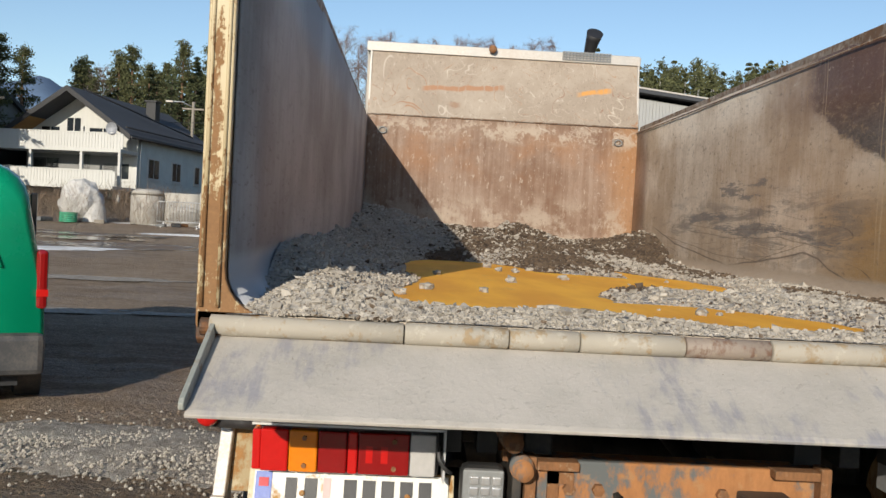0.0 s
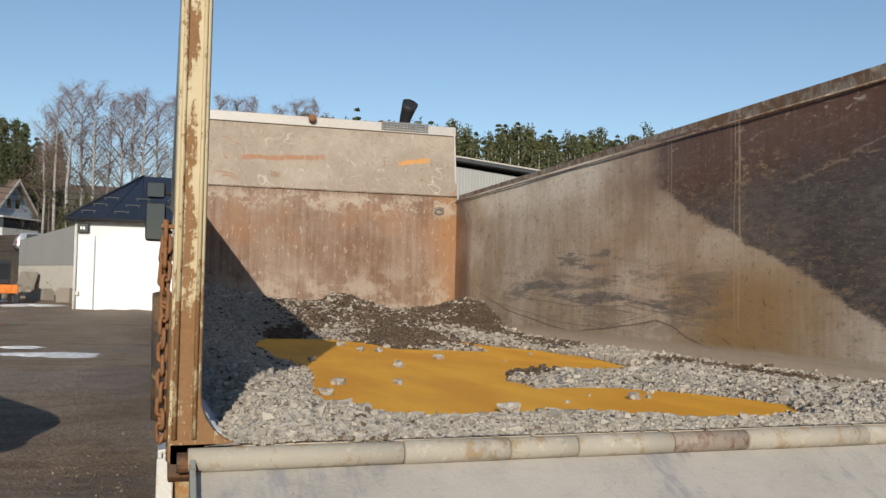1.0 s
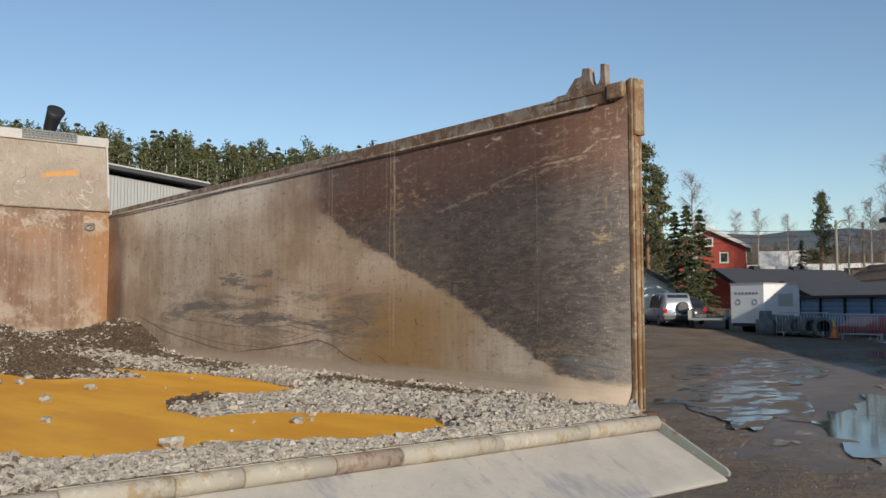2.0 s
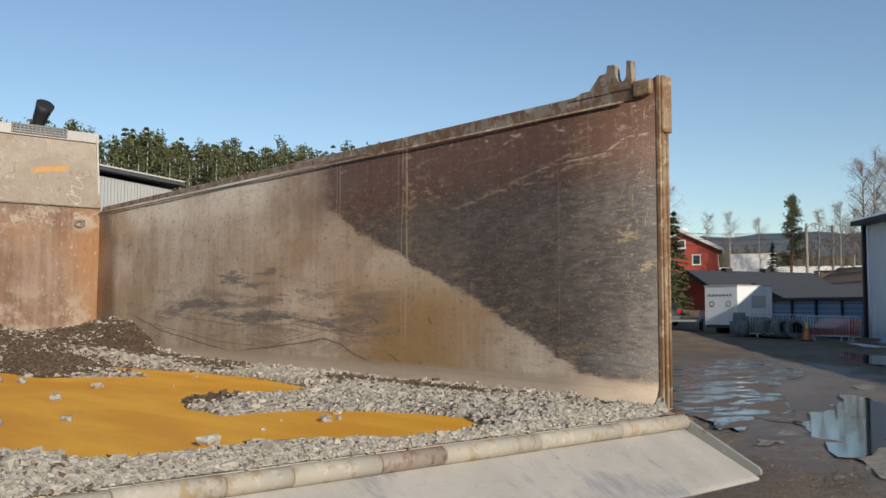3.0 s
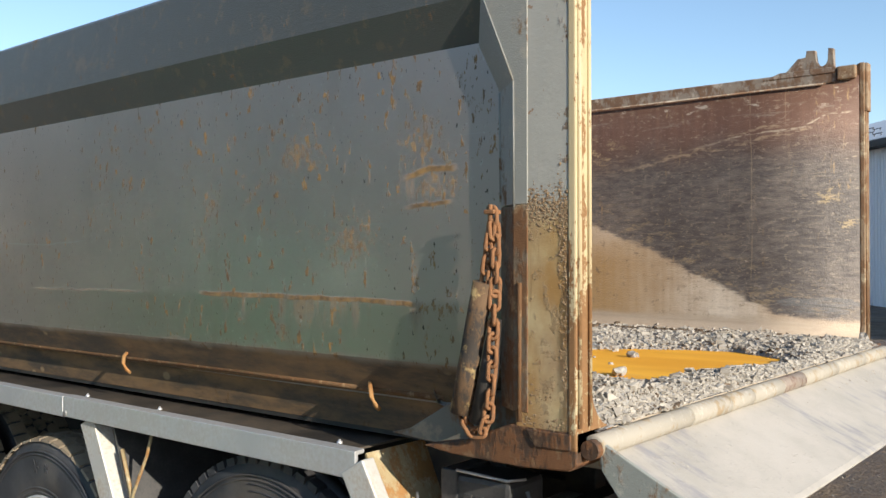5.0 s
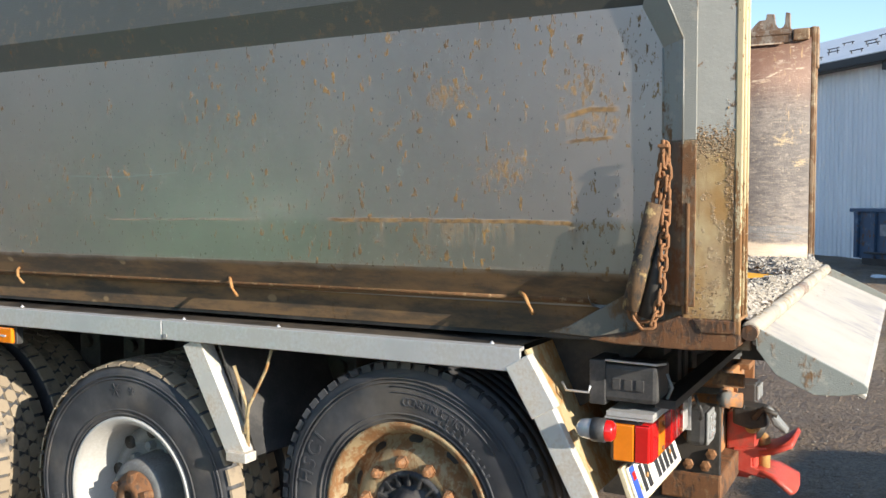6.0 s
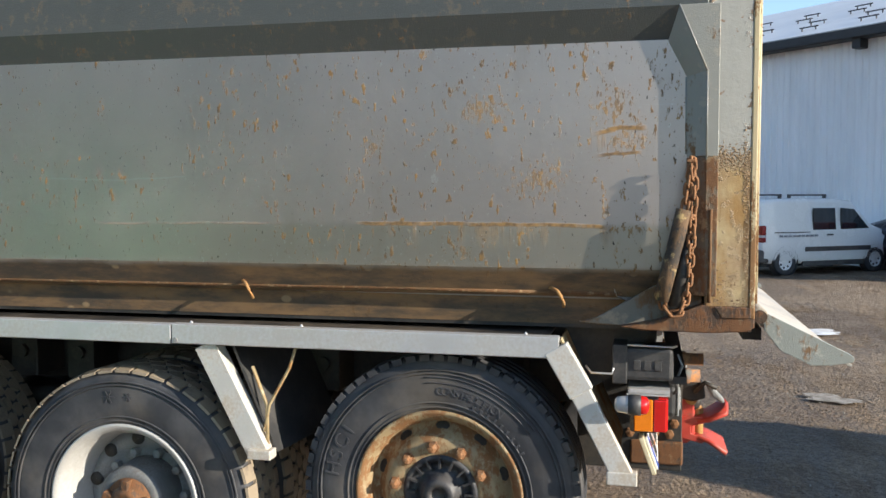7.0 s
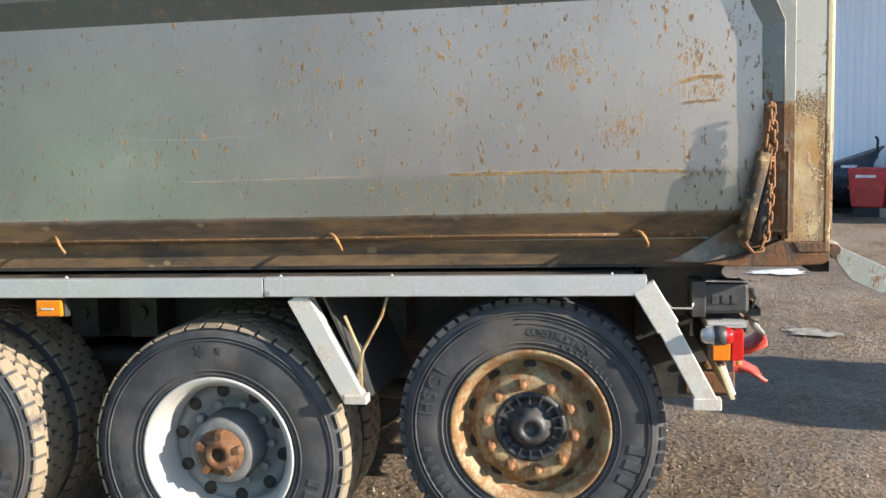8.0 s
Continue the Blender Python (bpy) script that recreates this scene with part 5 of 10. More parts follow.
    for i in range(16):
        a = 2 * math.pi * i / 16
        m = Matrix.Translation(c) @ Matrix.Rotation(a, 4, "X")
        part("hub_rib", Shape().box((min(d * 0.028, d * 0.05), 0.09, -0.004), (max(d * 0.028, d * 0.05), 0.128, 0.004), m), "hub_dark", w)
    if out < 0:
        arc_text("CONSTRUCTION", cx, cy, cz, 0.375, 0.02, 0.62, 0.040, w)
        arc_text("HSC1", cx, cy, cz, 0.395, -1.38, -0.98, 0.075, w)
        ring_of_bars(cx, cy, cz, 0.345, radians(112), radians(150), 9, 0.016, out, w)
        ring_of_bars(cx, cy, cz, 0.40, radians(-40), radians(-12), 6, 0.03, out, w)
        ring_of_bars(cx, cy, cz, 0.40, radians(190), radians(208), 3, 0.06, out, w)
        for q in (0.405, 0.425):
            pts = [(cx - 0.001, cy - q * math.sin(a), cz + q * math.cos(a)) for a in [-0.12 + 1.05 * t / 16 for t in range(17)]]
            part("moulded_line", Shape().tube(pts, 0.002, 4), "tyretext", w)
    return w


def wheel_dual(cx, cy, cz, r, out):
    """Drive wheel: two tyres, deep white rim, hub reduction cover."""
    w = part("wheel", Shape().disc((cx + (-out) * 0.20, cy, cz), 0.17, 0, -out * 0.05, 32), "rim_grey", truck, "twin drive wheel with deep white rim")
    d, rim, c = -out, 0.302, (cx, cy, cz)
    for off in (0.0, 0.335):
        if off == 0.0:
            sidewall_ridges(cx, cy, cz, r, rim, out, w)
        part("tyre", tyre_shape(cx + d * off, cy, cz, r, 0.29, rim, out), "tyre", w, "lugged black drive tyre")
        part("tread", tread_shape(cx + d * off, cy, cz, r, 0.29, out, 5, 44), "tread", w, "dusty hexagonal tread blocks")
    part("rim_flange", Shape().lathe([(d * 0.05, rim - 0.026), (d * 0.012, rim - 0.012), (d * 0.0, rim + 0.006), (d * 0.0, rim + 0.014), (d * 0.01, rim + 0.016)], c, 0, 72), "rim_white", w, "bright white rim flange")
    part("rim_well", Shape().lathe([(d * 0.05, rim - 0.026), (d * 0.06, 0.268), (d * 0.17, 0.262), (d * 0.18, 0.255)], c, 0, 72), "rim_white", w, "white rim well")
    dish = [(d * 0.18, 0.255), (d * 0.165, 0.245), (d * 0.160, 0.205), (d * 0.185, 0.185), (d * 0.19, 0.14), (d * 0.19, 0.10)]
    part("disc", Shape().lathe(dish, c, 0, 60), "rim_grey", w, "grey rim disc")
    for i in range(10):
        a = 2 * math.pi * (i + 0.3) / 10
        y, z = cy + 0.224 * math.cos(a), cz + 0.224 * math.sin(a)
        part("hand_hole", Shape().lathe([(d * 0.155, 0.001), (d * 0.155, 0.027), (d * 0.20, 0.025)], (cx, y, z), 0, 18), "black", w)
    hub = [(d * 0.19, 0.145), (d * 0.06, 0.138), (d * 0.045, 0.128), (d * 0.040, 0.10), (d * 0.046, 0.085)]
    part("hub", Shape().lathe(hub, c, 0, 44), "hub_grey", w, "grey hub drum")
    cap = [(d * 0.046, 0.098), (d * 0.028, 0.092), (d * 0.024, 0.072), (d * 0.010, 0.066), (d * -0.004, 0.060), (d * -0.008, 0.030), (d * 0.004, 0.026), (d * 0.03, 0.022), (d * 0.03, 0.001)]
    part("hub_cover", Shape().lathe(cap, c, 0, 28), "rustbeam", w, "rust-caked hub cover")
    for i in range(5):
        a = 2 * math.pi * i / 5 + 0.4
        m = Matrix.Translation(c) @ Matrix.Rotation(a, 4, "X")
        part("cover_rib", Shape().box((min(d * -0.004, d * 0.04), 0.055, -0.014), (max(d * -0.004, d * 0.04), 0.096, 0.014), m), "rustbeam", w, bevel=0.003)
    for i in range(10):
        a = 2 * math.pi * i / 10
        y, z = cy + 0.168 * math.cos(a), cz + 0.168 * math.sin(a)
        part("wheel_nut", Shape().lathe([(d * 0.19, 0.02), (d * 0.155, 0.018), (d * 0.15, 0.001)], (cx, y, z), 0, 6, False), "rim_grey", w)
    if out < 0:
        for k, a in enumerate((-0.13, 0.07)):
            m0 = Matrix.Translation((cx - 0.001, cy - 0.425 * math.sin(a), cz + 0.425 * math.cos(a)))
            fl = Shape()
            for q in range(6):
                m = m0 @ Matrix.Rotation(q * math.pi / 3, 4, "X")
                fl.box((-0.001, 0.002, -0.0022), (0.001, 0.026 - 0.008 * k, 0.0022), m)
            part("snow_mark", fl, "tyretext", w)
        ring_of_bars(cx, cy, cz, 0.41, radians(195), radians(225), 5, 0.05, out, w)
        ring_of_bars(cx, cy, cz, 0.40, radians(-8), radians(-38), 4, 0.05, out, w)
    return w


M["hub_grey"] = plain("dull_hub_grey", (0.17, 0.175, 0.175), 0.6, 0.1, 0.35, 9.0, 0.2, (0.08, 0.06, 0.045), 0.7)
R3 = 0.536
for side in (-1, 1):
    wheel_single(side * 1.232, 1.048, 0.684, 0.506, side)
    wheel_dual(side * 1.232, 2.295, 0.552, R3, side)
    wheel_dual(side * 1.232, 3.62, 0.552, R3, side)
    wheel_single(side * 1.27, 6.75, 0.515, 0.535, side)


def build_wings():
    for side in (-1, 1):
        o = side * 1.285
        wing = part("wing", Shape().box((side * 0.70, 0.66, 1.262), (side * 1.262, 4.75, 1.268)), "fendertop", truck, "flat dirty black sheet wing over the wheels")
        strip = [(side * 1.25, 1.275), (o, 1.272), (o, 1.202), (o - side * 0.012, 1.198), (o - side * 0.012, 1.262), (side * 1.25, 1.264)]
        part("wing_edge", Shape().prism(strip, 1, 0.62, 2.045), "alu", wing, "folded aluminium edge strip", bevel=0.002)
        strip2 = [(x + side * 0.001, z - 0.002) for x, z in strip]
        part("wing_edge", Shape().prism(strip2, 1, 2.05, 4.75), "alu", wing, "folded aluminium edge strip", bevel=0.002)
        for y in (0.74, 1.56, 2.0, 2.9, 3.6):
            part("wing_bolt", Shape().lathe([(0, 0.008), (0.004, 0.008), (0.006, 0.004), (0.010, 0.003), (0.010, 0.0005)], (side * 1.22, y, 1.268), 2, 10), "alu", wing)
        part("edge_screw", Shape().disc((o - side * 0.0, 2.03, 1.215), 0.009, 0, side * 0.005, 12), "rim_grey", wing)
        # sloping tail of the wing, two folded lengths
        def leg(y0, z0, y1, z1, wd, mat, nm, lab, x0=1.215, x1=1.283):
            v = Vector((0, y1 - y0, z1 - z0))
            ln = v.length
            m = Matrix.Translation((0, y0, z0)) @ Matrix.Rotation(math.atan2(v.z, v.y), 4, "X")
            sec = Shape()
            sec.box((min(side * x0, side * x1), 0, -wd / 2), (max(side * x0, side * x1), ln, wd / 2), m)
            return part(nm, sec, mat, wing, lab, bevel=0.004)
        leg(0.632, 1.235, 0.545, 1.085, 0.085, "alu_white", "wing_knee", "pale folded knee of the wing", 1.243, 1.287)
        leg(0.555, 1.10, 0.400, 0.80, 0.070, "alu_white", "wing_tail", "pale aluminium stay sloping to the tail", 1.247, 1.283)
        part("tail_foot", Shape().box((min(side * 1.245, side * 1.286), 0.36, 0.785), (max(side * 1.245, side * 1.286), 0.46, 0.83)), "alu_white", wing, bevel=0.004)
        tailplate = Shape()
        tailplate.add([(side * 0.72, 0.62, 1.262), (side * 1.247, 0.62, 1.262), (side * 1.247, 0.425, 0.83), (side * 0.72, 0.425, 0.83)], [(0, 1, 2, 3)])
        part("tail_sheet", tailplate, "tailsheet", wing, "stained yellowed inner sheet", thick=0.006)
        leg(1.925, 1.20, 1.715, 0.80, 0.085, "alu_white", "wing_stay", "pale aluminium stay between the wheels", 1.205, 1.268)
        part("stay_foot", Shape().box((min(side * 1.225, side * 1.286), 1.66, 0.785), (max(side * 1.225, side * 1.286), 1.75, 0.82)), "alu_white", wing, bevel=0.004)
        guard = Shape()
        guard.add([(side * 0.72, 1.80, 1.262), (side * 1.225, 1.86, 1.262), (side * 1.225, 1.66, 0.80), (side * 0.72, 1.60, 0.80)], [(0, 1, 2, 3)])
        part("splash_guard", guard, "plastic", wing, "black plastic guard between the wheels", thick=0.01)
        part("guard_strap", Shape().tube([(side * 1.235, 1.56, 1.245), (side * 1.24, 1.60, 1.12), (side * 1.24, 1.68, 0.98), (side * 1.24, 1.70, 0.88)], 0.006, 6), "tailsheet", wing)
        part("strut_strip", Shape().tube([(side * 1.24, 1.745, 1.12), (side * 1.24, 1.69, 0.98), (side * 1.235, 1.69, 0.83)], 0.007, 6), "tailsheet", wing)
        # amber side marker
        mk = part("side_marker", Shape().box((min(side * 1.23, side * 1.262), 2.885, 1.118), (max(side * 1.23, side * 1.262), 3.015, 1.192)), "plastic", truck, "amber side marker lamp under the wing", bevel=0.004)
        part("lens", Shape().box((min(side * 1.262, side * 1.280), 2.895, 1.122), (max(side * 1.262, side * 1.280), 3.005, 1.188)), "amber_lens", mk, "amber lens", bevel=0.006)
        part("reflex_bar", Shape().box((min(side * 1.280, side * 1.284), 2.93, 1.15), (max(side * 1.280, side * 1.284), 2.98, 1.157)), "clear_lens", mk)
    # chassis
    for side in (-1, 1):
        rail = part("chassis_rail", Shape().box((side * 0.38 - 0.04, 0.3, 0.86), (side * 0.38 + 0.04, 8.0, 1.16)), "black", truck, "black chassis rail", bevel=0.005)
        part("sub_frame", Shape().box((side * 0.38 - 0.04, 0.32, 1.165), (side * 0.38 + 0.04, 5.7, 1.215)), "black", rail)
        for y in (0.9, 1.7, 2.9, 3.2, 4.4):
            part("bracket", Shape().box((min(side * 0.42, side * 0.62), y - 0.07, 0.90), (max(side * 0.42, side * 0.62), y + 0.07, 1.12)), "black", rail, bevel=0.006)
            part("bracket_bolt", Shape().disc((side * 0.625, y, 1.02), 0.03, 0, side * 0.02, 12), "black", rail)
    for y, z in ((1.048, 0.684), (2.295, 0.552), (3.62, 0.552), (6.75, 0.51)):
        part("axle", Shape().tube([(-0.95, y, z), (-0.3, y, z - 0.02), (0.3, y, z - 0.02), (0.95, y, z)], [0.07, 0.09, 0.09, 0.07], 12), "black", truck)
    part("diff_housing", Shape().lathe([(-0.2, 0.02), (-0.18, 0.16), (0, 0.21), (0.18, 0.16), (0.2, 0.02)], (0, 2.295, 0.55), 0, 24), "black", truck)
    part("diff_housing", Shape().lathe([(-0.2, 0.02), (-0.18, 0.16), (0, 0.21), (0.18, 0.16), (0.2, 0.02)], (0, 3.62, 0.55), 0, 24), "black", truck)
    for side in (-1, 1):
        part("leaf_spring", Shape().tube([(side * 0.52, 1.5, 0.62), (side * 0.52, 2.335, 0.72), (side * 0.52, 3.02, 0.80), (side * 0.52, 3.7, 0.72), (side * 0.52, 4.5, 0.62)], 0.05, 8), "black", truck)
        part("air_tank", Shape().lathe([(4.75, 0.02), (4.78, 0.13), (4.85, 0.15), (5.6, 0.15), (5.67, 0.13), (5.7, 0.02)], (side * 0.95, 0, 0.78), 1, 24), "black", truck)


M["tailsheet"] = rusty("yellowed_sheet", (0.40, 0.31, 0.17), (0.30, 0.15, 0.05), (0.50, 0.42, 0.28), 0.35, 0.7, 9.0)
build_wings()


def build_tail():
    # rear cross beam with coupling plate
    beam = part("rear_beam", Shape().box((-0.42, 0.24, 0.62), (0.40, 0.34, 1.005)), "rustbeam2", truck, "rusty rear cross beam with flaking grey paint", bevel=0.006)
    for lo, hi in (((-0.425, 0.20, 0.60), (-0.395, 0.26, 1.02)), ((0.375, 0.20, 0.60), (0.405, 0.26, 1.02)), ((-0.394, 0.20, 0.985), (-0.28, 0.26, 1.01)), ((0.25, 0.20, 0.985), (0.374, 0.26, 1.01))):
        part("beam_flange", Shape().box(lo, hi), "rust", beam, bevel=0.004)
    sp = Shape().box((-0.36, 0.225, 0.90), (-0.33, 0.26, 0.975)).box((-0.36, 0.225, 0.945), (-0.29, 0.26, 0.975))
    part("bracket_lug", sp, "rust", beam)
    for x in (-0.30, -0.22, 0.12, 0.22, 0.30):
        part("beam_bolt", Shape().lathe([(0.0, 0.018), (-0.014, 0.017), (-0.016, 0.001)], (x, 0.24, 0.93 if x < 0.2 else 0.90), 1, 6, False), "rust", beam)
    sock = part("socket_box", Shape().box((0.16, 0.16, 0.86), (0.29, 0.24, 0.945)), "plastic", beam, "dark socket box", bevel=0.006)
    part("socket_lid", Shape().box((0.165, 0.148, 0.875), (0.22, 0.16, 0.935)), "rim_grey", sock, bevel=0.004)
    part("socket_lid", Shape().box((0.232, 0.148, 0.875), (0.285, 0.16, 0.935)), "rim_grey", sock, bevel=0.004)
    # side plate of the beam with bolts, seen from the left
    pl = part("beam_plate", Shape().box((-0.46, 0.19, 0.60), (-0.435, 0.62, 1.06)), "black", truck, "black bolted end plate of the frame", bevel=0.004)
    for y, z in ((0.30, 1.0), (0.42, 1.0), (0.30, 0.86), (0.42, 0.86), (0.30, 0.755), (0.40, 0.755), (0.24, 0.755), (0.22, 0.80)):
        part("plate_bolt", Shape().lathe([(0.0, 0.020), (-0.016, 0.019), (-0.02, 0.001)], (-0.46, y, z), 0, 6, False), "rust", pl)
    part("lower_bar", Shape().box((-0.47, 0.185, 0.625), (0.47, 0.40, 0.725)), "rustbeam", truck, "muddy rusted lower bar", bevel=0.008)
    # trailer coupling
    cp = thing_part("coupling", truck, "red trailer coupling with a flared jaw")
    body = Shape().prism([(0.235, 0.60), (0.235, 0.90), (0.15, 0.905), (0.10, 0.87), (0.10, 0.63), (0.14, 0.60)], 0, -0.09, 0.09)
    part("coupling_body", body, "red_paint", cp, bevel=0.012)
    part("coupling_drum", Shape().lathe([(-0.085, 0.001), (-0.085, 0.05), (0.085, 0.05), (0.085, 0.001)], (0, 0.12, 0.83), 0, 24), "black", cp)
    part("coupling_knob", Shape().lathe([(-0.12, 0.001), (-0.12, 0.028), (-0.085, 0.034), (-0.085, 0.001)], (0, 0.12, 0.845), 0, 20), "knob_rust", cp)
    for s_, zz in ((1, 0.735), (-1, 0.635)):
        jaw = Shape()
        n = 9
        vs = []
        for i in range(n):
            u = i / (n - 1) * 2 - 1
            x = 0.16 * u
            dip = 0.03 * (1 - u * u)
            vs += [(x * 0.55, 0.13, zz - s_ * 0.015), (x * 0.8, 0.03, zz + s_ * (0.005 + dip * 0.3)), (x, -0.055 - 0.012 * (1 - u * u), zz + s_ * (0.055 + dip))]
        jaw.add(vs, [(i * 3 + j, i * 3 + j + 1, (i + 1) * 3 + j + 1, (i + 1) * 3 + j) for i in range(n - 1) for j in range(2)], True)
        part("jaw", jaw, "red_paint", cp, "flared red jaw plate", thick=0.02)
    part("jaw_cheek", Shape().prism([(0.20, 0.64), (0.20, 0.74), (0.06, 0.755), (0.05, 0.72), (0.12, 0.70), (0.12, 0.66), (0.05, 0.64), (0.06, 0.61)], 0, -0.105, -0.085), "red_paint", cp, bevel=0.004)
    part("coupling_pin", Shape().lathe([(0.60, 0.001), (0.60, 0.028), (0.78, 0.028), (0.80, 0.001)], (0, 0.08, 0), 2, 16), "knob_rust", cp)
    part("release_lever", Shape().tube([(-0.09, 0.12, 0.88), (-0.16, 0.10, 0.90), (-0.20, 0.06, 0.955), (-0.20, 0.0, 0.93)], 0.012, 8), "black", cp)
    part("hand_plate", Shape().prism([(-0.03, 0.845), (-0.045, 0.86), (0.04, 0.955), (0.06, 0.95), (0.02, 0.88)], 0, -0.19, -0.12), "rim_grey", cp, bevel=0.01)
    part("release_block", Shape().prism([(0.20, 0.86), (0.20, 0.945), (0.06, 0.935), (0.05, 0.86), (0.12, 0.84)], 0, -0.15, 0.0), "black", cp, "greasy black release block", bevel=0.012)
    part("spring_line", Shape().tube([(-0.2 + 0.012 * math.cos(i * 1.3), 0.22 - 0.002 * i, 0.955 + 0.012 * math.sin(i * 1.3)) for i in range(40)], 0.004, 5), "black", cp)
    cp.scale = (0.86, 0.86, 0.86)
    cp.location = Vector((0.0, 0.235, 0.70)) * 0.14
    part("hitch_cylinder", Shape().lathe([(0.12, 0.001), (0.12, 0.026), (0.16, 0.026), (0.16, 0.032), (0.20, 0.032), (0.20, 0.026), (0.34, 0.026)], (-0.44, 0, 1.0), 1, 20), "rustbeam2", truck, "orange rusted cylinder end")
    part("hitch_cylinder", Shape().lathe([(0.00, 0.001), (0.00, 0.025), (0.07, 0.025), (0.07, 0.032), (0.2, 0.032)], (-0.47, 0.11, 1.075), 1, 18), "rustbeam", truck)
    # tail lamps, plates and boxes on both corners
    for side in (-1, 1):
        def X(v):
            return v if side < 0 else -v
        def bx(a, b):
            return Shape().box((min(X(a[0]), X(b[0])), a[1], a[2]), (max(X(a[0]), X(b[0])), b[1], b[2]))
        lamp = part("tail_lamp", bx((-1.135, 0.235, 0.945), (-0.655, 0.33, 1.072)), "plastic", truck, "long tail lamp with red, amber and clear lenses", bevel=0.012)
        for a, b, mt, nm in ((-1.128, -1.055, "red_lens", "lens_red"), (-1.053, -0.978, "amber_lens", "lens_amber"), (-0.976, -0.90, "dark_red_lens", "lens_deep_red"), (-0.898, -0.872, "red_lens", "lens_red"), (-0.870, -0.735, "dark_red_lens", "lens_deep_red"), (-0.733, -0.665, "clear_lens", "lens_clear")):
            part(nm, bx((a, 0.205, 0.953), (b, 0.24, 1.064)), mt, lamp, bevel=0.005)
        for x, z in ((-1.012, 1.045), (-1.012, 0.972), (-0.775, 1.045), (-0.775, 0.972)):
            part("lens_screw", Shape().disc((X(x), 0.205, z), 0.0065, 1, -0.006, 10), "rust", lamp)
        # glints in the lens, modelled as small brighter red blocks
        for x in (-0.895, -0.85, -0.81):
            part("bulb_glint", bx((x, 0.2035, 0.985), (x + 0.018, 0.206, 1.03)), "red_lens", lamp)
        fr = Shape()
        for p in (((-1.15, 0.20, 1.076), (-0.64, 0.34, 1.082)), ((-0.645, 0.2, 0.94), (-0.639, 0.34, 1.082))):
            a, b = p
            fr.box((min(X(a[0]), X(b[0])), a[1], a[2]), (max(X(a[0]), X(b[0])), b[1], b[2]))
        part("lamp_bracket", fr, "alu", lamp, "bent sheet lamp bracket")
        part("lamp_shelf", bx((-1.15, 0.20, 1.084), (-0.63, 0.335, 1.098)), "alu", lamp)
        part("lens_red", bx((-1.150, 0.21, 0.955), (-1.128, 0.252, 1.062)), "red_lens", lamp, bevel=0.004)
        part("lens_amber", bx((-1.150, 0.254, 0.955), (-1.128, 0.315, 1.062)), "amber_lens", lamp, bevel=0.004)
        back = Vector((X(-0.765), -2.142, 1.619))
        lamp.matrix_local = Matrix.Translation(back) @ Matrix.Scale(1.024, 4) @ Matrix.Translation(-back)
        # side marker on a rubber arm
        arm = part("marker_arm", Shape().tube([(X(-1.16), 0.40, 1.03), (X(-1.21), 0.39, 1.035), (X(-1.272), 0.38, 1.04), (X(-1.29), 0.375, 1.05)], [0.018, 0.018, 0.02, 0.026], 10), "plastic", truck, "rubber arm with red and white marker lamp")
        part("marker_cup", Shape().lathe([(0.348, 0.024), (0.352, 0.034), (0.390, 0.034), (0.394, 0.024)], (X(-1.298), 0, 1.062), 1, 20), "plastic", arm)
        part("marker_red", Shape().lathe([(0.350, 0.031), (0.334, 0.029), (0.326, 0.020), (0.323, 0.001)], (X(-1.298), 0, 1.062), 1, 20), "red_lens", arm, "red lens facing back")
        part("marker_white", Shape().lathe([(0.392, 0.031), (0.425, 0.026), (0.434, 0.018), (0.436, 0.001)], (X(-1.298), 0, 1.062), 1, 20), "clear_lens", arm, "white lens facing ahead")
        # control box over the lamp
        box = part("control_box", bx((-1.15, 0.245, 1.112), (-1.0, 0.415, 1.225)), "plastic", truck, "grey-black plastic control box with raised mark", bevel=0.014)
        part("box_back", bx((-1.155, 0.40, 1.10), (-0.98, 0.45, 1.235)), "plastic", box, bevel=0.004)
        for k in range(3):
            part("box_mark", bx((-1.155, 0.285 + 0.035 * k, 1.15), (-1.149, 0.308 + 0.035 * k, 1.182)), "plastic", box, bevel=0.001)
        part("box_clip", Shape().tube([(X(-1.10), 0.23, 1.20), (X(-1.10), 0.215, 1.16), (X(-1.10), 0.235, 1.11)], 0.005, 6), "rim_grey", box)
        part("box_wire", Shape().tube([(X(-1.14), 0.54, 1.155), (X(-1.16), 0.52, 1.135), (X(-1.16), 0.45, 1.135), (X(-1.16), 0.445, 1.155)], 0.004, 6), "alu", box)
        part("box_rim", Shape().tube([(X(-1.10), 0.235, 1.228), (X(-1.155), 0.25, 1.232), (X(-1.155), 0.40, 1.236)], 0.004, 6), "alu", box)
    # number plate, tilted a little, its characters as bars
    m = Matrix.Translation((-0.889, 0.335, 0.922)) @ Matrix.Scale(1.035, 4) @ Matrix.Rotation(radians(-20), 4, "X")
    pl = part("number_plate", Shape().box((-0.26, -0.004, -0.115), (0.26, 0.004, -0.003), m), "plate", truck, "dirty white number plate with blue band", bevel=0.002)
    part("plate_holder", Shape().box((-0.275, 0.006, -0.125), (0.275, 0.022, 0.004), m), "plate_edge", pl, "yellowed plate holder", bevel=0.003)
    part("blue_band", Shape().box((-0.255, -0.006, -0.112), (-0.212, -0.0045, -0.006), m), "blue", pl)
    part("flag_mark", Shape().box((-0.246, -0.0075, -0.045), (-0.220, -0.0063, -0.022), m), "red_lens", pl)
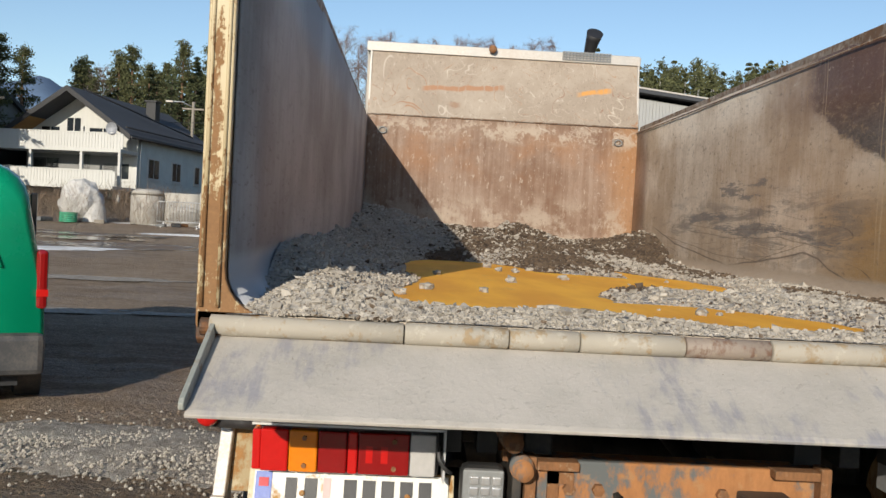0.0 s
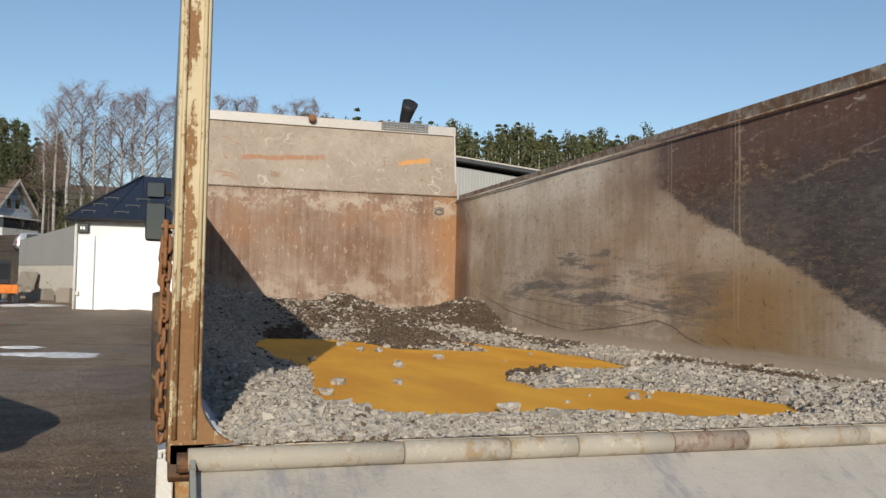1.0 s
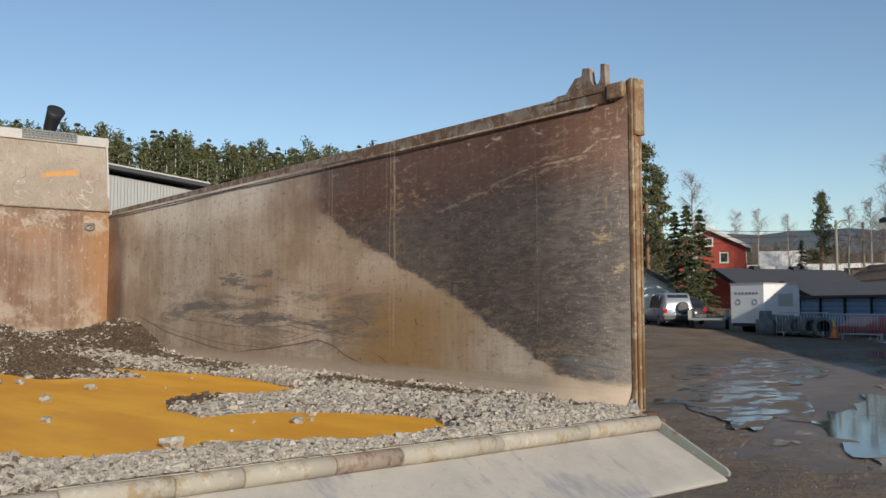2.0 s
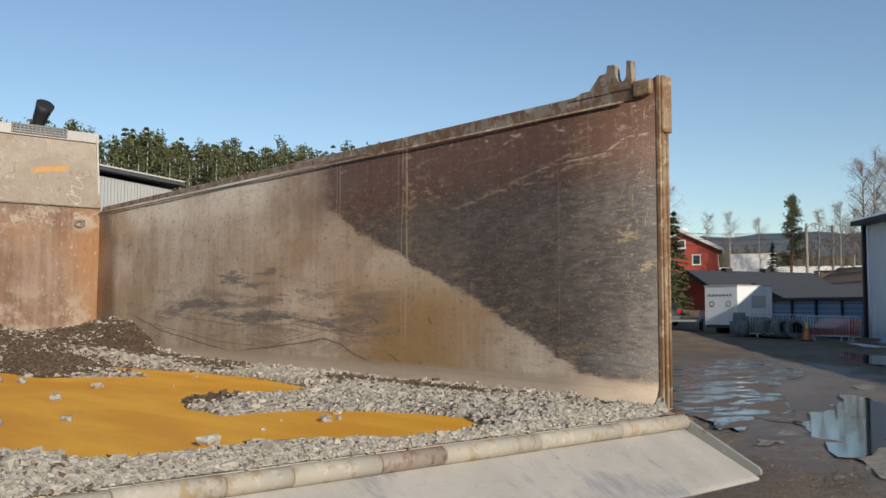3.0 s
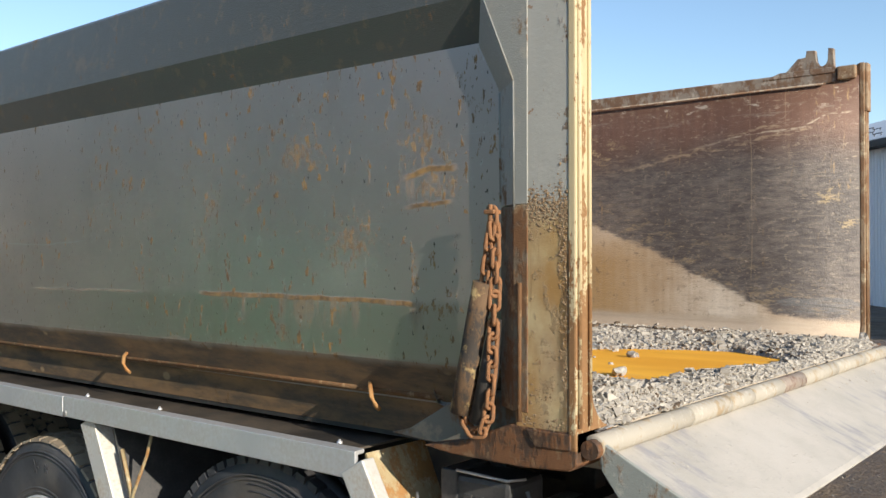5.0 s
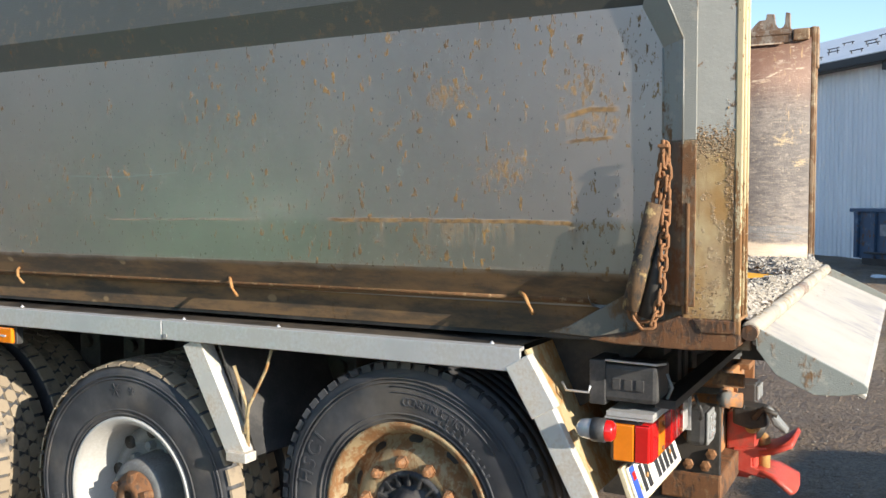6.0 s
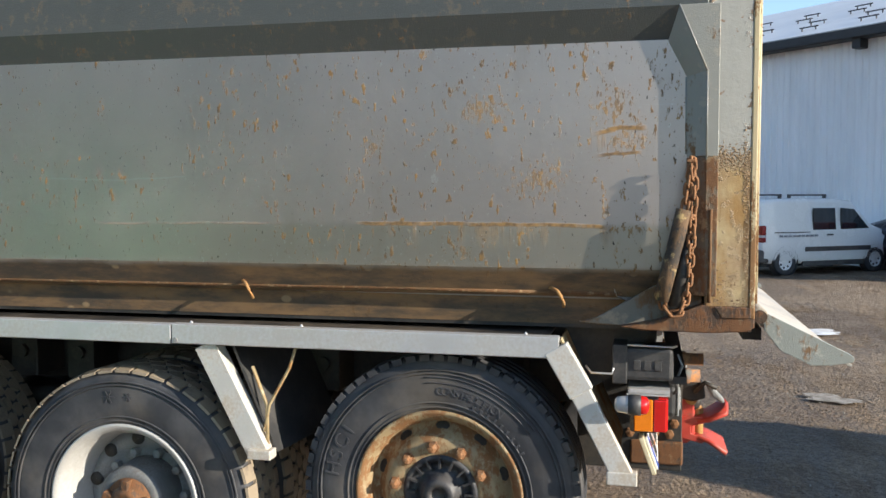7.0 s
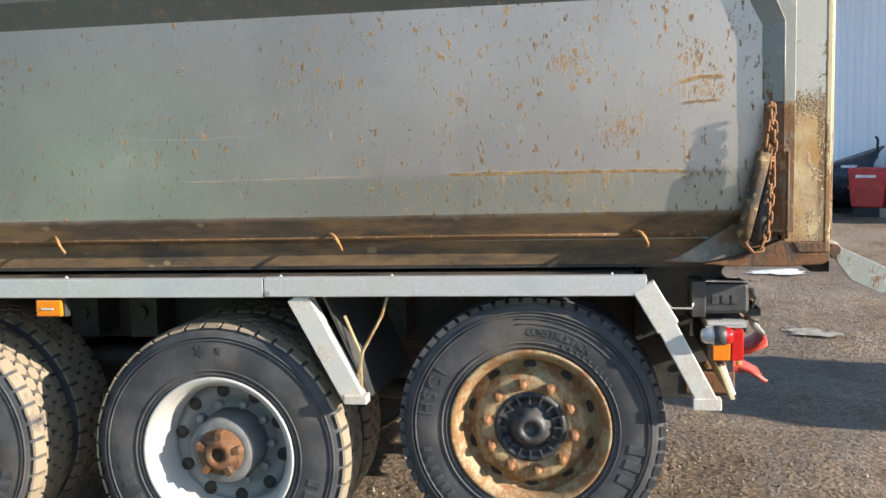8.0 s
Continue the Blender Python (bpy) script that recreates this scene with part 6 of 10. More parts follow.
    for i, (x, wdt) in enumerate(((-0.175, 0.03), (-0.125, 0.034), (-0.02, 0.034), (0.03, 0.034), (0.08, 0.034), (0.13, 0.034), (0.18, 0.034))):
        part("plate_bar", Shape().box((x, -0.0062, -0.098), (x + wdt, -0.0045, -0.02), m), "ink", pl)
    part("plate_strip", Shape().box((-0.075, -0.006, -0.10), (-0.055, -0.0045, -0.018), m), "plate_mark", pl)
    for x in (-0.13, 0.15):
        part("plate_screw", Shape().lathe([(0, 0.001), (0, 0.008), (0.004, 0.008)], m @ Vector((x, -0.012, -0.06)), 1, 10), "hookrust", pl)
    # square work lamp
    wl = part("work_lamp", Shape().box((-0.595, 0.215, 0.855), (-0.475, 0.285, 0.985)), "plastic", truck, "square work lamp with bright facets", bevel=0.02)
    part("lamp_rim", Shape().box((-0.590, 0.207, 0.862), (-0.480, 0.216, 0.978)), "rim_grey", wl, bevel=0.012)
    for i in range(3):
        for j in range(3):
            x, z = -0.572 + 0.030 * i, 0.882 + 0.028 * j
            part("facet", Shape().prism([(x, z), (x + 0.026, z), (x + 0.026, z + 0.025), (x, z + 0.025)], 1, 0.200, 0.209), "reflector", wl, bevel=0.006)
    part("lamp_wire", Shape().tube([(-0.62, 0.23, 0.96), (-0.64, 0.22, 0.975), (-0.655, 0.22, 1.0), (-0.66, 0.24, 1.05)], 0.006, 6), "plastic", wl)
    # dark hangers and hoses under the chute
    part("hanger_bar", Shape().box((-1.12, 0.20, 1.10), (1.12, 0.26, 1.125)), "black", truck)
    for x in (-0.62, -0.52, 0.5, 0.66):
        part("hanger", Shape().box((x - 0.03, 0.30, 1.0), (x + 0.03, 0.40, 1.28)), "black", truck, bevel=0.004)
    part("hose_run", Shape().tube([(-0.6, 0.5, 1.15), (-0.3, 0.40, 1.05), (0.0, 0.42, 1.08), (0.3, 0.40, 1.05), (0.6, 0.5, 1.14)], 0.014, 8), "black", truck)
    part("camera_box", Shape().box((-0.08, 0.02, 1.165), (0.02, 0.09, 1.215)), "plastic", truck, bevel=0.006)
    part("rear_skirt", Shape().prism([(0.30, 1.29), (0.62, 1.29), (0.62, 1.0), (0.45, 1.10)], 0, -1.02, -1.0), "black", truck)


def thing_part(name, parent, label):
    ob = new(name)
    ob.empty_display_size = 0.1
    ob.parent = parent
    ob["label"] = label
    return ob


M["rustbeam2"] = rusty("flaking_beam_paint", (0.13, 0.14, 0.14), (0.34, 0.15, 0.055), (0.36, 0.2, 0.09), 0.62, 0.8, 7.0)
M["knob_rust"] = rusty("yellow_rusted_metal", (0.45, 0.27, 0.08), (0.30, 0.14, 0.05), (0.5, 0.34, 0.15), 0.4, 0.6, 20.0)
M["blue_cap"] = plain("blue_cap", (0.08, 0.25, 0.45), 0.4)
M["plate_mark"] = plain("plate_strip_mark", (0.55, 0.40, 0.38), 0.5)
build_tail()


def build_chain():
    """Rusty chain: from its bracket down, round, and up through a hose."""
    ch = thing_part("tail_chain", truck, "rusted link chain with hose sleeve hung from the post")
    path = [(-1.278, 0.200, 1.845), (-1.280, 0.192, 1.76), (-1.278, 0.196, 1.68), (-1.280, 0.200, 1.58), (-1.278, 0.206, 1.48), (-1.278, 0.214, 1.41), (-1.276, 0.232, 1.366), (-1.276, 0.262, 1.362), (-1.276, 0.286, 1.392), (-1.276, 0.292, 1.42)]
    pts = [Vector(p) for p in path]
    seg, total = [], 0.0
    for a, b in zip(pts, pts[1:]):
        seg.append((total, a, b))
        total += (b - a).length

    def at(d):
        for d0, a, b in reversed(seg):
            if d >= d0:
                return a + (b - a).normalized() * (d - d0), (b - a).normalized()
        return pts[0], (pts[1] - pts[0]).normalized()
    pitch, i, d = 0.031, 0, 0.0
    oval = []
    for q in range(14):
        a = 2 * math.pi * q / 14
        oval.append((0.011 * math.cos(a), 0.0, (0.0105 * math.sin(a)) + (0.011 if math.sin(a) > 0 else -0.011)))
    base = Shape().tube(oval, 0.0052, 6, True).mesh("chain_link")
    base.materials.append(M["chain"])
    while d < total:
        p, t = at(d)
        rot = t.to_track_quat("Z", "X").to_matrix().to_4x4()
        ob = part("chain_link", base, "chain", ch)
        ob.matrix_local = Matrix.Translation(p) @ rot @ Matrix.Rotation((i % 2) * math.pi / 2 + 0.35 * math.sin(i * 1.7), 4, "Z")
        d += pitch
        i += 1
    part("chain_shackle", Shape().box((-1.292, 0.190, 1.850), (-1.262, 0.218, 1.860)).tube([(-1.282, 0.205, 1.835), (-1.282, 0.205, 1.872)], 0.007, 8), "chain", ch, bevel=0.003)
    hose = [(-1.282, 0.224, 1.70), (-1.282, 0.244, 1.61), (-1.280, 0.270, 1.50), (-1.278, 0.292, 1.405)]
    part("hose_sleeve", Shape().tube(hose, 0.025, 14), "hose", ch, "muddy rubber hose over the chain")
    hose2 = [(-1.262, 0.205, 1.62), (-1.264, 0.222, 1.50), (-1.264, 0.248, 1.385)]
    part("hose_sleeve", Shape().tube(hose2, [0.014, 0.022, 0.026], 12), "black", ch, "dark oily hose end behind the chain")
    up = [(-1.279, 0.203, 1.83), (-1.281, 0.212, 1.77), (-1.282, 0.222, 1.70)]
    for i in range(5):
        p = Vector(up[0]).lerp(Vector(up[2]), (i + 0.5) / 5)
        t = (Vector(up[2]) - Vector(up[0])).normalized()
        ob = part("chain_link", base, "chain", ch)
        ob.matrix_local = Matrix.Translation(p) @ t.to_track_quat("Z", "X").to_matrix().to_4x4() @ Matrix.Rotation((i % 2) * math.pi / 2 + 0.4, 4, "Z")


build_chain()


def build_cab():
    cab = thing_part("cab", truck, "red truck cab seen past the body")
    body = Shape().prism([(6.15, 1.0), (6.15, 2.95), (6.5, 3.05), (8.0, 3.0), (8.35, 2.2), (8.4, 1.0)], 0, -1.2, 1.2)
    part("cab_shell", body, "cab_red", cab, "red cab shell", bevel=0.05)
    part("cab_deflector", Shape().prism([(6.18, 1.95), (6.18, 2.92), (6.42, 2.92), (6.42, 1.95)], 0, -1.24, -1.205), "rim_grey", cab, "grey side fairing", bevel=0.01)
    part("cab_window", Shape().prism([(6.9, 1.95), (6.9, 2.6), (7.7, 2.6), (7.95, 1.95)], 0, -1.215, -1.199), "glass", cab)
    part("bumper", Shape().box((-1.22, 7.9, 0.45), (1.22, 8.5, 1.0)), "black", cab, bevel=0.04)
    for side in (-1, 1):
        arch = [(6.15, 0.95), (6.2, 1.06), (6.35, 1.16), (6.75, 1.2), (7.15, 1.16), (7.35, 1.02), (7.4, 0.9)]
        part("front_mudguard", Shape().strip(arch, 0, side * 0.95, side * 1.245), "plastic", cab, "black front mudguard", thick=0.015)
        mir = part("mirror", Shape().box((min(side * 1.30, side * 1.50), 7.62, 2.18), (max(side * 1.30, side * 1.50), 7.72, 2.58)), "ink", cab, "large black cab mirror", bevel=0.035)
        part("mirror_glass", Shape().box((min(side * 1.315, side * 1.485), 7.612, 2.20), (max(side * 1.315, side * 1.485), 7.619, 2.56)), "glass", mir)
        m2 = part("mirror", Shape().box((min(side * 1.31, side * 1.50), 7.62, 2.62), (max(side * 1.31, side * 1.50), 7.72, 2.79)), "ink", cab, "small wide-angle cab mirror", bevel=0.04)
        part("mirror_glass", Shape().box((min(side * 1.325, side * 1.485), 7.612, 2.635), (max(side * 1.325, side * 1.485), 7.619, 2.775)), "glass", m2)
        part("mirror_arm", Shape().tube([(side * 1.20, 7.7, 2.68), (side * 1.4, 7.68, 2.68)], 0.02, 8), "ink", cab)
        part("mirror_arm", Shape().tube([(side * 1.20, 7.7, 2.28), (side * 1.4, 7.68, 2.28)], 0.02, 8), "ink", cab)
    part("exhaust_stack", Shape().tube([(0.80, 6.06, 2.2), (0.80, 6.06, 3.26), (0.805, 6.03, 3.33), (0.815, 5.97, 3.40), (0.82, 5.93, 3.44)], [0.05, 0.05, 0.055, 0.066, 0.075], 20), "ink", truck, "black slanted exhaust outlet behind the headboard")


M["cab_red"] = plain("cab_red", (0.45, 0.03, 0.03), 0.3, 0.0, 0.1)
build_cab()


# ---- the remains of the load: crushed stone round a bare patch of floor ----
BARE = [(0.42, 0.13), (0.21, 0.11), (0.0, 0.13), (-0.2, 0.18), (-0.43, 0.23), (-0.54, 0.28), (-0.66, 0.26), (-0.77, 0.33), (-0.84, 0.51), (-0.80, 0.9), (-0.76, 1.25), (-0.74, 1.7), (-0.77, 2.3), (-0.77, 3.5), (-0.62, 4.05),
        (-0.32, 4.0), (-0.10, 3.62), (-0.02, 2.98), (0.19, 2.90), (0.47, 2.72), (0.42, 3.1), (0.56, 3.6), (0.78, 2.82), (0.82, 2.15), (0.68, 1.45), (0.36, 1.32), (0.08, 1.53), (-0.03, 1.2), (-0.05, 0.94), (0.24, 0.88), (0.43, 0.73), (0.54, 0.55), (0.57, 0.36)]


def off_bare(px, py):
    """Distance from the bare patch, negative inside it."""
    px, py = np.asarray(px, float), np.asarray(py, float)
    best = np.full(px.shape, 1e9)
    inside = np.zeros(px.shape, bool)
    n = len(BARE)
    for i in range(n):
        (x0, y0), (x1, y1) = BARE[i], BARE[(i + 1) % n]
        dx, dy = x1 - x0, y1 - y0
        t = np.clip(((px - x0) * dx + (py - y0) * dy) / (dx * dx + dy * dy), 0, 1)
        best = np.minimum(best, np.hypot(px - x0 - t * dx, py - y0 - t * dy))
        cross = (y0 > py) != (y1 > py)
        xi = x0 + (py - y0) * dx / (dy if abs(dy) > 1e-9 else 1e-9)
        inside ^= cross & (px < xi)
    return np.where(inside, -best, best)


def fbm(x, y, seed, octaves=5, base=2.0):
    rng = np.random.RandomState(seed)
    out = np.zeros(np.shape(x))
    amp, fr = 1.0, base
    for _ in range(octaves):
        for _ in range(4):
            a, p, q = rng.rand(3) * 6.283
            out = out + amp * np.sin(fr * (x * np.cos(a) + y * np.sin(a)) + p + 0.8 * np.sin(fr * 0.6 * (x * np.sin(a) - y * np.cos(a)) + q)) / 4
        amp *= 0.55
        fr *= 1.9
    return out


def load_height(x, y):
    d = off_bare(x, y) + 0.035 * fbm(x, y, 4, 5, 7.0)
    left = smooth01(-x, 0.62, 1.2)
    ahead = smooth01(y, 3.6, 5.4)
    right = smooth01(x, 0.55, 1.2)
    corner = np.exp(-((x - 1.15) / 0.24) ** 2 - ((y - 5.15) / 0.55) ** 2)
    most = 0.050 + left * (0.10 + 0.045 * np.minimum(y, 4.0)) + ahead * (1 - 0.8 * left) * (0.215 - 0.11 * smooth01(x, 0.0, 0.6)) + corner * 0.15 - 0.02 * right * (1 - ahead)
    tail = smooth01(y, -0.10, 0.14)
    most = most * (0.35 + 0.65 * tail)
    most = most * (0.12 + 0.88 * smooth01(y, -0.012, 0.05))
    slope = 0.42 + 0.25 * left + 0.2 * ahead
    h = most * (1 - np.exp(-np.maximum(d, 0) * slope / np.maximum(most, 0.01)))
    h = h * (1 - np.exp(-((x + 1.2) / 0.15) ** 2) * (1 - smooth01(y, 0.3, 0.9)))
    foot = 0.10 - np.sqrt(np.clip(0.01 - np.clip(np.abs(x) - 1.10, 0, 0.10) ** 2, 0, 1))
    h = np.maximum(h, foot * (d > 0.0) * (h > 0.02))
    return np.where(d > 0, h * (1 + 0.22 * fbm(x, y, 9, 5, 6.0)) + 0.008 * fbm(x, y, 21, 4, 40.0) * smooth01(y, 0.0, 0.08), -0.03)


def muddy(x, y):
    """Where brown mud lies among the stones."""
    ridge = np.exp(-((x - 1.0) / 0.10) ** 2) * smooth01(y, 0.5, 0.75) * (1 - smooth01(y, 1.75, 1.95))
    band = np.exp(-((x - 1.0) / 0.16) ** 2) * smooth01(y, 2.5, 2.8) * (1 - smooth01(y, 4.2, 4.6))
    tongue = np.exp(-((x - 0.22) / 0.40) ** 2 - ((y - 3.55) / 0.75) ** 2)
    heap = 0.55 * smooth01(y, 4.0, 4.5) * smooth01(x, -0.7, -0.2) + 0.25 * np.exp(-((x - 0.8) / 0.3) ** 2 - ((y - 4.6) / 0.4) ** 2)
    isle = np.exp(-((x - 0.10) / 0.13) ** 2 - ((y - 1.38) / 0.16) ** 2)
    lumps = np.exp(-((x + 0.50) / 0.18) ** 2 - ((y - 4.12) / 0.14) ** 2) + np.exp(-((x + 0.74) / 0.10) ** 2 - ((y - 2.05) / 0.12) ** 2)
    return ridge * 1.1 + band * 0.8 + tongue * 1.1 + heap + isle * 1.2 + lumps


def build_load():
    xs, ys = np.linspace(-1.19, 1.19, 150), np.linspace(-0.012, 5.595, 330)
    gx, gy = np.meshgrid(xs, ys)
    gz = BED + load_height(gx, gy)
    n, m = gx.shape
    idx = np.arange(n * m).reshape(n, m)
    quads = np.stack([idx[:-1, :-1], idx[:-1, 1:], idx[1:, 1:], idx[1:, :-1]], -1).reshape(-1, 4)
    keep = gz.reshape(-1)[quads].max(axis=1) > BED
    me = bpy.data.meshes.new("gravel_bed")
    me.from_pydata(np.stack([gx, gy, gz], -1).reshape(-1, 3).tolist(), [], quads[keep].tolist())
    me.polygons.foreach_set("use_smooth", [True] * len(me.polygons))
    me.materials.append(M["bed"])
    me.materials.append(M["mud_bed"])
    cx, cy = gx.reshape(-1)[quads[keep]].mean(axis=1), gy.reshape(-1)[quads[keep]].mean(axis=1)
    me.polygons.foreach_set("material_index", (muddy(cx, cy) + 0.25 * fbm(cx, cy, 33, 4, 9.0) > 0.42).astype(int).tolist())
    heap = tagged(new("gravel_heap", me), "grey crushed stone and mud left along the bed walls", "gravel", kind="stuff")
    # loose stones over the heap
    rng = np.random.RandomState(11)
    base = np.array([(-1, -1, -1), (1, -1, -1), (1, 1, -1), (-1, 1, -1), (-1, -1, 1), (1, -1, 1), (1, 1, 1), (-1, 1, 1)], float)
    tri = np.array([(0, 2, 1), (0, 3, 2), (4, 5, 6), (4, 6, 7), (0, 1, 5), (0, 5, 4), (2, 3, 7), (2, 7, 6), (1, 2, 6), (1, 6, 5), (3, 0, 4), (3, 4, 7)])
    sets = {"stone": [], "mud": []}
    want = 72000
    px = rng.uniform(-1.18, 1.18, want * 2)
    py = 5.58 * rng.rand(want * 2) ** 1.55 - 0.015
    h = load_height(px, py)
    md = muddy(px, py) + 0.25 * fbm(px, py, 33, 4, 9.0)
    count = 0
    for x, y, hh, mm in zip(px, py, h, md):
        if hh < 0.004:
            continue
        big = rng.rand()
        mm += 0.24 * rng.randn()
        r = (0.0025 + 0.0076 * big ** 3) * (0.85 + 0.13 * y) * (0.72 if mm > 0.75 else 1.0)
        if big > 0.992:
            r *= 1.6
        q = (base * rng.uniform(0.45, 1.0, (8, 1)) + rng.uniform(-0.45, 0.45, (8, 3))) * np.array([1.0, rng.uniform(0.55, 1.0), rng.uniform(0.35, 0.85)]) * r
        a, b = rng.rand() * 6.283, rng.uniform(-0.7, 0.7)
        ca, sa, cb, sb = math.cos(a), math.sin(a), math.cos(b), math.sin(b)
        rot = np.array([[ca, -sa, 0], [sa, ca, 0], [0, 0, 1]]) @ np.array([[1, 0, 0], [0, cb, -sb], [0, sb, cb]])
        q = q @ rot.T + (x, y, BED + hh + r * 0.25)
        sets["mud" if mm > 0.42 else "stone"].append(q)
        count += 1
        if count >= want:
            break
    for key, mat, nm, lab in (("stone", "gravel", "gravel_stones", "pale grey crushed stones lying on the heap"), ("mud", "mud_stone", "muddy_stones", "dark muddy stones among the gravel")):
        qs = np.array(sets[key])
        k = len(qs)
        me = bpy.data.meshes.new(nm)
        faces = (tri[None] + np.arange(k)[:, None, None] * 8).reshape(-1, 3)
        me.from_pydata(qs.reshape(-1, 3).tolist(), [], faces.tolist())
        me.materials.append(M[mat])
        tagged(new(nm, me), lab, "gravel", kind="stuff")
    # single stones on the bare floor
    for x, y, r in ((-0.69, 1.15, 0.030), (-0.79, 0.85, 0.030), (-0.25, 2.85, 0.030), (-0.17, 2.76, 0.032), (-0.30, 1.83, 0.032), (-0.48, 1.14, 0.024), (-0.352, 0.385, 0.034), (0.01, 2.25, 0.032), (-0.28, 3.27, 0.034), (0.157, 0.60, 0.028),
                    (0.22, 0.62, 0.014), (0.30, 0.75, 0.018), (-0.05, 3.1, 0.024), (-0.62, 2.2, 0.026), (0.60, 2.5, 0.016), (0.36, 0.9, 0.016), (-0.1, 0.55, 0.010), (0.3, 2.1, 0.009), (0.05, 0.7, 0.008)):
        r *= 0.74
        bm = bmesh.new()
        bmesh.ops.create_icosphere(bm, subdivisions=2, radius=1.0)
        for v in bm.verts:
            nn = noise.noise(v.co * 1.7 + Vector((x * 9, y * 7, 0)))
            v.co = Vector((v.co.x * 1.2, v.co.y * 0.8, v.co.z * 0.62)) * r * (1 + 0.8 * nn)
            v.co = Vector([round(c / (r * 0.55)) * r * 0.55 * 0.5 + c * 0.5 for c in v.co])
        me = bpy.data.meshes.new("loose_stone")
        bm.to_mesh(me)
        bm.free()
        me.materials.append(M["loose"])
        ob = new("loose_stone", me)
        hz = max(0.0, float(load_height(np.array([x]), np.array([y]))[0]))
        ob.matrix_world = pose(x, y, BED + hz + r * 0.5, 0, 0, x * 500)
        tagged(ob, "small angular grey stone lying on the bed floor", "stone", "loose stones on the bed floor")


build_load()
# gravel crumbs caught on the chute
def build_crumbs():
    rng = np.random.RandomState(23)
    base = np.array([(1, 0, 0), (-1, 0, 0), (0, 1, 0), (0, -1, 0), (0, 0, 1), (0, 0, -1)], float)
    tri = np.array([(0, 2, 4), (2, 1, 4), (1, 3, 4), (3, 0, 4), (2, 0, 5), (1, 2, 5), (3, 1, 5), (0, 3, 5)])
    pts = []
    spots = [(-1.17, -0.16, 0.03, 0.09, 90), (-1.0, -0.12, 0.04, 0.03, 30), (0.62, -0.14, 0.09, 0.05, 190), (0.86, -0.08, 0.10, 0.05, 90), (1.05, -0.14, 0.1, 0.07, 70), (0.3, -0.12, 0.6, 0.08, 140), (-0.4, -0.15, 0.5, 0.08, 60)]
    for cx, cy, sx, sy, n in spots:
        for _ in range(n):
            x, y = rng.normal(cx, sx), rng.normal(cy, sy)
            if abs(x) > 1.21 or not -0.27 < y < -0.06:
                continue
            r = rng.uniform(0.002, 0.006)
            z = 1.335 + (y + 0.022) / 0.263 * 0.13 + r * 0.3
            pts.append(base * r * rng.uniform(0.5, 1.0, (6, 1)) + (x, y, z))
    q = np.array(pts)
    me = bpy.data.meshes.new("stone_crumbs")
    me.from_pydata(q.reshape(-1, 3).tolist(), [], (tri[None] + np.arange(len(q))[:, None, None] * 6).reshape(-1, 3).tolist())
    me.materials.append(M["gravel"])
    tagged(new("stone_crumbs", me), "fine stone crumbs stuck on the dusty chute plate", "gravel", kind="stuff")


build_crumbs()


# ---- vehicles ----
M["white_car"] = plain("white_car_paint", (0.78, 0.78, 0.77), 0.25, 0.0, 0.04, 2.0, 0.0, (0.45, 0.42, 0.38), 0.25)
M["green_car"] = plain("green_car_paint", (0.0, 0.26, 0.125), 0.25, 0.0, 0.06, 2.0, 0.0)
M["silver_car"] = plain("silver_car_paint", (0.42, 0.43, 0.44), 0.3, 0.5, 0.05, 2.0, 0.0)
M["dark_car"] = plain("dark_blue_car_paint", (0.05, 0.065, 0.10), 0.25, 0.2, 0.05, 2.0, 0.0)
M["trim"] = plain("grey_bumper_plastic", (0.05, 0.05, 0.052), 0.6, 0.0, 0.15, 4.0, 0.05, (0.14, 0.12, 0.1), 0.5)
M["white_print"] = plain("white_print", (0.8, 0.8, 0.8), 0.5)
M["grey_print"] = plain("grey_print", (0.25, 0.26, 0.28), 0.5)
M["green_plate"] = plain("green_plate", (0.02, 0.32, 0.22), 0.4)


def loft(sections, n=6, round_edge=0.12):
    """A car body from sections (y, bottom, belt, top, half width low, half width top), with rounded roof edges."""
    rings = []
    for y, zb, zm, zt, wb, wt in sections:
        ring = [(-wb * 0.93, zb), (-wb, zb + 0.12), (-wb, (zb + zm) / 2), (-wb * 0.985, zm)]
        r = min(round_edge, (zt - zm) * 0.75)
        for i in range(n):
            a = math.pi / 2 * i / (n - 1)
            ring.append((-wt + r - r * math.cos(a), zt - r + r * math.sin(a)))
        ring += [(-x, z) for x, z in reversed(ring)]
        rings.append([(x, y, z) for x, z in ring])
    s = Shape()
    m = len(rings[0])
    flat = [p for ring in rings for p in ring]
    faces = [(j * m + i, j * m + (i + 1) % m, (j + 1) * m + (i + 1) % m, (j + 1) * m + i) for j in range(len(rings) - 1) for i in range(m)]
    faces += [tuple(reversed(range(m))), tuple((len(rings) - 1) * m + i for i in range(m))]
    return s.add(flat, faces, True)


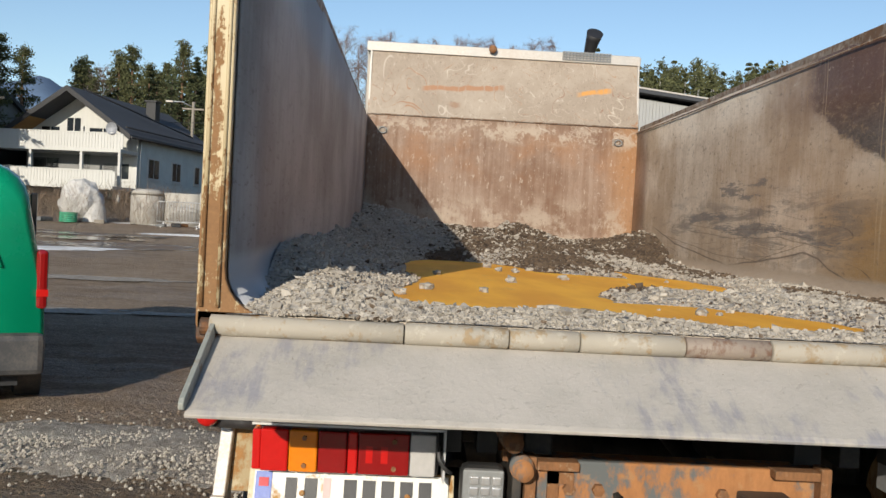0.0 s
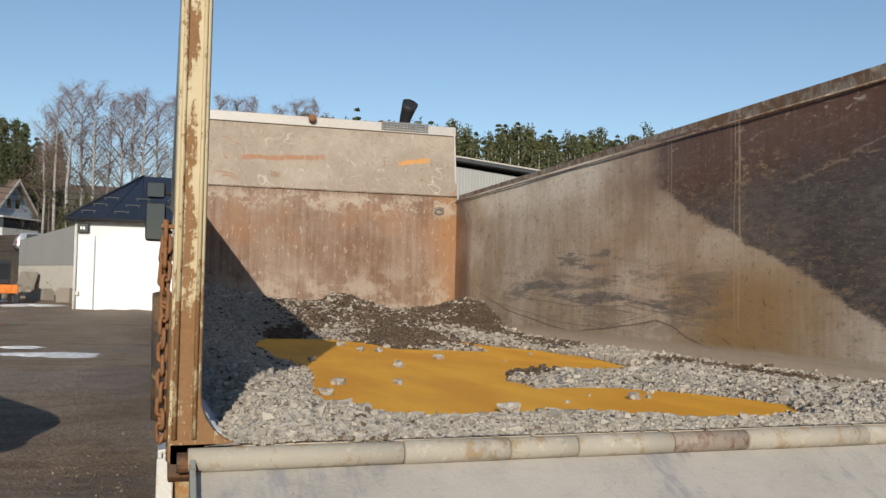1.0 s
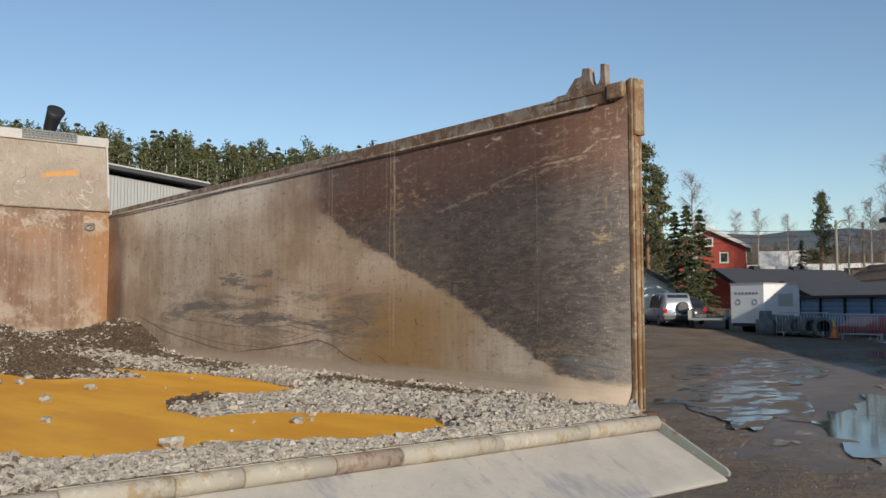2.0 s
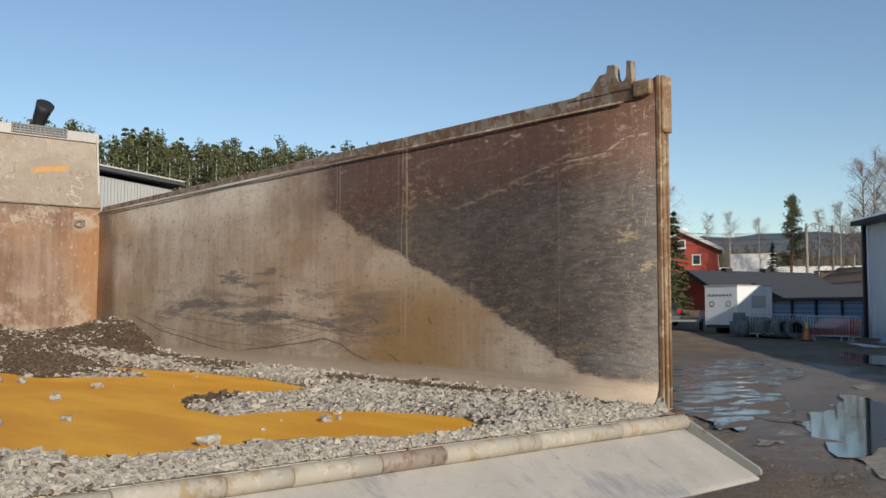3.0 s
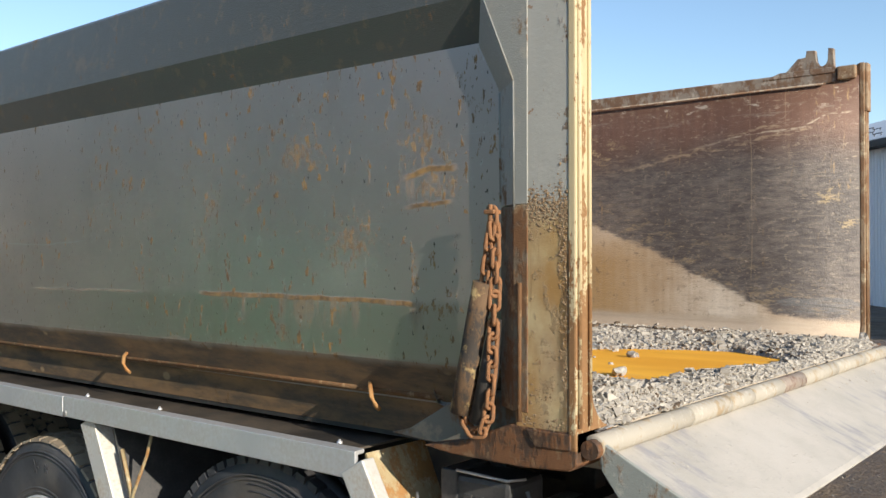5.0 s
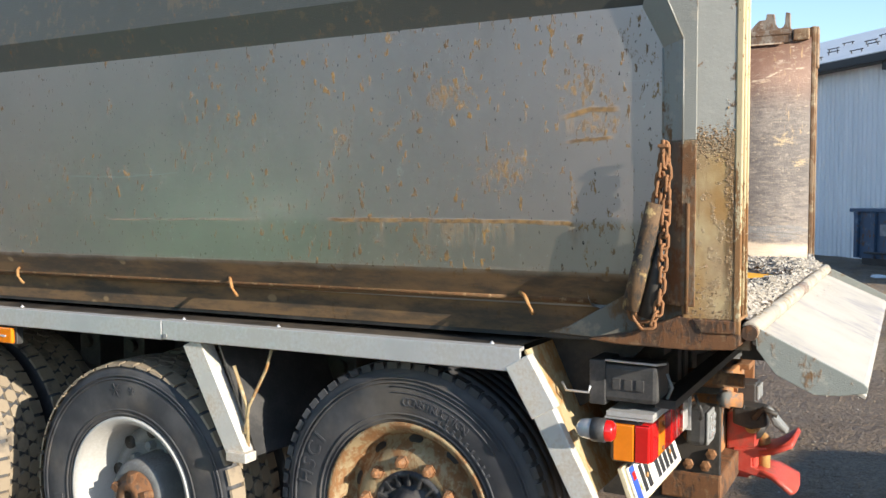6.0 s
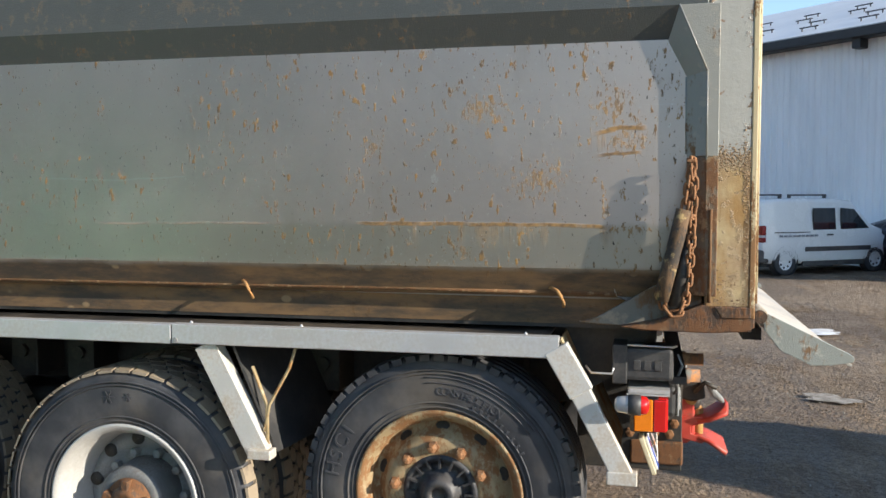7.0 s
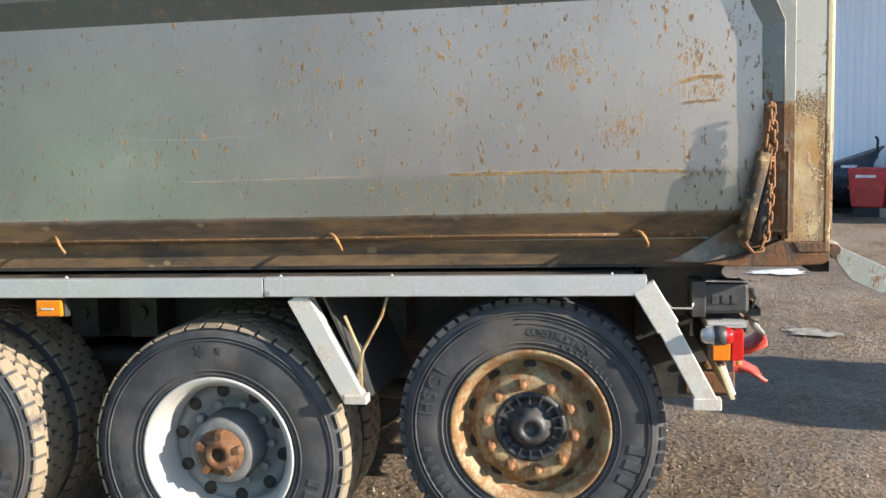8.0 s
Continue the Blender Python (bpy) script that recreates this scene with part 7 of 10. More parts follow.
def add_wheel(car, x, y, r, w, rim):
    side = 1 if x > 0 else -1
    wh = part("wheel", Shape().lathe([(0, r * 0.6), (0.0, r * 0.92), (-side * 0.02, r), (-side * (w - 0.02), r), (-side * w, r * 0.9), (-side * w, r * 0.6)], (x, y, r), 0, 32), "tyre", car, "black car tyre")
    part("rim", Shape().lathe([(-side * 0.01, r * 0.62), (-side * 0.03, r * 0.55), (-side * 0.025, r * 0.2), (-side * 0.01, r * 0.1), (-side * 0.01, 0.001)], (x, y, r), 0, 32), rim, wh, "wheel trim")
    for i in range(7):
        a = 6.283 * i / 7
        part("rim_slot", Shape().disc((x - side * 0.024, y + r * 0.42 * math.cos(a), r + r * 0.42 * math.sin(a)), r * 0.09, 0, side * 0.006, 10), "ink", wh)


def van(name, at, paint, label, kind):
    """A delivery van; tail at y = 0, nose to +y."""
    v = thing(name, label, "van", at)
    L, W, H = (4.4, 0.90, 1.80) if kind == "small" else (5.0, 0.955, 1.93)
    sec = [(0.0, 0.42, 0.95, H - 0.14, W * 0.94, W * 0.80), (0.06, 0.30, 0.98, H - 0.04, W * 0.98, W * 0.84), (0.5, 0.27, 1.0, H, W, W * 0.87), (2.2, 0.25, 1.0, H + 0.01, W, W * 0.87),
           (2.75, 0.25, 1.0, H - 0.03, W, W * 0.85), (3.45, 0.25, 1.02, H - 0.60, W, W * 0.84), (3.6, 0.25, 0.95, 1.13, W, W * 0.86), (L - 0.25, 0.27, 0.75, 0.95, W * 0.96, W * 0.84), (L, 0.35, 0.6, 0.75, W * 0.82, W * 0.7)]
    part("body", loft(sec, 7, 0.12 if kind == "small" else 0.34), paint, v)
    part("rear_bumper", Shape().box((-W * 0.98, -0.10, 0.30), (W * 0.98, 0.22, 0.62)), "trim", v, "grey plastic bumper", bevel=0.05)
    if kind == "small":
        part("rear_window", Shape().prism([(-W * 0.76, 1.06), (W * 0.76, 1.06), (W * 0.66, H - 0.20), (-W * 0.66, H - 0.20)], 1, -0.012, 0.03), "glass", v, bevel=0.02)
    else:
        for a, b in ((-W * 0.74, -0.02), (0.02, W * 0.74)) if paint != "green_car" else ():
            part("rear_window", Shape().box((a, -0.012, 1.08), (b, 0.02, H - 0.26)), "glass", v, bevel=0.03)
    part("door_seam", Shape().box((-0.006, -0.008, 0.65), (0.006, 0.0, H - 0.15)), "ink", v)
    for sx in (-1, 1):
        lamp = part("tail_lamp", Shape().box((min(sx * W * (0.82 if kind == "small" else 0.90), sx * W * 0.99), -0.012, 0.78 if kind == "small" else 0.80), (max(sx * W * (0.82 if kind == "small" else 0.90), sx * W * 0.99), 0.12, 1.18 if kind == "small" else 1.26)), "dark_red_lens", v, "red tail lamp", bevel=0.03)
        part("lamp_band", Shape().box((min(sx * W * (0.83 if kind == "small" else 0.905), sx * W * 0.993), -0.016, 0.90), (max(sx * W * (0.83 if kind == "small" else 0.905), sx * W * 0.993), 0.10, 0.955)), "clear_lens" if kind == "small" else "red_lens", lamp)
        for y in (0.68 if kind == "small" else 0.82, L - 0.95):
            add_wheel(v, sx * W * 1.0, y, 0.315, 0.2, "white_car" if kind == "small" else "silver_car")
            part("arch", Shape().lathe([(sx * W * 0.80, 0.36), (sx * W * 1.006, 0.36)], (0, y, 0.32), 0, 28), "trim", v)
        part("side_window", Shape().prism([(1.5, 1.06), (1.5, H - 0.22), (2.15, H - 0.22), (2.2, 1.06)], 0, sx * W * 0.93, sx * W * 0.99), "glass", v, bevel=0.01)
        part("door_window", Shape().prism([(2.35, 1.06), (2.35, H - 0.22), (2.75, H - 0.25), (3.25, 1.08)], 0, sx * W * 0.93, sx * W * 0.99), "glass", v, bevel=0.01)
        part("side_strip", Shape().box((min(sx * W * 0.99, sx * W * 1.015), 1.25, 0.55), (max(sx * W * 0.99, sx * W * 1.015), 3.3, 0.66)), "trim", v, bevel=0.01)
        part("slide_rail", Shape().box((min(sx * W * 0.985, sx * W * 1.0), 0.35, 1.0), (max(sx * W * 0.985, sx * W * 1.0), 1.4, 1.02)), "ink", v)
        part("handle", Shape().box((min(sx * W, sx * W * 1.02), 1.9, 0.92), (max(sx * W, sx * W * 1.02), 2.1, 0.96)), "trim", v, bevel=0.008)
        part("sill", Shape().box((min(sx * W * 0.92, sx * W * 0.99), 1.2, 0.2), (max(sx * W * 0.92, sx * W * 0.99), L - 1.3, 0.32)), "trim", v, bevel=0.02)
        part("headlamp", Shape().box((min(sx * W * 0.6, sx * W * 0.93), L - 0.3, 0.66), (max(sx * W * 0.6, sx * W * 0.93), L - 0.06, 0.86)), "clear_lens", v, bevel=0.05)
    part("floor_pan", Shape().box((-W * 0.8, 0.1, 0.2), (W * 0.8, L - 0.2, 0.34)), "ink", v)
    part("plate", Shape().box((-0.42, -0.02, 0.70), (0.0, 0.0, 0.80)), "green_plate" if kind == "small" else "white_print", v, "blank number plate")
    for i in range(5):
        part("plate_bar", Shape().box((-0.38 + 0.075 * i, -0.024, 0.722), (-0.335 + 0.075 * i, -0.019, 0.778)), "white_print" if kind == "small" else "ink", v)
    if kind == "small":
        for i in range(10):
            part("rear_print_bar", Shape().box((-0.62 + 0.12 * i, -0.018, 0.985), (-0.54 + 0.12 * i, -0.006, 1.04)), "grey_print", v)
        for i in range(9):
            part("side_print_bar", Shape().box((W * 0.985, 0.5 + 0.13 * i, 0.90), (W * 1.008, 0.59 + 0.13 * i, 0.95)), "grey_print", v)
        for y in (0.7, 2.05):
            bar = part("roof_bar", Shape().box((-W * 0.74, y - 0.02, H + 0.07), (W * 0.74, y + 0.03, H + 0.11)), "trim", v, "black roof bar", bevel=0.008)
            for sx in (-1, 1):
                part("bar_foot", Shape().box((sx * W * 0.68 - 0.03, y - 0.03, H - 0.06), (sx * W * 0.68 + 0.03, y + 0.04, H + 0.08)), "trim", bar)
    elif paint == "green_car":
        part("rear_letter", lettering_mesh("Y", 0.16), "white_print", v).matrix_local = pose(0.30, -0.012, 1.0, 90, 0, 0)
        part("rear_crease", Shape().tube([(0.40, -0.004, 1.55), (0.55, -0.012, 1.30), (0.62, -0.014, 1.12)], 0.012, 6), paint, v)
    return v


def lettering_mesh(words, size):
    cu = bpy.data.curves.new("letters", "FONT")
    cu.body, cu.size, cu.extrude, cu.align_x = words, size, 0.003, "CENTER"
    tmp = bpy.data.objects.new("letters", cu)
    scene.collection.objects.link(tmp)
    me = bpy.data.meshes.new_from_object(tmp.evaluated_get(bpy.context.evaluated_depsgraph_get()))
    bpy.data.objects.remove(tmp)
    me.materials.clear()
    return me


def car(name, at, paint, label, H=1.5, spare=False):
    v = thing(name, label, "car", at)
    W, L = 0.88, 4.3
    sec = [(0.0, 0.45, 0.8, 0.95, W * 0.9, W * 0.8), (0.08, 0.32, 0.85, H - 0.5, W * 0.97, W * 0.8), (0.35, 0.28, 0.9, H - 0.05, W, W * 0.74), (1.2, 0.26, 0.92, H, W, W * 0.76), (2.1, 0.26, 0.92, H - 0.03, W, W * 0.76),
           (2.95, 0.26, 0.90, 1.0, W, W * 0.82), (3.9, 0.28, 0.72, 0.86, W * 0.97, W * 0.82), (L, 0.4, 0.6, 0.7, W * 0.85, W * 0.7)]
    part("body", loft(sec), paint, v)
    rw = Shape().add([(-W * 0.66, 0.10, H - 0.52), (W * 0.66, 0.10, H - 0.52), (W * 0.62, 0.325, H - 0.12), (-W * 0.62, 0.325, H - 0.12)], [(0, 1, 2, 3)])
    part("rear_window", rw, "glass", v, thick=0.04)
    part("bumper", Shape().box((-W * 0.95, -0.08, 0.35), (W * 0.95, 0.15, 0.58)), "trim", v, bevel=0.04)
    for sx in (-1, 1):
        part("tail_lamp", Shape().box((min(sx * W * 0.72, sx * W * 0.97), -0.015, 0.72), (max(sx * W * 0.72, sx * W * 0.97), 0.1, 0.92)), "red_lens", v, bevel=0.02)
        for y in (0.8, L - 0.85):
            add_wheel(v, sx * W * 1.0, y, 0.32, 0.2, "silver_car")
        part("side_window", Shape().prism([(0.7, 0.96), (0.8, H - 0.14), (2.1, H - 0.14), (2.75, 0.98)], 0, sx * W * 0.84, sx * W * 0.965), "glass", v, bevel=0.01)
        part("headlamp", Shape().box((min(sx * W * 0.6, sx * W * 0.92), L - 0.3, 0.62), (max(sx * W * 0.6, sx * W * 0.92), L - 0.05, 0.78)), "clear_lens", v, bevel=0.04)
    part("floor_pan", Shape().box((-W * 0.8, 0.1, 0.2), (W * 0.8, L - 0.2, 0.34)), "ink", v)
    part("plate", Shape().box((-0.26, -0.09, 0.6), (0.26, -0.07, 0.71)), "white_print", v)
    if spare:
        part("spare_wheel", Shape().lathe([(-0.02, 0.001), (-0.02, 0.26), (-0.06, 0.33), (-0.18, 0.33), (-0.2, 0.26), (-0.2, 0.001)], (0.18, 0.0, 0.98), 1, 28), "trim", v, "spare wheel on the tailgate")
    return v


def on_ground(x, y, rz=0.0, dz=0.0):
    return pose(x, y, ground_z(x, y) + dz, 0, 0, rz)


van("green_van", on_ground(-3.52 - 0.955 * math.cos(radians(26)), 4.85 - 0.955 * math.sin(radians(26)), 26.0), "green_car", "bright green delivery van parked with its back to the yard", "large")
work_van = van("white_van", on_ground(17.0, -1.61, -143.0), "white_car", "small white work van with roof bars, on the dirt", "small")
work_van.scale = (0.87, 1.0, 0.95)
# unseen stand-in behind the truck, added to cast the shadow on the ground
rear_van = van("delivery_van", on_ground(0.62, -5.85, 164.0), "silver_car", "silver delivery van added out of view to shade the ground", "large")
rear_van.scale = (1.12, 1.12, 1.15)
car("estate_car", on_ground(36.6, 30.2, -38), "dark_car", "dark blue car parked by the yard's edge", 1.45)
car("off_roader", on_ground(38.2, 27.2, -36), "silver_car", "grey off-road car with a spare wheel on its tailgate", 1.8, True)
car("parked_car", on_ground(41.0, 28.4, -36), "ink", "black car parked beside the off-road car", 1.45)
car("silver_estate", on_ground(-13.2, 78.0, -75), "silver_car", "silver people carrier standing before the white house", 1.65)


# ---- steel hall with corrugated walls ----
def build_hall():
    at = pose(20.7, -4.3, 0.0, 0, 0, -44.3)
    # local y runs along the long wall to its far corner, local x into the hall
    hall = thing("steel_hall", "large hall clad in pale blue-grey corrugated steel", "building", at)
    y0, y1, eave, deep = -10.2, 30.7, 6.05, 16.0
    zb = -0.15
    pitch, n = 0.19, 0
    outline = []
    y = y0
    while y < y1:
        outline += [(0.0, y), (0.0, y + pitch * 0.38), (0.035, y + pitch * 0.5), (0.035, y + pitch * 0.88)]
        y += pitch
    outline.append((0.0, y1))
    s = Shape()
    k = len(outline)
    s.add([(x, yy, zb) for x, yy in outline] + [(x, yy, eave) for x, yy in outline], [(i, i + 1, k + i + 1, k + i) for i in range(k - 1)])
    part("wall", s, "hallskin", hall, "pale blue-grey corrugated cladding")
    gab = []
    x = 0.0
    while x < deep:
        gab += [(x, y1), (x + pitch * 0.38, y1), (x + pitch * 0.5, y1 - 0.035), (x + pitch * 0.88, y1 - 0.035)]
        x += pitch
    gs = Shape()
    k = len(gab)
    rise = lambda v: eave + 2.6 * (1 - abs(v - deep / 2) / (deep / 2))
    gs.add([(a, b, zb) for a, b in gab] + [(a, b, rise(a)) for a, b in gab], [(i, i + 1, k + i + 1, k + i) for i in range(k - 1)])
    part("gable_wall", gs, "hallskin", hall, "corrugated gable end")
    part("core", Shape().box((0.06, y0, zb), (deep, y1 - 0.06, eave - 0.02)), "hallskin", hall)
    for a, b, za, zz in ((-0.45, deep / 2, eave - 0.13, eave + 2.6), (deep + 0.45, deep / 2, eave - 0.13, eave + 2.6)):
        r = Shape()
        yy, ridge = y0 - 0.3, []
        r.add([(a, y0 - 0.3, za), (b, y0 - 0.3, zz), (b, y1 + 0.5, zz), (a, y1 + 0.5, za)], [(0, 1, 2, 3)])
        part("roof", r, "hallroof", hall, "pale sheet-metal roof", thick=0.09)
    part("eave_board", Shape().box((-0.48, y0 - 0.3, eave - 0.34), (-0.42, y1 + 0.5, eave - 0.12)), "ink", hall, "dark eaves board")
    part("soffit", Shape().box((-0.42, y0, eave - 0.36), (0.0, y1, eave - 0.32)), "ink", hall)
    part("corner_trim", Shape().box((-0.12, y1 - 0.1, zb), (0.1, y1 + 0.12, eave - 0.3)), "ink", hall, "dark corner post")
    part("downpipe", Shape().tube([(-0.2, y1 - 0.9, zb), (-0.2, y1 - 0.9, eave - 0.4)], 0.05, 8), "hallskin", hall)
    for v in (-4.1, -0.75, 2.6, 6.1, 9.5):
        part("vent", Shape().box((-0.34, v - 0.12, eave - 0.60), (0.0, v + 0.12, eave - 0.34)), "ink", hall, "small dark vent hood", bevel=0.02)
    # snow guards in rows on the roof
    slope = math.atan2(2.73, deep / 2 + 0.45)
    guard = Shape()
    guard.box((0, -0.012, 0.0), (0.03, 0.012, 0.12)).box((0, 0.40, 0.0), (0.03, 0.424, 0.12)).box((0, -0.07, 0.10), (0.035, 0.49, 0.13))
    gm = guard.mesh("snow_guard")
    gm.materials.append(M["ink"])
    for row in range(4):
        for col in range(23):
            d = 0.9 + row * 1.15
            ob = part("snow_guard", gm, "ink", hall)
            ob.matrix_local = pose(-0.45 + d * math.cos(slope), y0 + 0.8 + col * 1.72 + (0.5 if row % 2 else 0), eave - 0.10 + d * math.sin(slope))


M["hallskin"] = corrugated("hall_cladding", (0.90, 0.90, 0.90))
M["hallroof"] = corrugated("hall_roof_sheet", (0.72, 0.72, 0.72))
build_hall()


# ---- machines and containers by the hall ----
def by_wall(along, off, dz=0.0):
    """A place on the ground beside the hall's long wall."""
    a = radians(44.3)
    x, y = 20.7 + along * math.sin(a) - off * math.cos(a), -4.3 + along * math.cos(a) + off * math.sin(a)
    return on_ground(x, y, -44.3, dz)


def skip():
    at = on_ground(22.6, -0.85, -44.3)
    s = thing("waste_skip", "dark blue steel waste skip with ribs, by the hall", "container", at)
    part("shell", Shape().prism([(-1.6, 0.18), (-1.85, 1.45), (1.55, 1.45), (1.3, 0.18)], 0, -1.0, 0.9), "skipblue", s, bevel=0.02)
    part("rim", Shape().box((-1.06, -1.92, 1.42), (0.96, 1.62, 1.52)), "skipblue", s, bevel=0.02)
    for y in (-1.5, -0.75, 0.0, 0.75, 1.35):
        part("rib", Shape().prism([(y - 0.06, 0.2), (y - 0.07, 1.42), (y + 0.07, 1.42), (y + 0.06, 0.2)], 0, -1.09, -0.995), "skipblue", s, bevel=0.01)
    for y in (-1.1, -0.35, 0.4):
        part("stencil_bar", Shape().box((-1.012, y - 0.18, 0.8), (-1.003, y + 0.18, 1.1)), "grey_print", s)
    part("skid", Shape().box((-1.0, -1.5, 0.0), (-0.8, 1.2, 0.2)), "ink", s, bevel=0.01)
    part("skid", Shape().box((0.7, -1.5, 0.0), (0.9, 1.2, 0.2)), "ink", s, bevel=0.01)
    part("hook_bar", Shape().tube([(-1.05, 0.9, 0.35), (-1.2, 0.9, 0.35), (-1.2, -1.0, 0.35), (-1.05, -1.0, 0.35)], 0.03, 8), "ink", s)
    return s


def blower():
    at = on_ground(23.2, -0.78, -44.3)
    b = thing("snow_blower", "black snow blower with a curved chute and orange lip", "machine", at)
    pts = [(0, 0.1, 0.9), (0, 0.05, 1.4), (0, 0.15, 1.8), (0, 0.4, 2.1), (0, 0.72, 2.28)]
    ch = Shape()
    sec = []
    for i, p in enumerate(pts):
        w = 0.26 - 0.02 * i
        sec.append([(-w, p[1] - 0.18, p[2]), (w, p[1] - 0.18, p[2]), (w, p[1] + 0.2, p[2] - 0.05), (-w, p[1] + 0.2, p[2] - 0.05)])
    flat = [q for r in sec for q in r]
    ch.add(flat, [(j * 4 + i, j * 4 + (i + 1) % 4, j * 4 + 4 + (i + 1) % 4, j * 4 + 4 + i) for j in range(len(sec) - 1) for i in range(4)] + [(0, 1, 2, 3), (16, 17, 18, 19)])
    part("chute", ch, "ink", b, bevel=0.02)
    part("chute_lip", Shape().box((-0.2, 0.62, 2.2), (0.2, 0.98, 2.26)), "orange", b, "orange chute lip", bevel=0.01)
    part("auger_box", Shape().box((-0.7, -0.6, 0.0), (0.7, 0.5, 0.95)), "ink", b, bevel=0.04)
    part("lever", Shape().tube([(-0.5, -1.0, 1.2), (-0.5, -1.15, 1.7)], 0.03, 8), "ink", b)


def ploughs():
    at = by_wall(-3.25, 0.75, 0.1)
    p = thing("snow_plough", "large black curved snow plough parked by the hall", "machine", at)
    prof = [(0.0, 0.05), (-0.18, 0.3), (-0.22, 0.6), (-0.12, 0.9), (0.1, 1.15), (0.3, 1.25)]
    sh = Shape()
    n = 8
    verts = []
    for j in range(n + 1):
        y = 0.2 + 1.8 * j / n
        k = 0.75 + 0.45 * (1 - j / n)
        verts += [(x * k, y, z * k) for x, z in prof]
    sh.add(verts, [(j * 6 + i, j * 6 + i + 1, (j + 1) * 6 + i + 1, (j + 1) * 6 + i) for j in range(n) for i in range(5)], True)
    part("blade", sh, "plough", p, "glossy black plough blade", thick=0.05)
    part("blade_rib", Shape().tube([(0.2, 0.3, 1.2), (0.25, 0.3, 1.65), (0.15, 0.3, 1.72)], 0.03, 8), "ink", p)
    part("frame", Shape().box((0.05, 0.5, -0.15), (0.5, 1.6, 0.5)), "ink", p, bevel=0.02)
    part("label_bar", Shape().box((-0.14, 0.6, 1.0), (0.0, 1.0, 1.06)), "white_print", p)
    r = thing("salt_spreader", "red steel spreader hopper standing on the dirt", "machine", by_wall(-3.35, 1.35, 0.1))
    part("hopper", Shape().prism([(-0.38, 0.12), (-0.48, 1.02), (0.46, 1.02), (0.36, 0.12)], 0, -0.4, 0.4), "spreader", r, "red hopper", bevel=0.03)
    part("hopper_ridge", Shape().box((-0.43, -0.44, 0.55), (-0.40, 0.42, 0.60)), "spreader", r)
    part("hopper_mark", Shape().box((-0.412, -0.22, 0.80), (-0.399, 0.25, 0.86)), "white_print", r)
    part("stand", Shape().box((-0.35, -0.32, -0.15), (0.3, 0.32, 0.14)), "ink", r)
    t = thing("plough_frame", "black plough frame with a hose loop beside the hall", "machine", by_wall(-4.5, 1.2, 0.1))
    part("frame", Shape().box((-0.5, -0.8, 0.1), (0.5, 0.7, 0.95)), "ink", t, bevel=0.04)
    part("pallet", Shape().box((-0.6, -0.9, -0.15), (0.6, 0.8, 0.12)), "timber", t, "grey wooden pallet")
    loop = [(-0.3, 0.2 + 0.25 * math.cos(a), 1.15 + 0.25 * math.sin(a)) for a in [6.283 * i / 16 for i in range(16)]]
    part("hose_loop", Shape().tube(loop, 0.03, 6, True), "ink", t)


M["skipblue"] = rusty("faded_skip_blue", (0.055, 0.10, 0.17), (0.12, 0.07, 0.04), (0.14, 0.19, 0.25), 0.1, 0.55, 3.0)
M["orange"] = plain("machine_orange", (0.75, 0.20, 0.03), 0.45)
M["plough"] = plain("plough_black", (0.02, 0.02, 0.024), 0.25)
M["spreader"] = plain("spreader_red", (0.50, 0.03, 0.03), 0.35)
M["timber"] = boards("weathered_timber", (0.30, 0.26, 0.21), 0, 9.0)
skip()
blower()
ploughs()


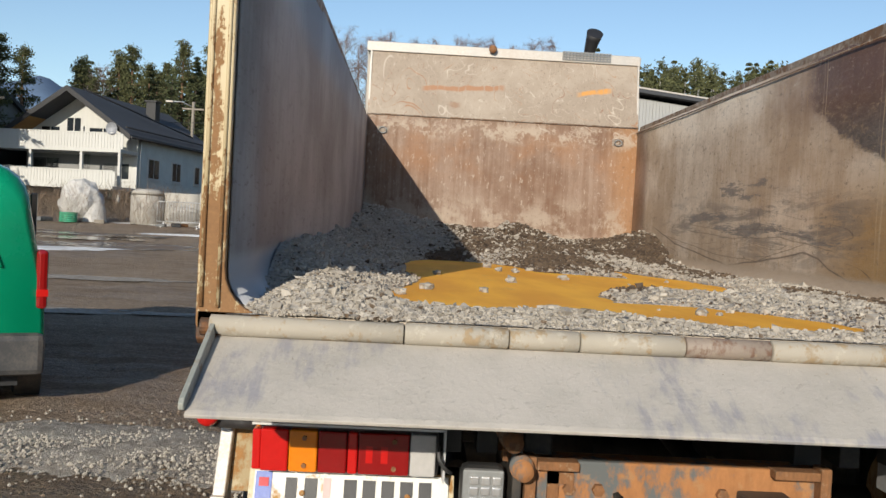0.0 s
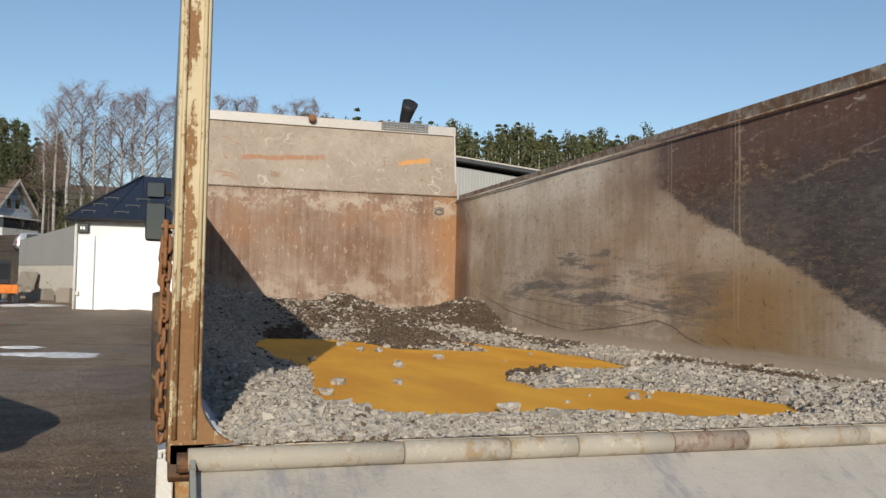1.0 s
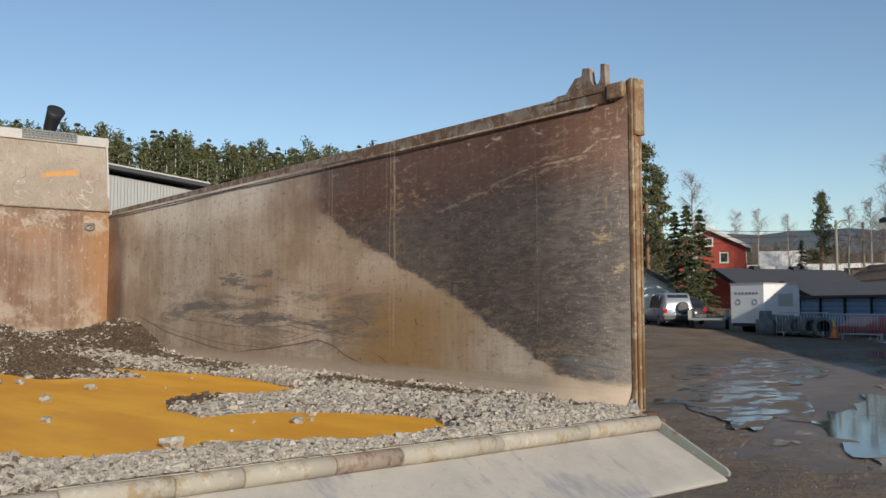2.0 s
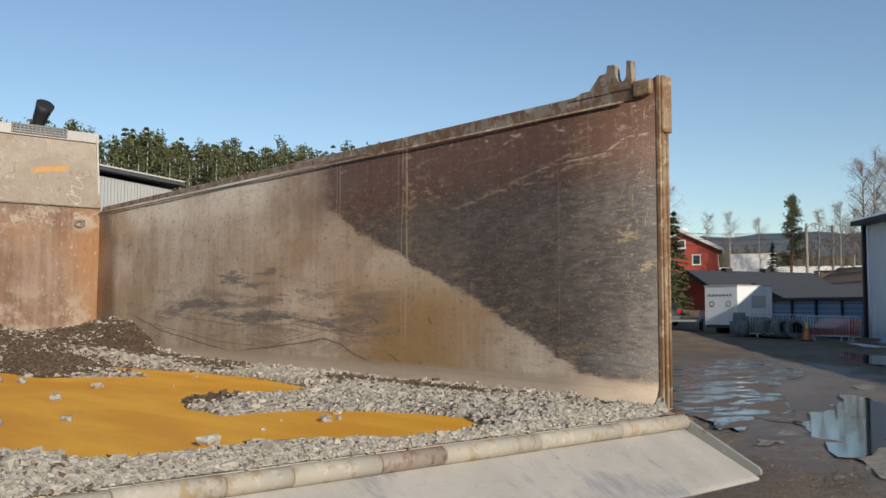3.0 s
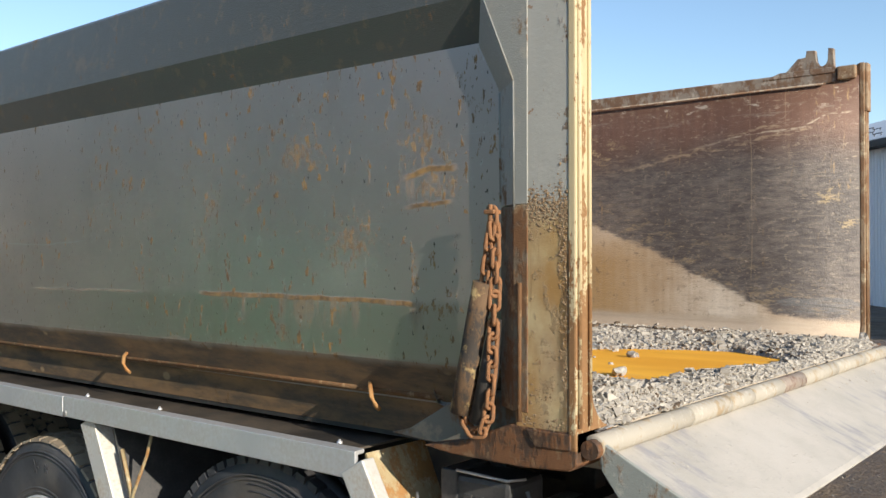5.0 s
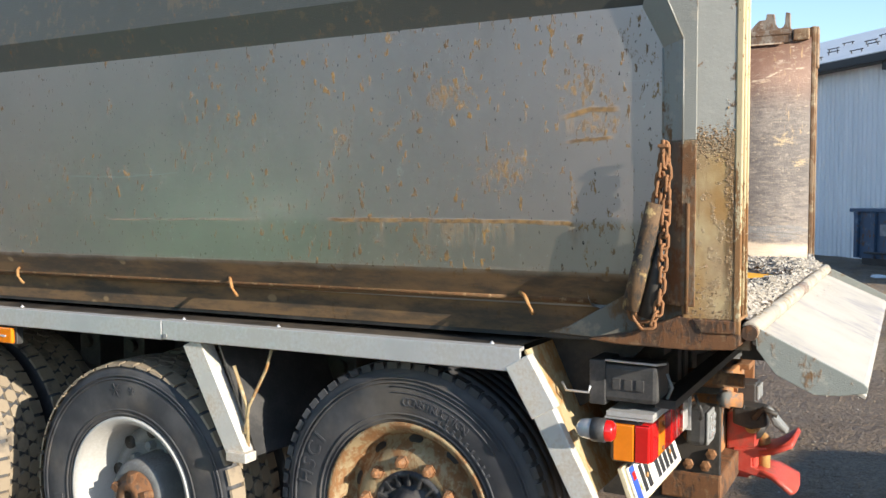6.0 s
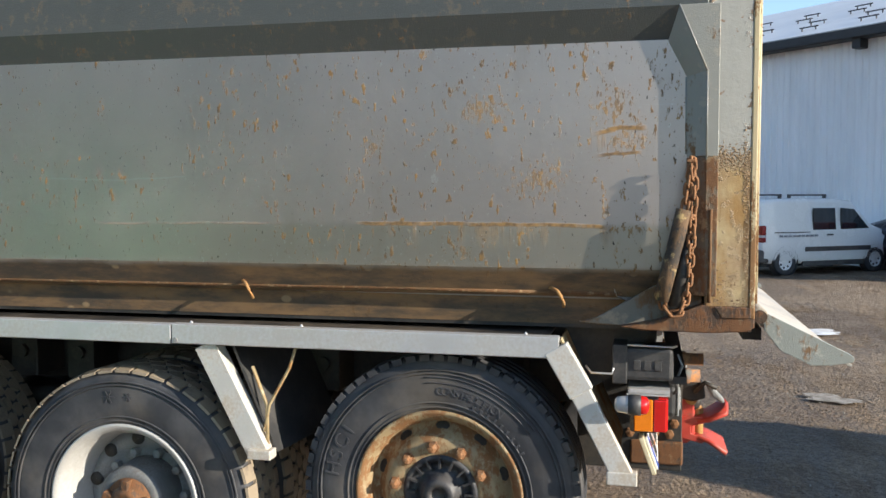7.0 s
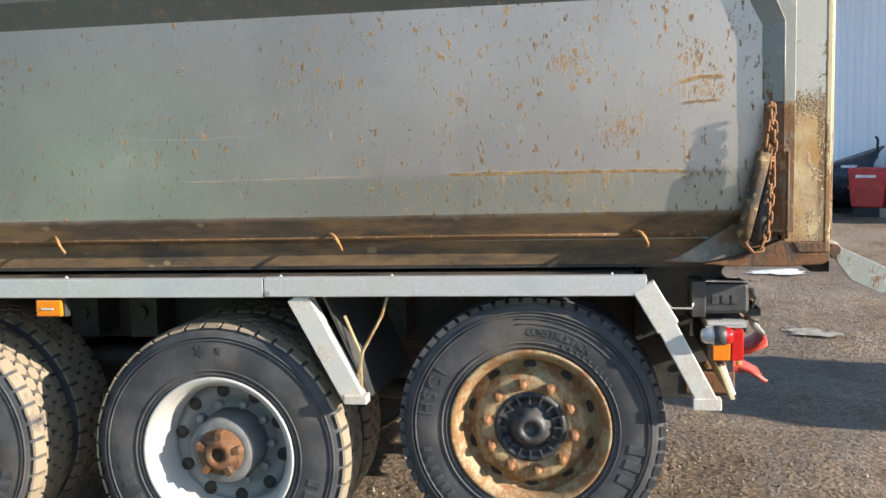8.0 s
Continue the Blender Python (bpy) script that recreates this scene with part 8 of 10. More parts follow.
# ---- site trailer, pipes, barriers, blue stores ----
def site_trailer():
    t = thing("site_trailer", "white box site trailer on wheels with printed sides", "trailer", on_ground(37.95, 22.15, -95.0, 0.0))
    part("box", Shape().box((-0.95, -1.15, 0.42), (0.95, 1.6, 2.32)), "white_car", t, bevel=0.02)
    part("roof_edge", Shape().box((-0.98, -1.18, 2.30), (0.98, 1.63, 2.36)), "headcap", t)
    part("hatch", Shape().box((-0.97, -0.05, 1.25), (-0.945, 1.05, 1.85)), "rim_white", t, "closed service hatch", bevel=0.008)
    part("hatch", Shape().box((0.945, -0.05, 1.25), (0.97, 1.05, 1.85)), "rim_white", t, "closed service hatch", bevel=0.008)
    for i in range(7):
        part("print_bar", Shape().box((-0.7 + 0.2 * i, -1.165, 1.82), (-0.57 + 0.2 * i, -1.152, 1.92)), "grey_print", t)
        part("print_bar", Shape().box((-0.975, -0.6 + 0.22 * i, 0.92), (-0.952, -0.45 + 0.22 * i, 1.0)), "grey_print", t)
    for x in (-0.5, 0.45):
        part("round_mark", Shape().lathe([(0, 0.10), (-0.012, 0.10), (-0.012, 0.15), (0, 0.15)], (x, -1.152, 1.45), 1, 20), "grey_print", t)
    for x in (-0.9, 0.9):
        for y in (0.0, 0.55):
            part("wheel", Shape().lathe([(-0.09, 0.05), (-0.09, 0.3), (0.09, 0.3), (0.09, 0.05)], (x, y, 0.3), 0, 20), "tyre", t)
    part("chassis", Shape().box((-0.8, -1.2, 0.3), (0.8, 1.6, 0.44)), "ink", t)
    part("drawbar", Shape().box((-0.08, 1.6, 0.36), (0.08, 2.9, 0.44)), "ink", t)
    f = thing("flat_trailer", "low flat car trailer with mesh sides", "trailer", on_ground(38.0, 25.2, -60.0))
    part("deck", Shape().box((-0.9, -1.5, 0.45), (0.9, 1.5, 0.55)), "rim_grey", f, bevel=0.01)
    for x in (-0.88, 0.88):
        part("side_board", Shape().box((x - 0.02, -1.5, 0.55), (x + 0.02, 1.5, 0.95)), "headcap", f)
        part("wheel", Shape().lathe([(-0.08, 0.05), (-0.08, 0.3), (0.08, 0.3), (0.08, 0.05)], (x, 0, 0.3), 0, 20), "tyre", f)
    part("drawbar", Shape().box((-0.05, 1.5, 0.40), (0.05, 2.6, 0.47)), "ink", f)


def pipe_rings():
    base = thing("pipe_length", "short dark concrete pipe lying on its side", "pipe", on_ground(35.9, 20.4, 20), "pipes by the trailer")
    part("barrel", Shape().lathe([(-0.45, 0.30), (-0.45, 0.42), (0.35, 0.42), (0.36, 0.48), (0.5, 0.48), (0.5, 0.34), (-0.45, 0.30)], (0, 0, 0.46), 0, 28), "pipegrey", base)
    for i, (x, y, a) in enumerate(((36.1, 19.7, 70), (36.5, 20.3, 110), (36.3, 19.0, 60), (36.8, 19.5, 95), (36.5, 18.4, 40), (36.9, 18.8, 75))):
        copy_thing(base, on_ground(x, y, a))
    up = thing("pipe_stack", "upright concrete pipe with a narrower neck", "pipe", on_ground(35.6, 20.55, 0))
    part("barrel", Shape().lathe([(0, 0.36), (0, 0.44), (0.7, 0.44), (0.72, 0.3), (1.1, 0.27), (1.1, 0.2), (0, 0.2)], (0, 0, 0), 2, 28), "pipegrey", up)


def barriers():
    b = Shape()
    b.tube([(0, 0, 0.15), (0, 0, 1.05), (0.05, 0, 1.1), (2.15, 0, 1.1), (2.2, 0, 1.05), (2.2, 0, 0.15)], 0.02, 6)
    b.tube([(0, 0, 0.25), (2.2, 0, 0.25)], 0.02, 6)
    fence = thing("crowd_barrier", "galvanised steel crowd barrier with upright bars", "barrier", on_ground(36.9, 15.6, 100), "barriers in the yard")
    part("frame", b, "alu", fence)
    bar = Shape().tube([(0, 0, 0.25), (0, 0, 1.1)], 0.009, 5).mesh("upright")
    bar.materials.append(M["alu"])
    for i in range(16):
        part("upright", bar, "alu", fence).location = (0.13 * (i + 1), 0, 0)
    for x in (0.3, 1.9):
        part("foot", Shape().box((x - 0.03, -0.3, 0.0), (x + 0.03, 0.3, 0.04)).box((x - 0.02, -0.02, 0.0), (x + 0.02, 0.02, 0.26)), "alu", fence)
    for x, y, a in ((37.1, 15.9, 96), (37.3, 16.3, 104), (37.6, 16.0, 100), (36.5, 18.0, 118)):
        copy_thing(fence, on_ground(x, y, a))
    for x, y, a in ((-9.4, 36.2, 172), (-9.0, 36.5, 168)):
        copy_thing(fence, on_ground(x, y, a))
    c = thing("traffic_cone", "orange traffic cone with a yellow top", "cone", on_ground(35.9, 17.5))
    part("cone", Shape().lathe([(0.03, 0.17), (0.30, 0.11), (0.55, 0.05)], (0, 0, 0), 2, 20), "orange", c)
    part("cone_top", Shape().lathe([(0.55, 0.06), (0.8, 0.05), (0.82, 0.001)], (0, 0, 0), 2, 16), "conetop", c, "yellow lamp head")
    part("foot", Shape().box((-0.2, -0.2, 0.0), (0.2, 0.2, 0.04)), "ink", c, bevel=0.01)
    tarp = Shape()
    rng = random.Random(8)
    n = 14
    vs = []
    for j in range(n):
        for i in range(n):
            x, y = (i / (n - 1) - 0.5), (j / (n - 1) - 0.5)
            e = max(0.0, 1 - 4 * max(x * x, y * y))
            vs.append((x * 2.0 + rng.uniform(-0.05, 0.05), y * 1.6 + rng.uniform(-0.05, 0.05), 0.02 + e * (0.45 + 0.18 * math.sin(7 * x + 3 * y) + rng.uniform(-0.06, 0.06))))
    tarp.add(vs, [(j * n + i, j * n + i + 1, (j + 1) * n + i + 1, (j + 1) * n + i) for j in range(n - 1) for i in range(n - 1)], True)
    tm = tarp.mesh("tarpaulin")
    tm.materials.append(M["tarpblue"])
    for x, y, a, sc in ((38.0, 14.2, 40, 1.0), (37.2, 13.0, 80, 0.8), (39.0, 15.0, 10, 0.8)):
        ob = new("tarpaulin", tm)
        ob.matrix_world = on_ground(x, y, a)
        ob.scale = (sc, sc, sc)
        tagged(ob, "crumpled pale blue tarpaulin heap on the ground", "tarpaulin", "tarpaulins by the hall")


def blue_stores():
    at = pose(45.4, 21.8, ground_z(45.4, 21.8) - 0.1, 0, 0, 68.0 - 90)
    b = thing("blue_store_row", "long low blue steel store with dark posts", "shed", at)
    part("front", Shape().box((0.0, -4.2, 0.0), (2.4, 4.6, 1.75)), "storeblue", b)
    part("roof", Shape().box((-0.3, -4.5, 1.75), (2.7, 4.9, 1.9)), "ink", b, bevel=0.01)
    for y in (-3.6, -1.9, 0.0, 1.9, 3.6):
        part("post", Shape().box((-0.12, y - 0.05, 0.0), (-0.02, y + 0.05, 1.8)), "ink", b)
    for i in range(6):
        part("rail_line", Shape().box((-0.015, -4.2, 0.3 + 0.25 * i), (-0.003, 4.6, 0.33 + 0.25 * i)), "skipblue", b)
    r = thing("red_trailer", "small red loader bucket behind the barriers", "machine", on_ground(40.0, 18.3, 60))
    part("bucket", Shape().prism([(-0.6, 0.1), (-0.9, 0.8), (-0.3, 0.9), (0.6, 0.45), (0.6, 0.1)], 0, -1.0, 1.0), "spreader", r, bevel=0.02)


M["pipegrey"] = plain("dark_concrete", (0.16, 0.165, 0.165), 0.85, 0.0, 0.3, 3.0, 0.2)
M["concrete"] = plain("pale_concrete", (0.46, 0.43, 0.38), 0.9, 0.0, 0.18, 2.0, 0.2, (0.25, 0.22, 0.18), 0.5)
M["conetop"] = plain("cone_yellow", (0.75, 0.6, 0.05), 0.5)
M["tarpblue"] = plain("tarp_pale_blue", (0.40, 0.50, 0.60), 0.5)
M["tarpgrey"] = plain("tarp_grey_white", (0.50, 0.48, 0.45), 0.6, 0.0, 0.12)
M["storeblue"] = corrugated("store_blue", (0.20, 0.31, 0.46))
site_trailer()
pipe_rings()
barriers()
blue_stores()


# ---- things in front of the houses ----
def ring_stock():
    well = thing("well_ring", "pale precast concrete well ring standing upright", "concrete ring", on_ground(-12.4, 37.8), "well rings")
    part("ring", Shape().lathe([(0, 0.52), (0, 0.62), (0.92, 0.62), (0.95, 0.56), (0.97, 0.50), (0.0, 0.50)], (0, 0, 0), 2, 32), "concrete", well)
    for x, y, h in ((-11.3, 38.3, 1.5), (-10.6, 38.0, 1.5), (-9.75, 38.2, 1.5), (-8.75, 38.6, 1.3), (-10.0, 39.6, 1.55), (-8.0, 39.0, 0.9)):
        copy_thing(well, on_ground(x, y)).scale = (0.85, 0.85, h)
    well.scale = (1.12, 1.12, 1.36)
    top = thing("well_cone", "tapered concrete well top resting on a ring", "concrete ring", on_ground(-12.4, 37.8, 0, 1.30), "well rings")
    top.scale = (1.12, 1.12, 0.6)
    part("cone", Shape().lathe([(0, 0.5), (0, 0.62), (0.25, 0.58), (0.42, 0.42), (0.42, 0.32), (0, 0.5)], (0, 0, 0), 2, 32), "concrete", top)
    heap = thing("covered_machine", "machine wrapped in a grey-white tarpaulin", "tarpaulin", on_ground(-15.2, 37.6))
    heap.scale = (1.15, 1.15, 1.2)
    bm = bmesh.new()
    bmesh.ops.create_icosphere(bm, subdivisions=4, radius=1.0)
    for v in bm.verts:
        c = v.co.copy()
        q = Vector((0.75 * c.x * (1.1 - 0.15 * c.z), 0.7 * c.y, 0.78 * c.z + 0.76))
        q += Vector((c.x, c.y, 0)) * 0.09 * noise.noise(c * 2.6) + Vector((0, 0, 0.10 * noise.noise(c * 3.1)))
        q.z = max(q.z, 0.02)
        v.co = q
    me = bpy.data.meshes.new("cover")
    bm.to_mesh(me)
    bm.free()
    part("cover", me, "tarpgrey", heap)
    part("skirt", Shape().lathe([(0.0, 0.45), (0.5, 0.40), (0.7, 0.3)], (0.55, -0.1, 0), 2, 18), "tarpgrey", heap)
    reel = thing("hose_reel", "coil of green hose on the ground", "hose", on_ground(-15.2, 36.2))
    for i in range(5):
        ringp = [(0.33 * math.cos(a), 0.33 * math.sin(a), 0.06 + 0.085 * i) for a in [6.283 * q / 24 for q in range(24)]]
        part("coil", Shape().tube(ringp, 0.045, 6, True), "hosegreen", reel)
    rng = random.Random(4)
    for i in range(16):
        x, y = rng.uniform(-16.5, -7.0), rng.uniform(36.2, 37.4)
        if -13.3 < x < -11.5 or abs(x + 15.2) < 1.1 or -10 < x < -6.6:
            continue
        w, h = rng.uniform(0.15, 0.5), rng.uniform(0.1, 0.35)
        single("site_scrap", Shape().box((-w, -w * 0.6, 0), (w, w * 0.6, h)), rng.choice(["ink", "pipegrey", "timber", "rust"]), "small dark piece of site scrap on the ground", "scrap", "scrap by the fence", at=on_ground(x, y, rng.uniform(0, 180)), bevel=0.03)


M["hosegreen"] = plain("hose_green", (0.05, 0.28, 0.16), 0.5)
ring_stock()


def excavator():
    e = thing("mini_excavator", "small orange excavator with a black cab", "excavator", on_ground(-7.3, 35.4, 15))
    e.scale = (0.76, 0.76, 0.76)
    for x in (-0.65, 0.65):
        part("track", Shape().prism([(-0.9, 0.12), (-0.75, 0.5), (0.75, 0.5), (0.9, 0.12), (0.75, 0.0), (-0.75, 0.0)], 0, x - 0.18, x + 0.18), "ink", e, bevel=0.04)
    part("deck", Shape().box((-0.75, -0.9, 0.55), (0.75, 0.8, 1.0)), "orange", e, "orange engine deck", bevel=0.08)
    cabp = part("cab_frame", Shape().box((-0.6, -0.2, 1.0), (0.45, 0.8, 2.2)), "ink", e, bevel=0.06)
    part("cab_glass", Shape().box((-0.5, -0.22, 1.25), (0.35, -0.19, 2.05)), "glass", cabp)
    part("boom", Shape().tube([(0.1, 0.8, 0.9), (0.1, 1.7, 1.7), (0.1, 2.6, 1.4)], 0.12, 6), "orange", e)
    part("stick", Shape().tube([(0.1, 2.6, 1.4), (0.1, 2.7, 0.5)], 0.09, 6), "orange", e)
    part("bucket", Shape().prism([(2.5, 0.1), (2.4, 0.5), (2.9, 0.55), (2.95, 0.2)], 0, -0.15, 0.35), "ink", e)


excavator()


# ---- buildings ----
M["white_boards"] = boards("white_boarding", (0.62, 0.61, 0.57), 2, 7.0)
M["grey_boards"] = boards("grey_boarding", (0.27, 0.27, 0.26), 2, 6.0)
M["pale_render"] = plain("pale_render", (0.52, 0.56, 0.54), 0.9, 0.0, 0.08, 1.0, 0.0)
M["white_render"] = plain("white_render", (0.80, 0.79, 0.77), 0.9, 0.0, 0.05, 1.0, 0.0)
M["red_boards"] = boards("red_boarding", (0.36, 0.055, 0.035), 2, 6.0)
M["dark_roof"] = boards("dark_tiles", (0.055, 0.058, 0.066), 1, 3.0)
M["brown_roof"] = boards("brown_tiles", (0.17, 0.12, 0.095), 1, 3.0)
M["blue_wall"] = boards("blue_grey_boarding", (0.40, 0.47, 0.55), 2, 7.0)
M["wood_under"] = boards("golden_wood", (0.50, 0.28, 0.10), 0, 6.0)


def house(name, at, L, W, H, rise, wall, roof, label, over=0.5, front=0.5, gable=None):
    """A gabled house: ridge along local y, L long, W wide; walls H high from the base."""
    h = thing(name, label, "house", at)
    out = [(-W / 2, -1.5), (W / 2, -1.5), (W / 2, H), (0, H + rise), (-W / 2, H)]
    part("wall", Shape().prism(out, 1, -L / 2, L / 2), wall, h)
    if gable:
        part("gable_cladding", Shape().prism([(-W / 2 + 0.05, H * 0.98), (W / 2 - 0.05, H * 0.98), (0, H + rise - 0.05)], 1, -L / 2 - 0.04, -L / 2 - 0.005), gable, h)
    sl = rise / (W / 2)
    for sx in (-1, 1):
        a = (sx * (W / 2 + over), H - over * sl)
        b = (0.0, H + rise)
        th = 0.22
        part("roof", Shape().prism([a, b, (b[0], b[1] + th), (a[0], a[1] + th)], 1, -L / 2 - front, L / 2 + 0.5), roof, h, "tiled roof slope")
        part("gutter", Shape().tube([(sx * (W / 2 + over + 0.05), -L / 2 - front, a[1] + 0.08), (sx * (W / 2 + over + 0.05), L / 2 + 0.5, a[1] + 0.08)], 0.07, 6), "ink" if roof == "dark_roof" else "white_boards", h)
        part("barge_board", Shape().prism([(a[0], a[1] - 0.12), (b[0], b[1] - 0.12), (b[0], b[1] + th + 0.02), (a[0], a[1] + th + 0.02)], 1, -L / 2 - front - 0.06, -L / 2 - front), "ink" if roof == "dark_roof" else "white_boards", h)
    return h


def window(h, face, u, z, w, ht, W, L, mat="white_boards"):
    """A window on one face: '+x', '-x', '-y' or '+y'; u along the face."""
    def place(a, b, d0, d1):
        (u0, z0), (u1, z1) = a, b
        if face[1] == "x":
            sx = 1 if face[0] == "+" else -1
            x0, x1 = sx * (W / 2 + d0), sx * (W / 2 + d1)
            return Shape().box((min(x0, x1), u0, z0), (max(x0, x1), u1, z1))
        sy = 1 if face[0] == "+" else -1
        y0, y1 = sy * (L / 2 + d0), sy * (L / 2 + d1)
        return Shape().box((u0, min(y0, y1), z0), (u1, max(y0, y1), z1))
    fr = part("window", place((u - w / 2 - 0.09, z - 0.09), (u + w / 2 + 0.09, z + ht + 0.09), -0.02, 0.05), mat, h, "framed window")
    n = 2 if w > 0.9 else 1
    for i in range(n):
        a = u - w / 2 + i * w / n + 0.04
        part("pane", place((a, z + 0.02), (a + w / n - 0.08, z + ht - 0.02), 0.035, 0.06), "glass", fr)
    part("sill", place((u - w / 2 - 0.14, z - 0.14), (u + w / 2 + 0.14, z - 0.09), 0.0, 0.12), mat, fr)


def house_a():
    W, L, H, z0 = 7.6, 11.5, 3.9, 2.45
    h = house("balcony_house", pose(-20.9, 61.6, z0, 0, 0, -10.4), L, W, H, 2.55, "pale_render", "dark_roof", "pale two-storey house with dark roof and white balconies", 0.5, 2.0, "white_boards")
    part("front_cladding", Shape().box((-W / 2 - 0.02, -L / 2 - 0.03, 0.5), (W / 2 + 0.02, -L / 2 - 0.004, H)), "white_boards", h, "white boarded front")
    part("eave_lining", Shape().prism([(-W / 2 - 0.4, H - 0.30), (0, H + 2.6), (0, H + 2.68), (-W / 2 - 0.4, H - 0.2)], 1, -L / 2 - 1.9, -L / 2), "wood_under", h, "golden wood roof lining")
    part("side_roof", Shape().prism([(-W / 2 - 0.3, H - 0.2), (-W / 2 - 3.4, H - 2.2), (-W / 2 - 3.4, H - 1.98), (-W / 2 - 0.3, H + 0.05)], 1, -L / 2 - 2.0, L / 2), "dark_roof", h, "dark roof drawn down over the side")
    part("side_annex", Shape().box((-W / 2 - 3.0, -L / 2 + 0.6, -1.5), (-W / 2 - 0.03, L / 2 - 1.0, 1.75)), "pale_render", h, "pale annex under the side roof")
    for z, y0, rail in ((2.85, -2.2, 1.0), (0.55, -3.0, 0.95)):
        deck = part("balcony", Shape().box((-W / 2 - 1.2, -L / 2 + y0, z - 0.2), (W / 2, -L / 2, z)), "white_boards", h, "white timber balcony")
        for i in range(44):
            x = -W / 2 - 1.15 + i * (W + 1.1) / 43
            part("baluster", Shape().box((x, -L / 2 + y0, z), (x + 0.19, -L / 2 + y0 + 0.04, z + rail - 0.06)), "white_boards", deck)
        part("handrail", Shape().box((-W / 2 - 1.25, -L / 2 + y0 - 0.03, z + rail - 0.06), (W / 2, -L / 2 + y0 + 0.09, z + rail)), "white_boards", deck)
    for x in (-W / 2 - 1.1, -2.2, 1.2, W / 2 - 0.1):
        part("balcony_post", Shape().box((x - 0.08, -L / 2 - 2.15, -0.8), (x + 0.08, -L / 2 - 1.98, 4.6 - abs(x) * 0.35)), "white_boards", h)
    for u, z, w, ht in ((-2.2, 3.1, 1.3, 1.2), (-0.6, 3.0, 1.0, 1.9), (1.4, 3.1, 1.9, 1.2), (-2.4, 0.8, 1.8, 1.5), (0.2, 0.8, 0.9, 1.8), (2.4, 1.1, 1.8, 1.0)):
        window(h, "-y", u, z, w, ht, W, L)
    for u, w in ((-3.6, 1.5), (-0.2, 1.3), (3.2, 0.8)):
        window(h, "+x", u, 1.3, w, 1.25, W, L)
    # shade below the upper balcony, put in as a grey boarded sheet
    part("shade_sheet", Shape().box((-W / 2, -L / 2 - 0.06, 0.55), (W / 2 - 1.0, -L / 2 - 0.035, 2.55)), "grey_boards", h, "grey sheet standing in for shade on the lower front")
    ch = part("chimney", Shape().box((1.0, 0.6, H + 1.2), (1.7, 1.3, H + 3.0)), "ink", h, "dark clad chimney")
    part("chimney_cap", Shape().box((0.9, 0.5, H + 3.0), (1.8, 1.4, H + 3.1)), "ink", ch)
    part("dish", Shape().lathe([(0, 0.38), (0.1, 0.25), (0.14, 0.001)], (W / 2 - 0.6, -L / 2 - 2.3, 4.1), 1, 18), "grey_print", h, "grey satellite dish")
    st = part("stair", Shape().prism([(-L / 2 - 3.2, 0.55), (-L / 2 - 6.0, -1.4), (-L / 2 - 6.0, -1.6), (-L / 2 - 3.0, 0.3)], 0, -4.4, -3.0), "white_boards", h, "white outside stair")
    for i in range(9):
        y = -L / 2 - 3.2 - 0.33 * i
        part("stair_post", Shape().box((-3.05, y - 0.05, 0.5 - 0.23 * i), (-2.95, y + 0.05, 1.4 - 0.23 * i)), "white_boards", st)
    part("stair_rail", Shape().tube([(-3.0, -L / 2 - 3.2, 1.4), (-3.0, -L / 2 - 6.0, -0.5)], 0.07, 6), "white_boards", st)
    part("downpipe", Shape().tube([(W / 2 + 0.1, -L / 2 + 0.15, -0.5), (W / 2 + 0.1, -L / 2 + 0.15, H - 0.2)], 0.06, 8), "white_boards", h)
    part("snow_rail", Shape().tube([(W / 2 + 0.1, -L / 2 - 1.8, H + 0.35), (W / 2 + 0.1, L / 2 + 0.3, H + 0.35)], 0.06, 6), "ink", h)
    part("snow_rail", Shape().tube([(1.0, -L / 2 - 1.8, H + 2.6), (3.6, L / 2 - 3.0, H + 0.75)], 0.06, 6), "ink", h)


def house_b():
    W, L, H = 7.4, 9.4, 3.6
    # ridge along (-0.87, 0.48)
    a = math.degrees(math.atan2(0.87, 0.48))
    cx, cy = -20.7 - 0.87 * L / 2 + 0.48 * W / 2, 111.6 + 0.48 * L / 2 + 0.87 * W / 2
    h = house("white_house", pose(cx, cy, 6.5, 0, 0, a), L, W, H, 3.9, "white_render", "brown_roof", "white house with brown tiled roof and blue-grey gable", 0.45, 0.6, "blue_wall")
    part("gable_front", Shape().box((-W / 2 - 0.01, -L / 2 - 0.03, 0.8), (W / 2 + 0.01, -L / 2 - 0.004, H)), "blue_wall", h)
    for u in (-2.6, 0.6, 2.0):
        window(h, "-x", u, 1.9, 1.1, 1.2, W, L)
    for u in (-2.6, 1.2):
        window(h, "-x", u, 0.1, 0.9, 0.6, W, L)
    for u in (-1.0, 0.5):
        window(h, "-y", u, 4.2, 0.8, 1.1, W, L)
    porch = part("porch", Shape().box((-W / 2, -L / 2 - 1.4, 0.6), (W / 2 - 1.0, -L / 2, 1.7)), "white_boards", h, "white porch with glazing")
    part("porch_glass", Shape().box((-W / 2 + 0.2, -L / 2 - 1.35, 1.7), (W / 2 - 1.2, -L / 2, 2.9)), "glass", porch)
    part("porch_roof", Shape().box((-W / 2 - 0.2, -L / 2 - 1.6, 2.9), (W / 2 - 0.8, -L / 2, 3.1)), "white_boards", porch)
    part("chimney", Shape().box((-0.4, -0.6, H + 3.0), (0.4, 0.2, H + 4.9)), "grey_boards", h)


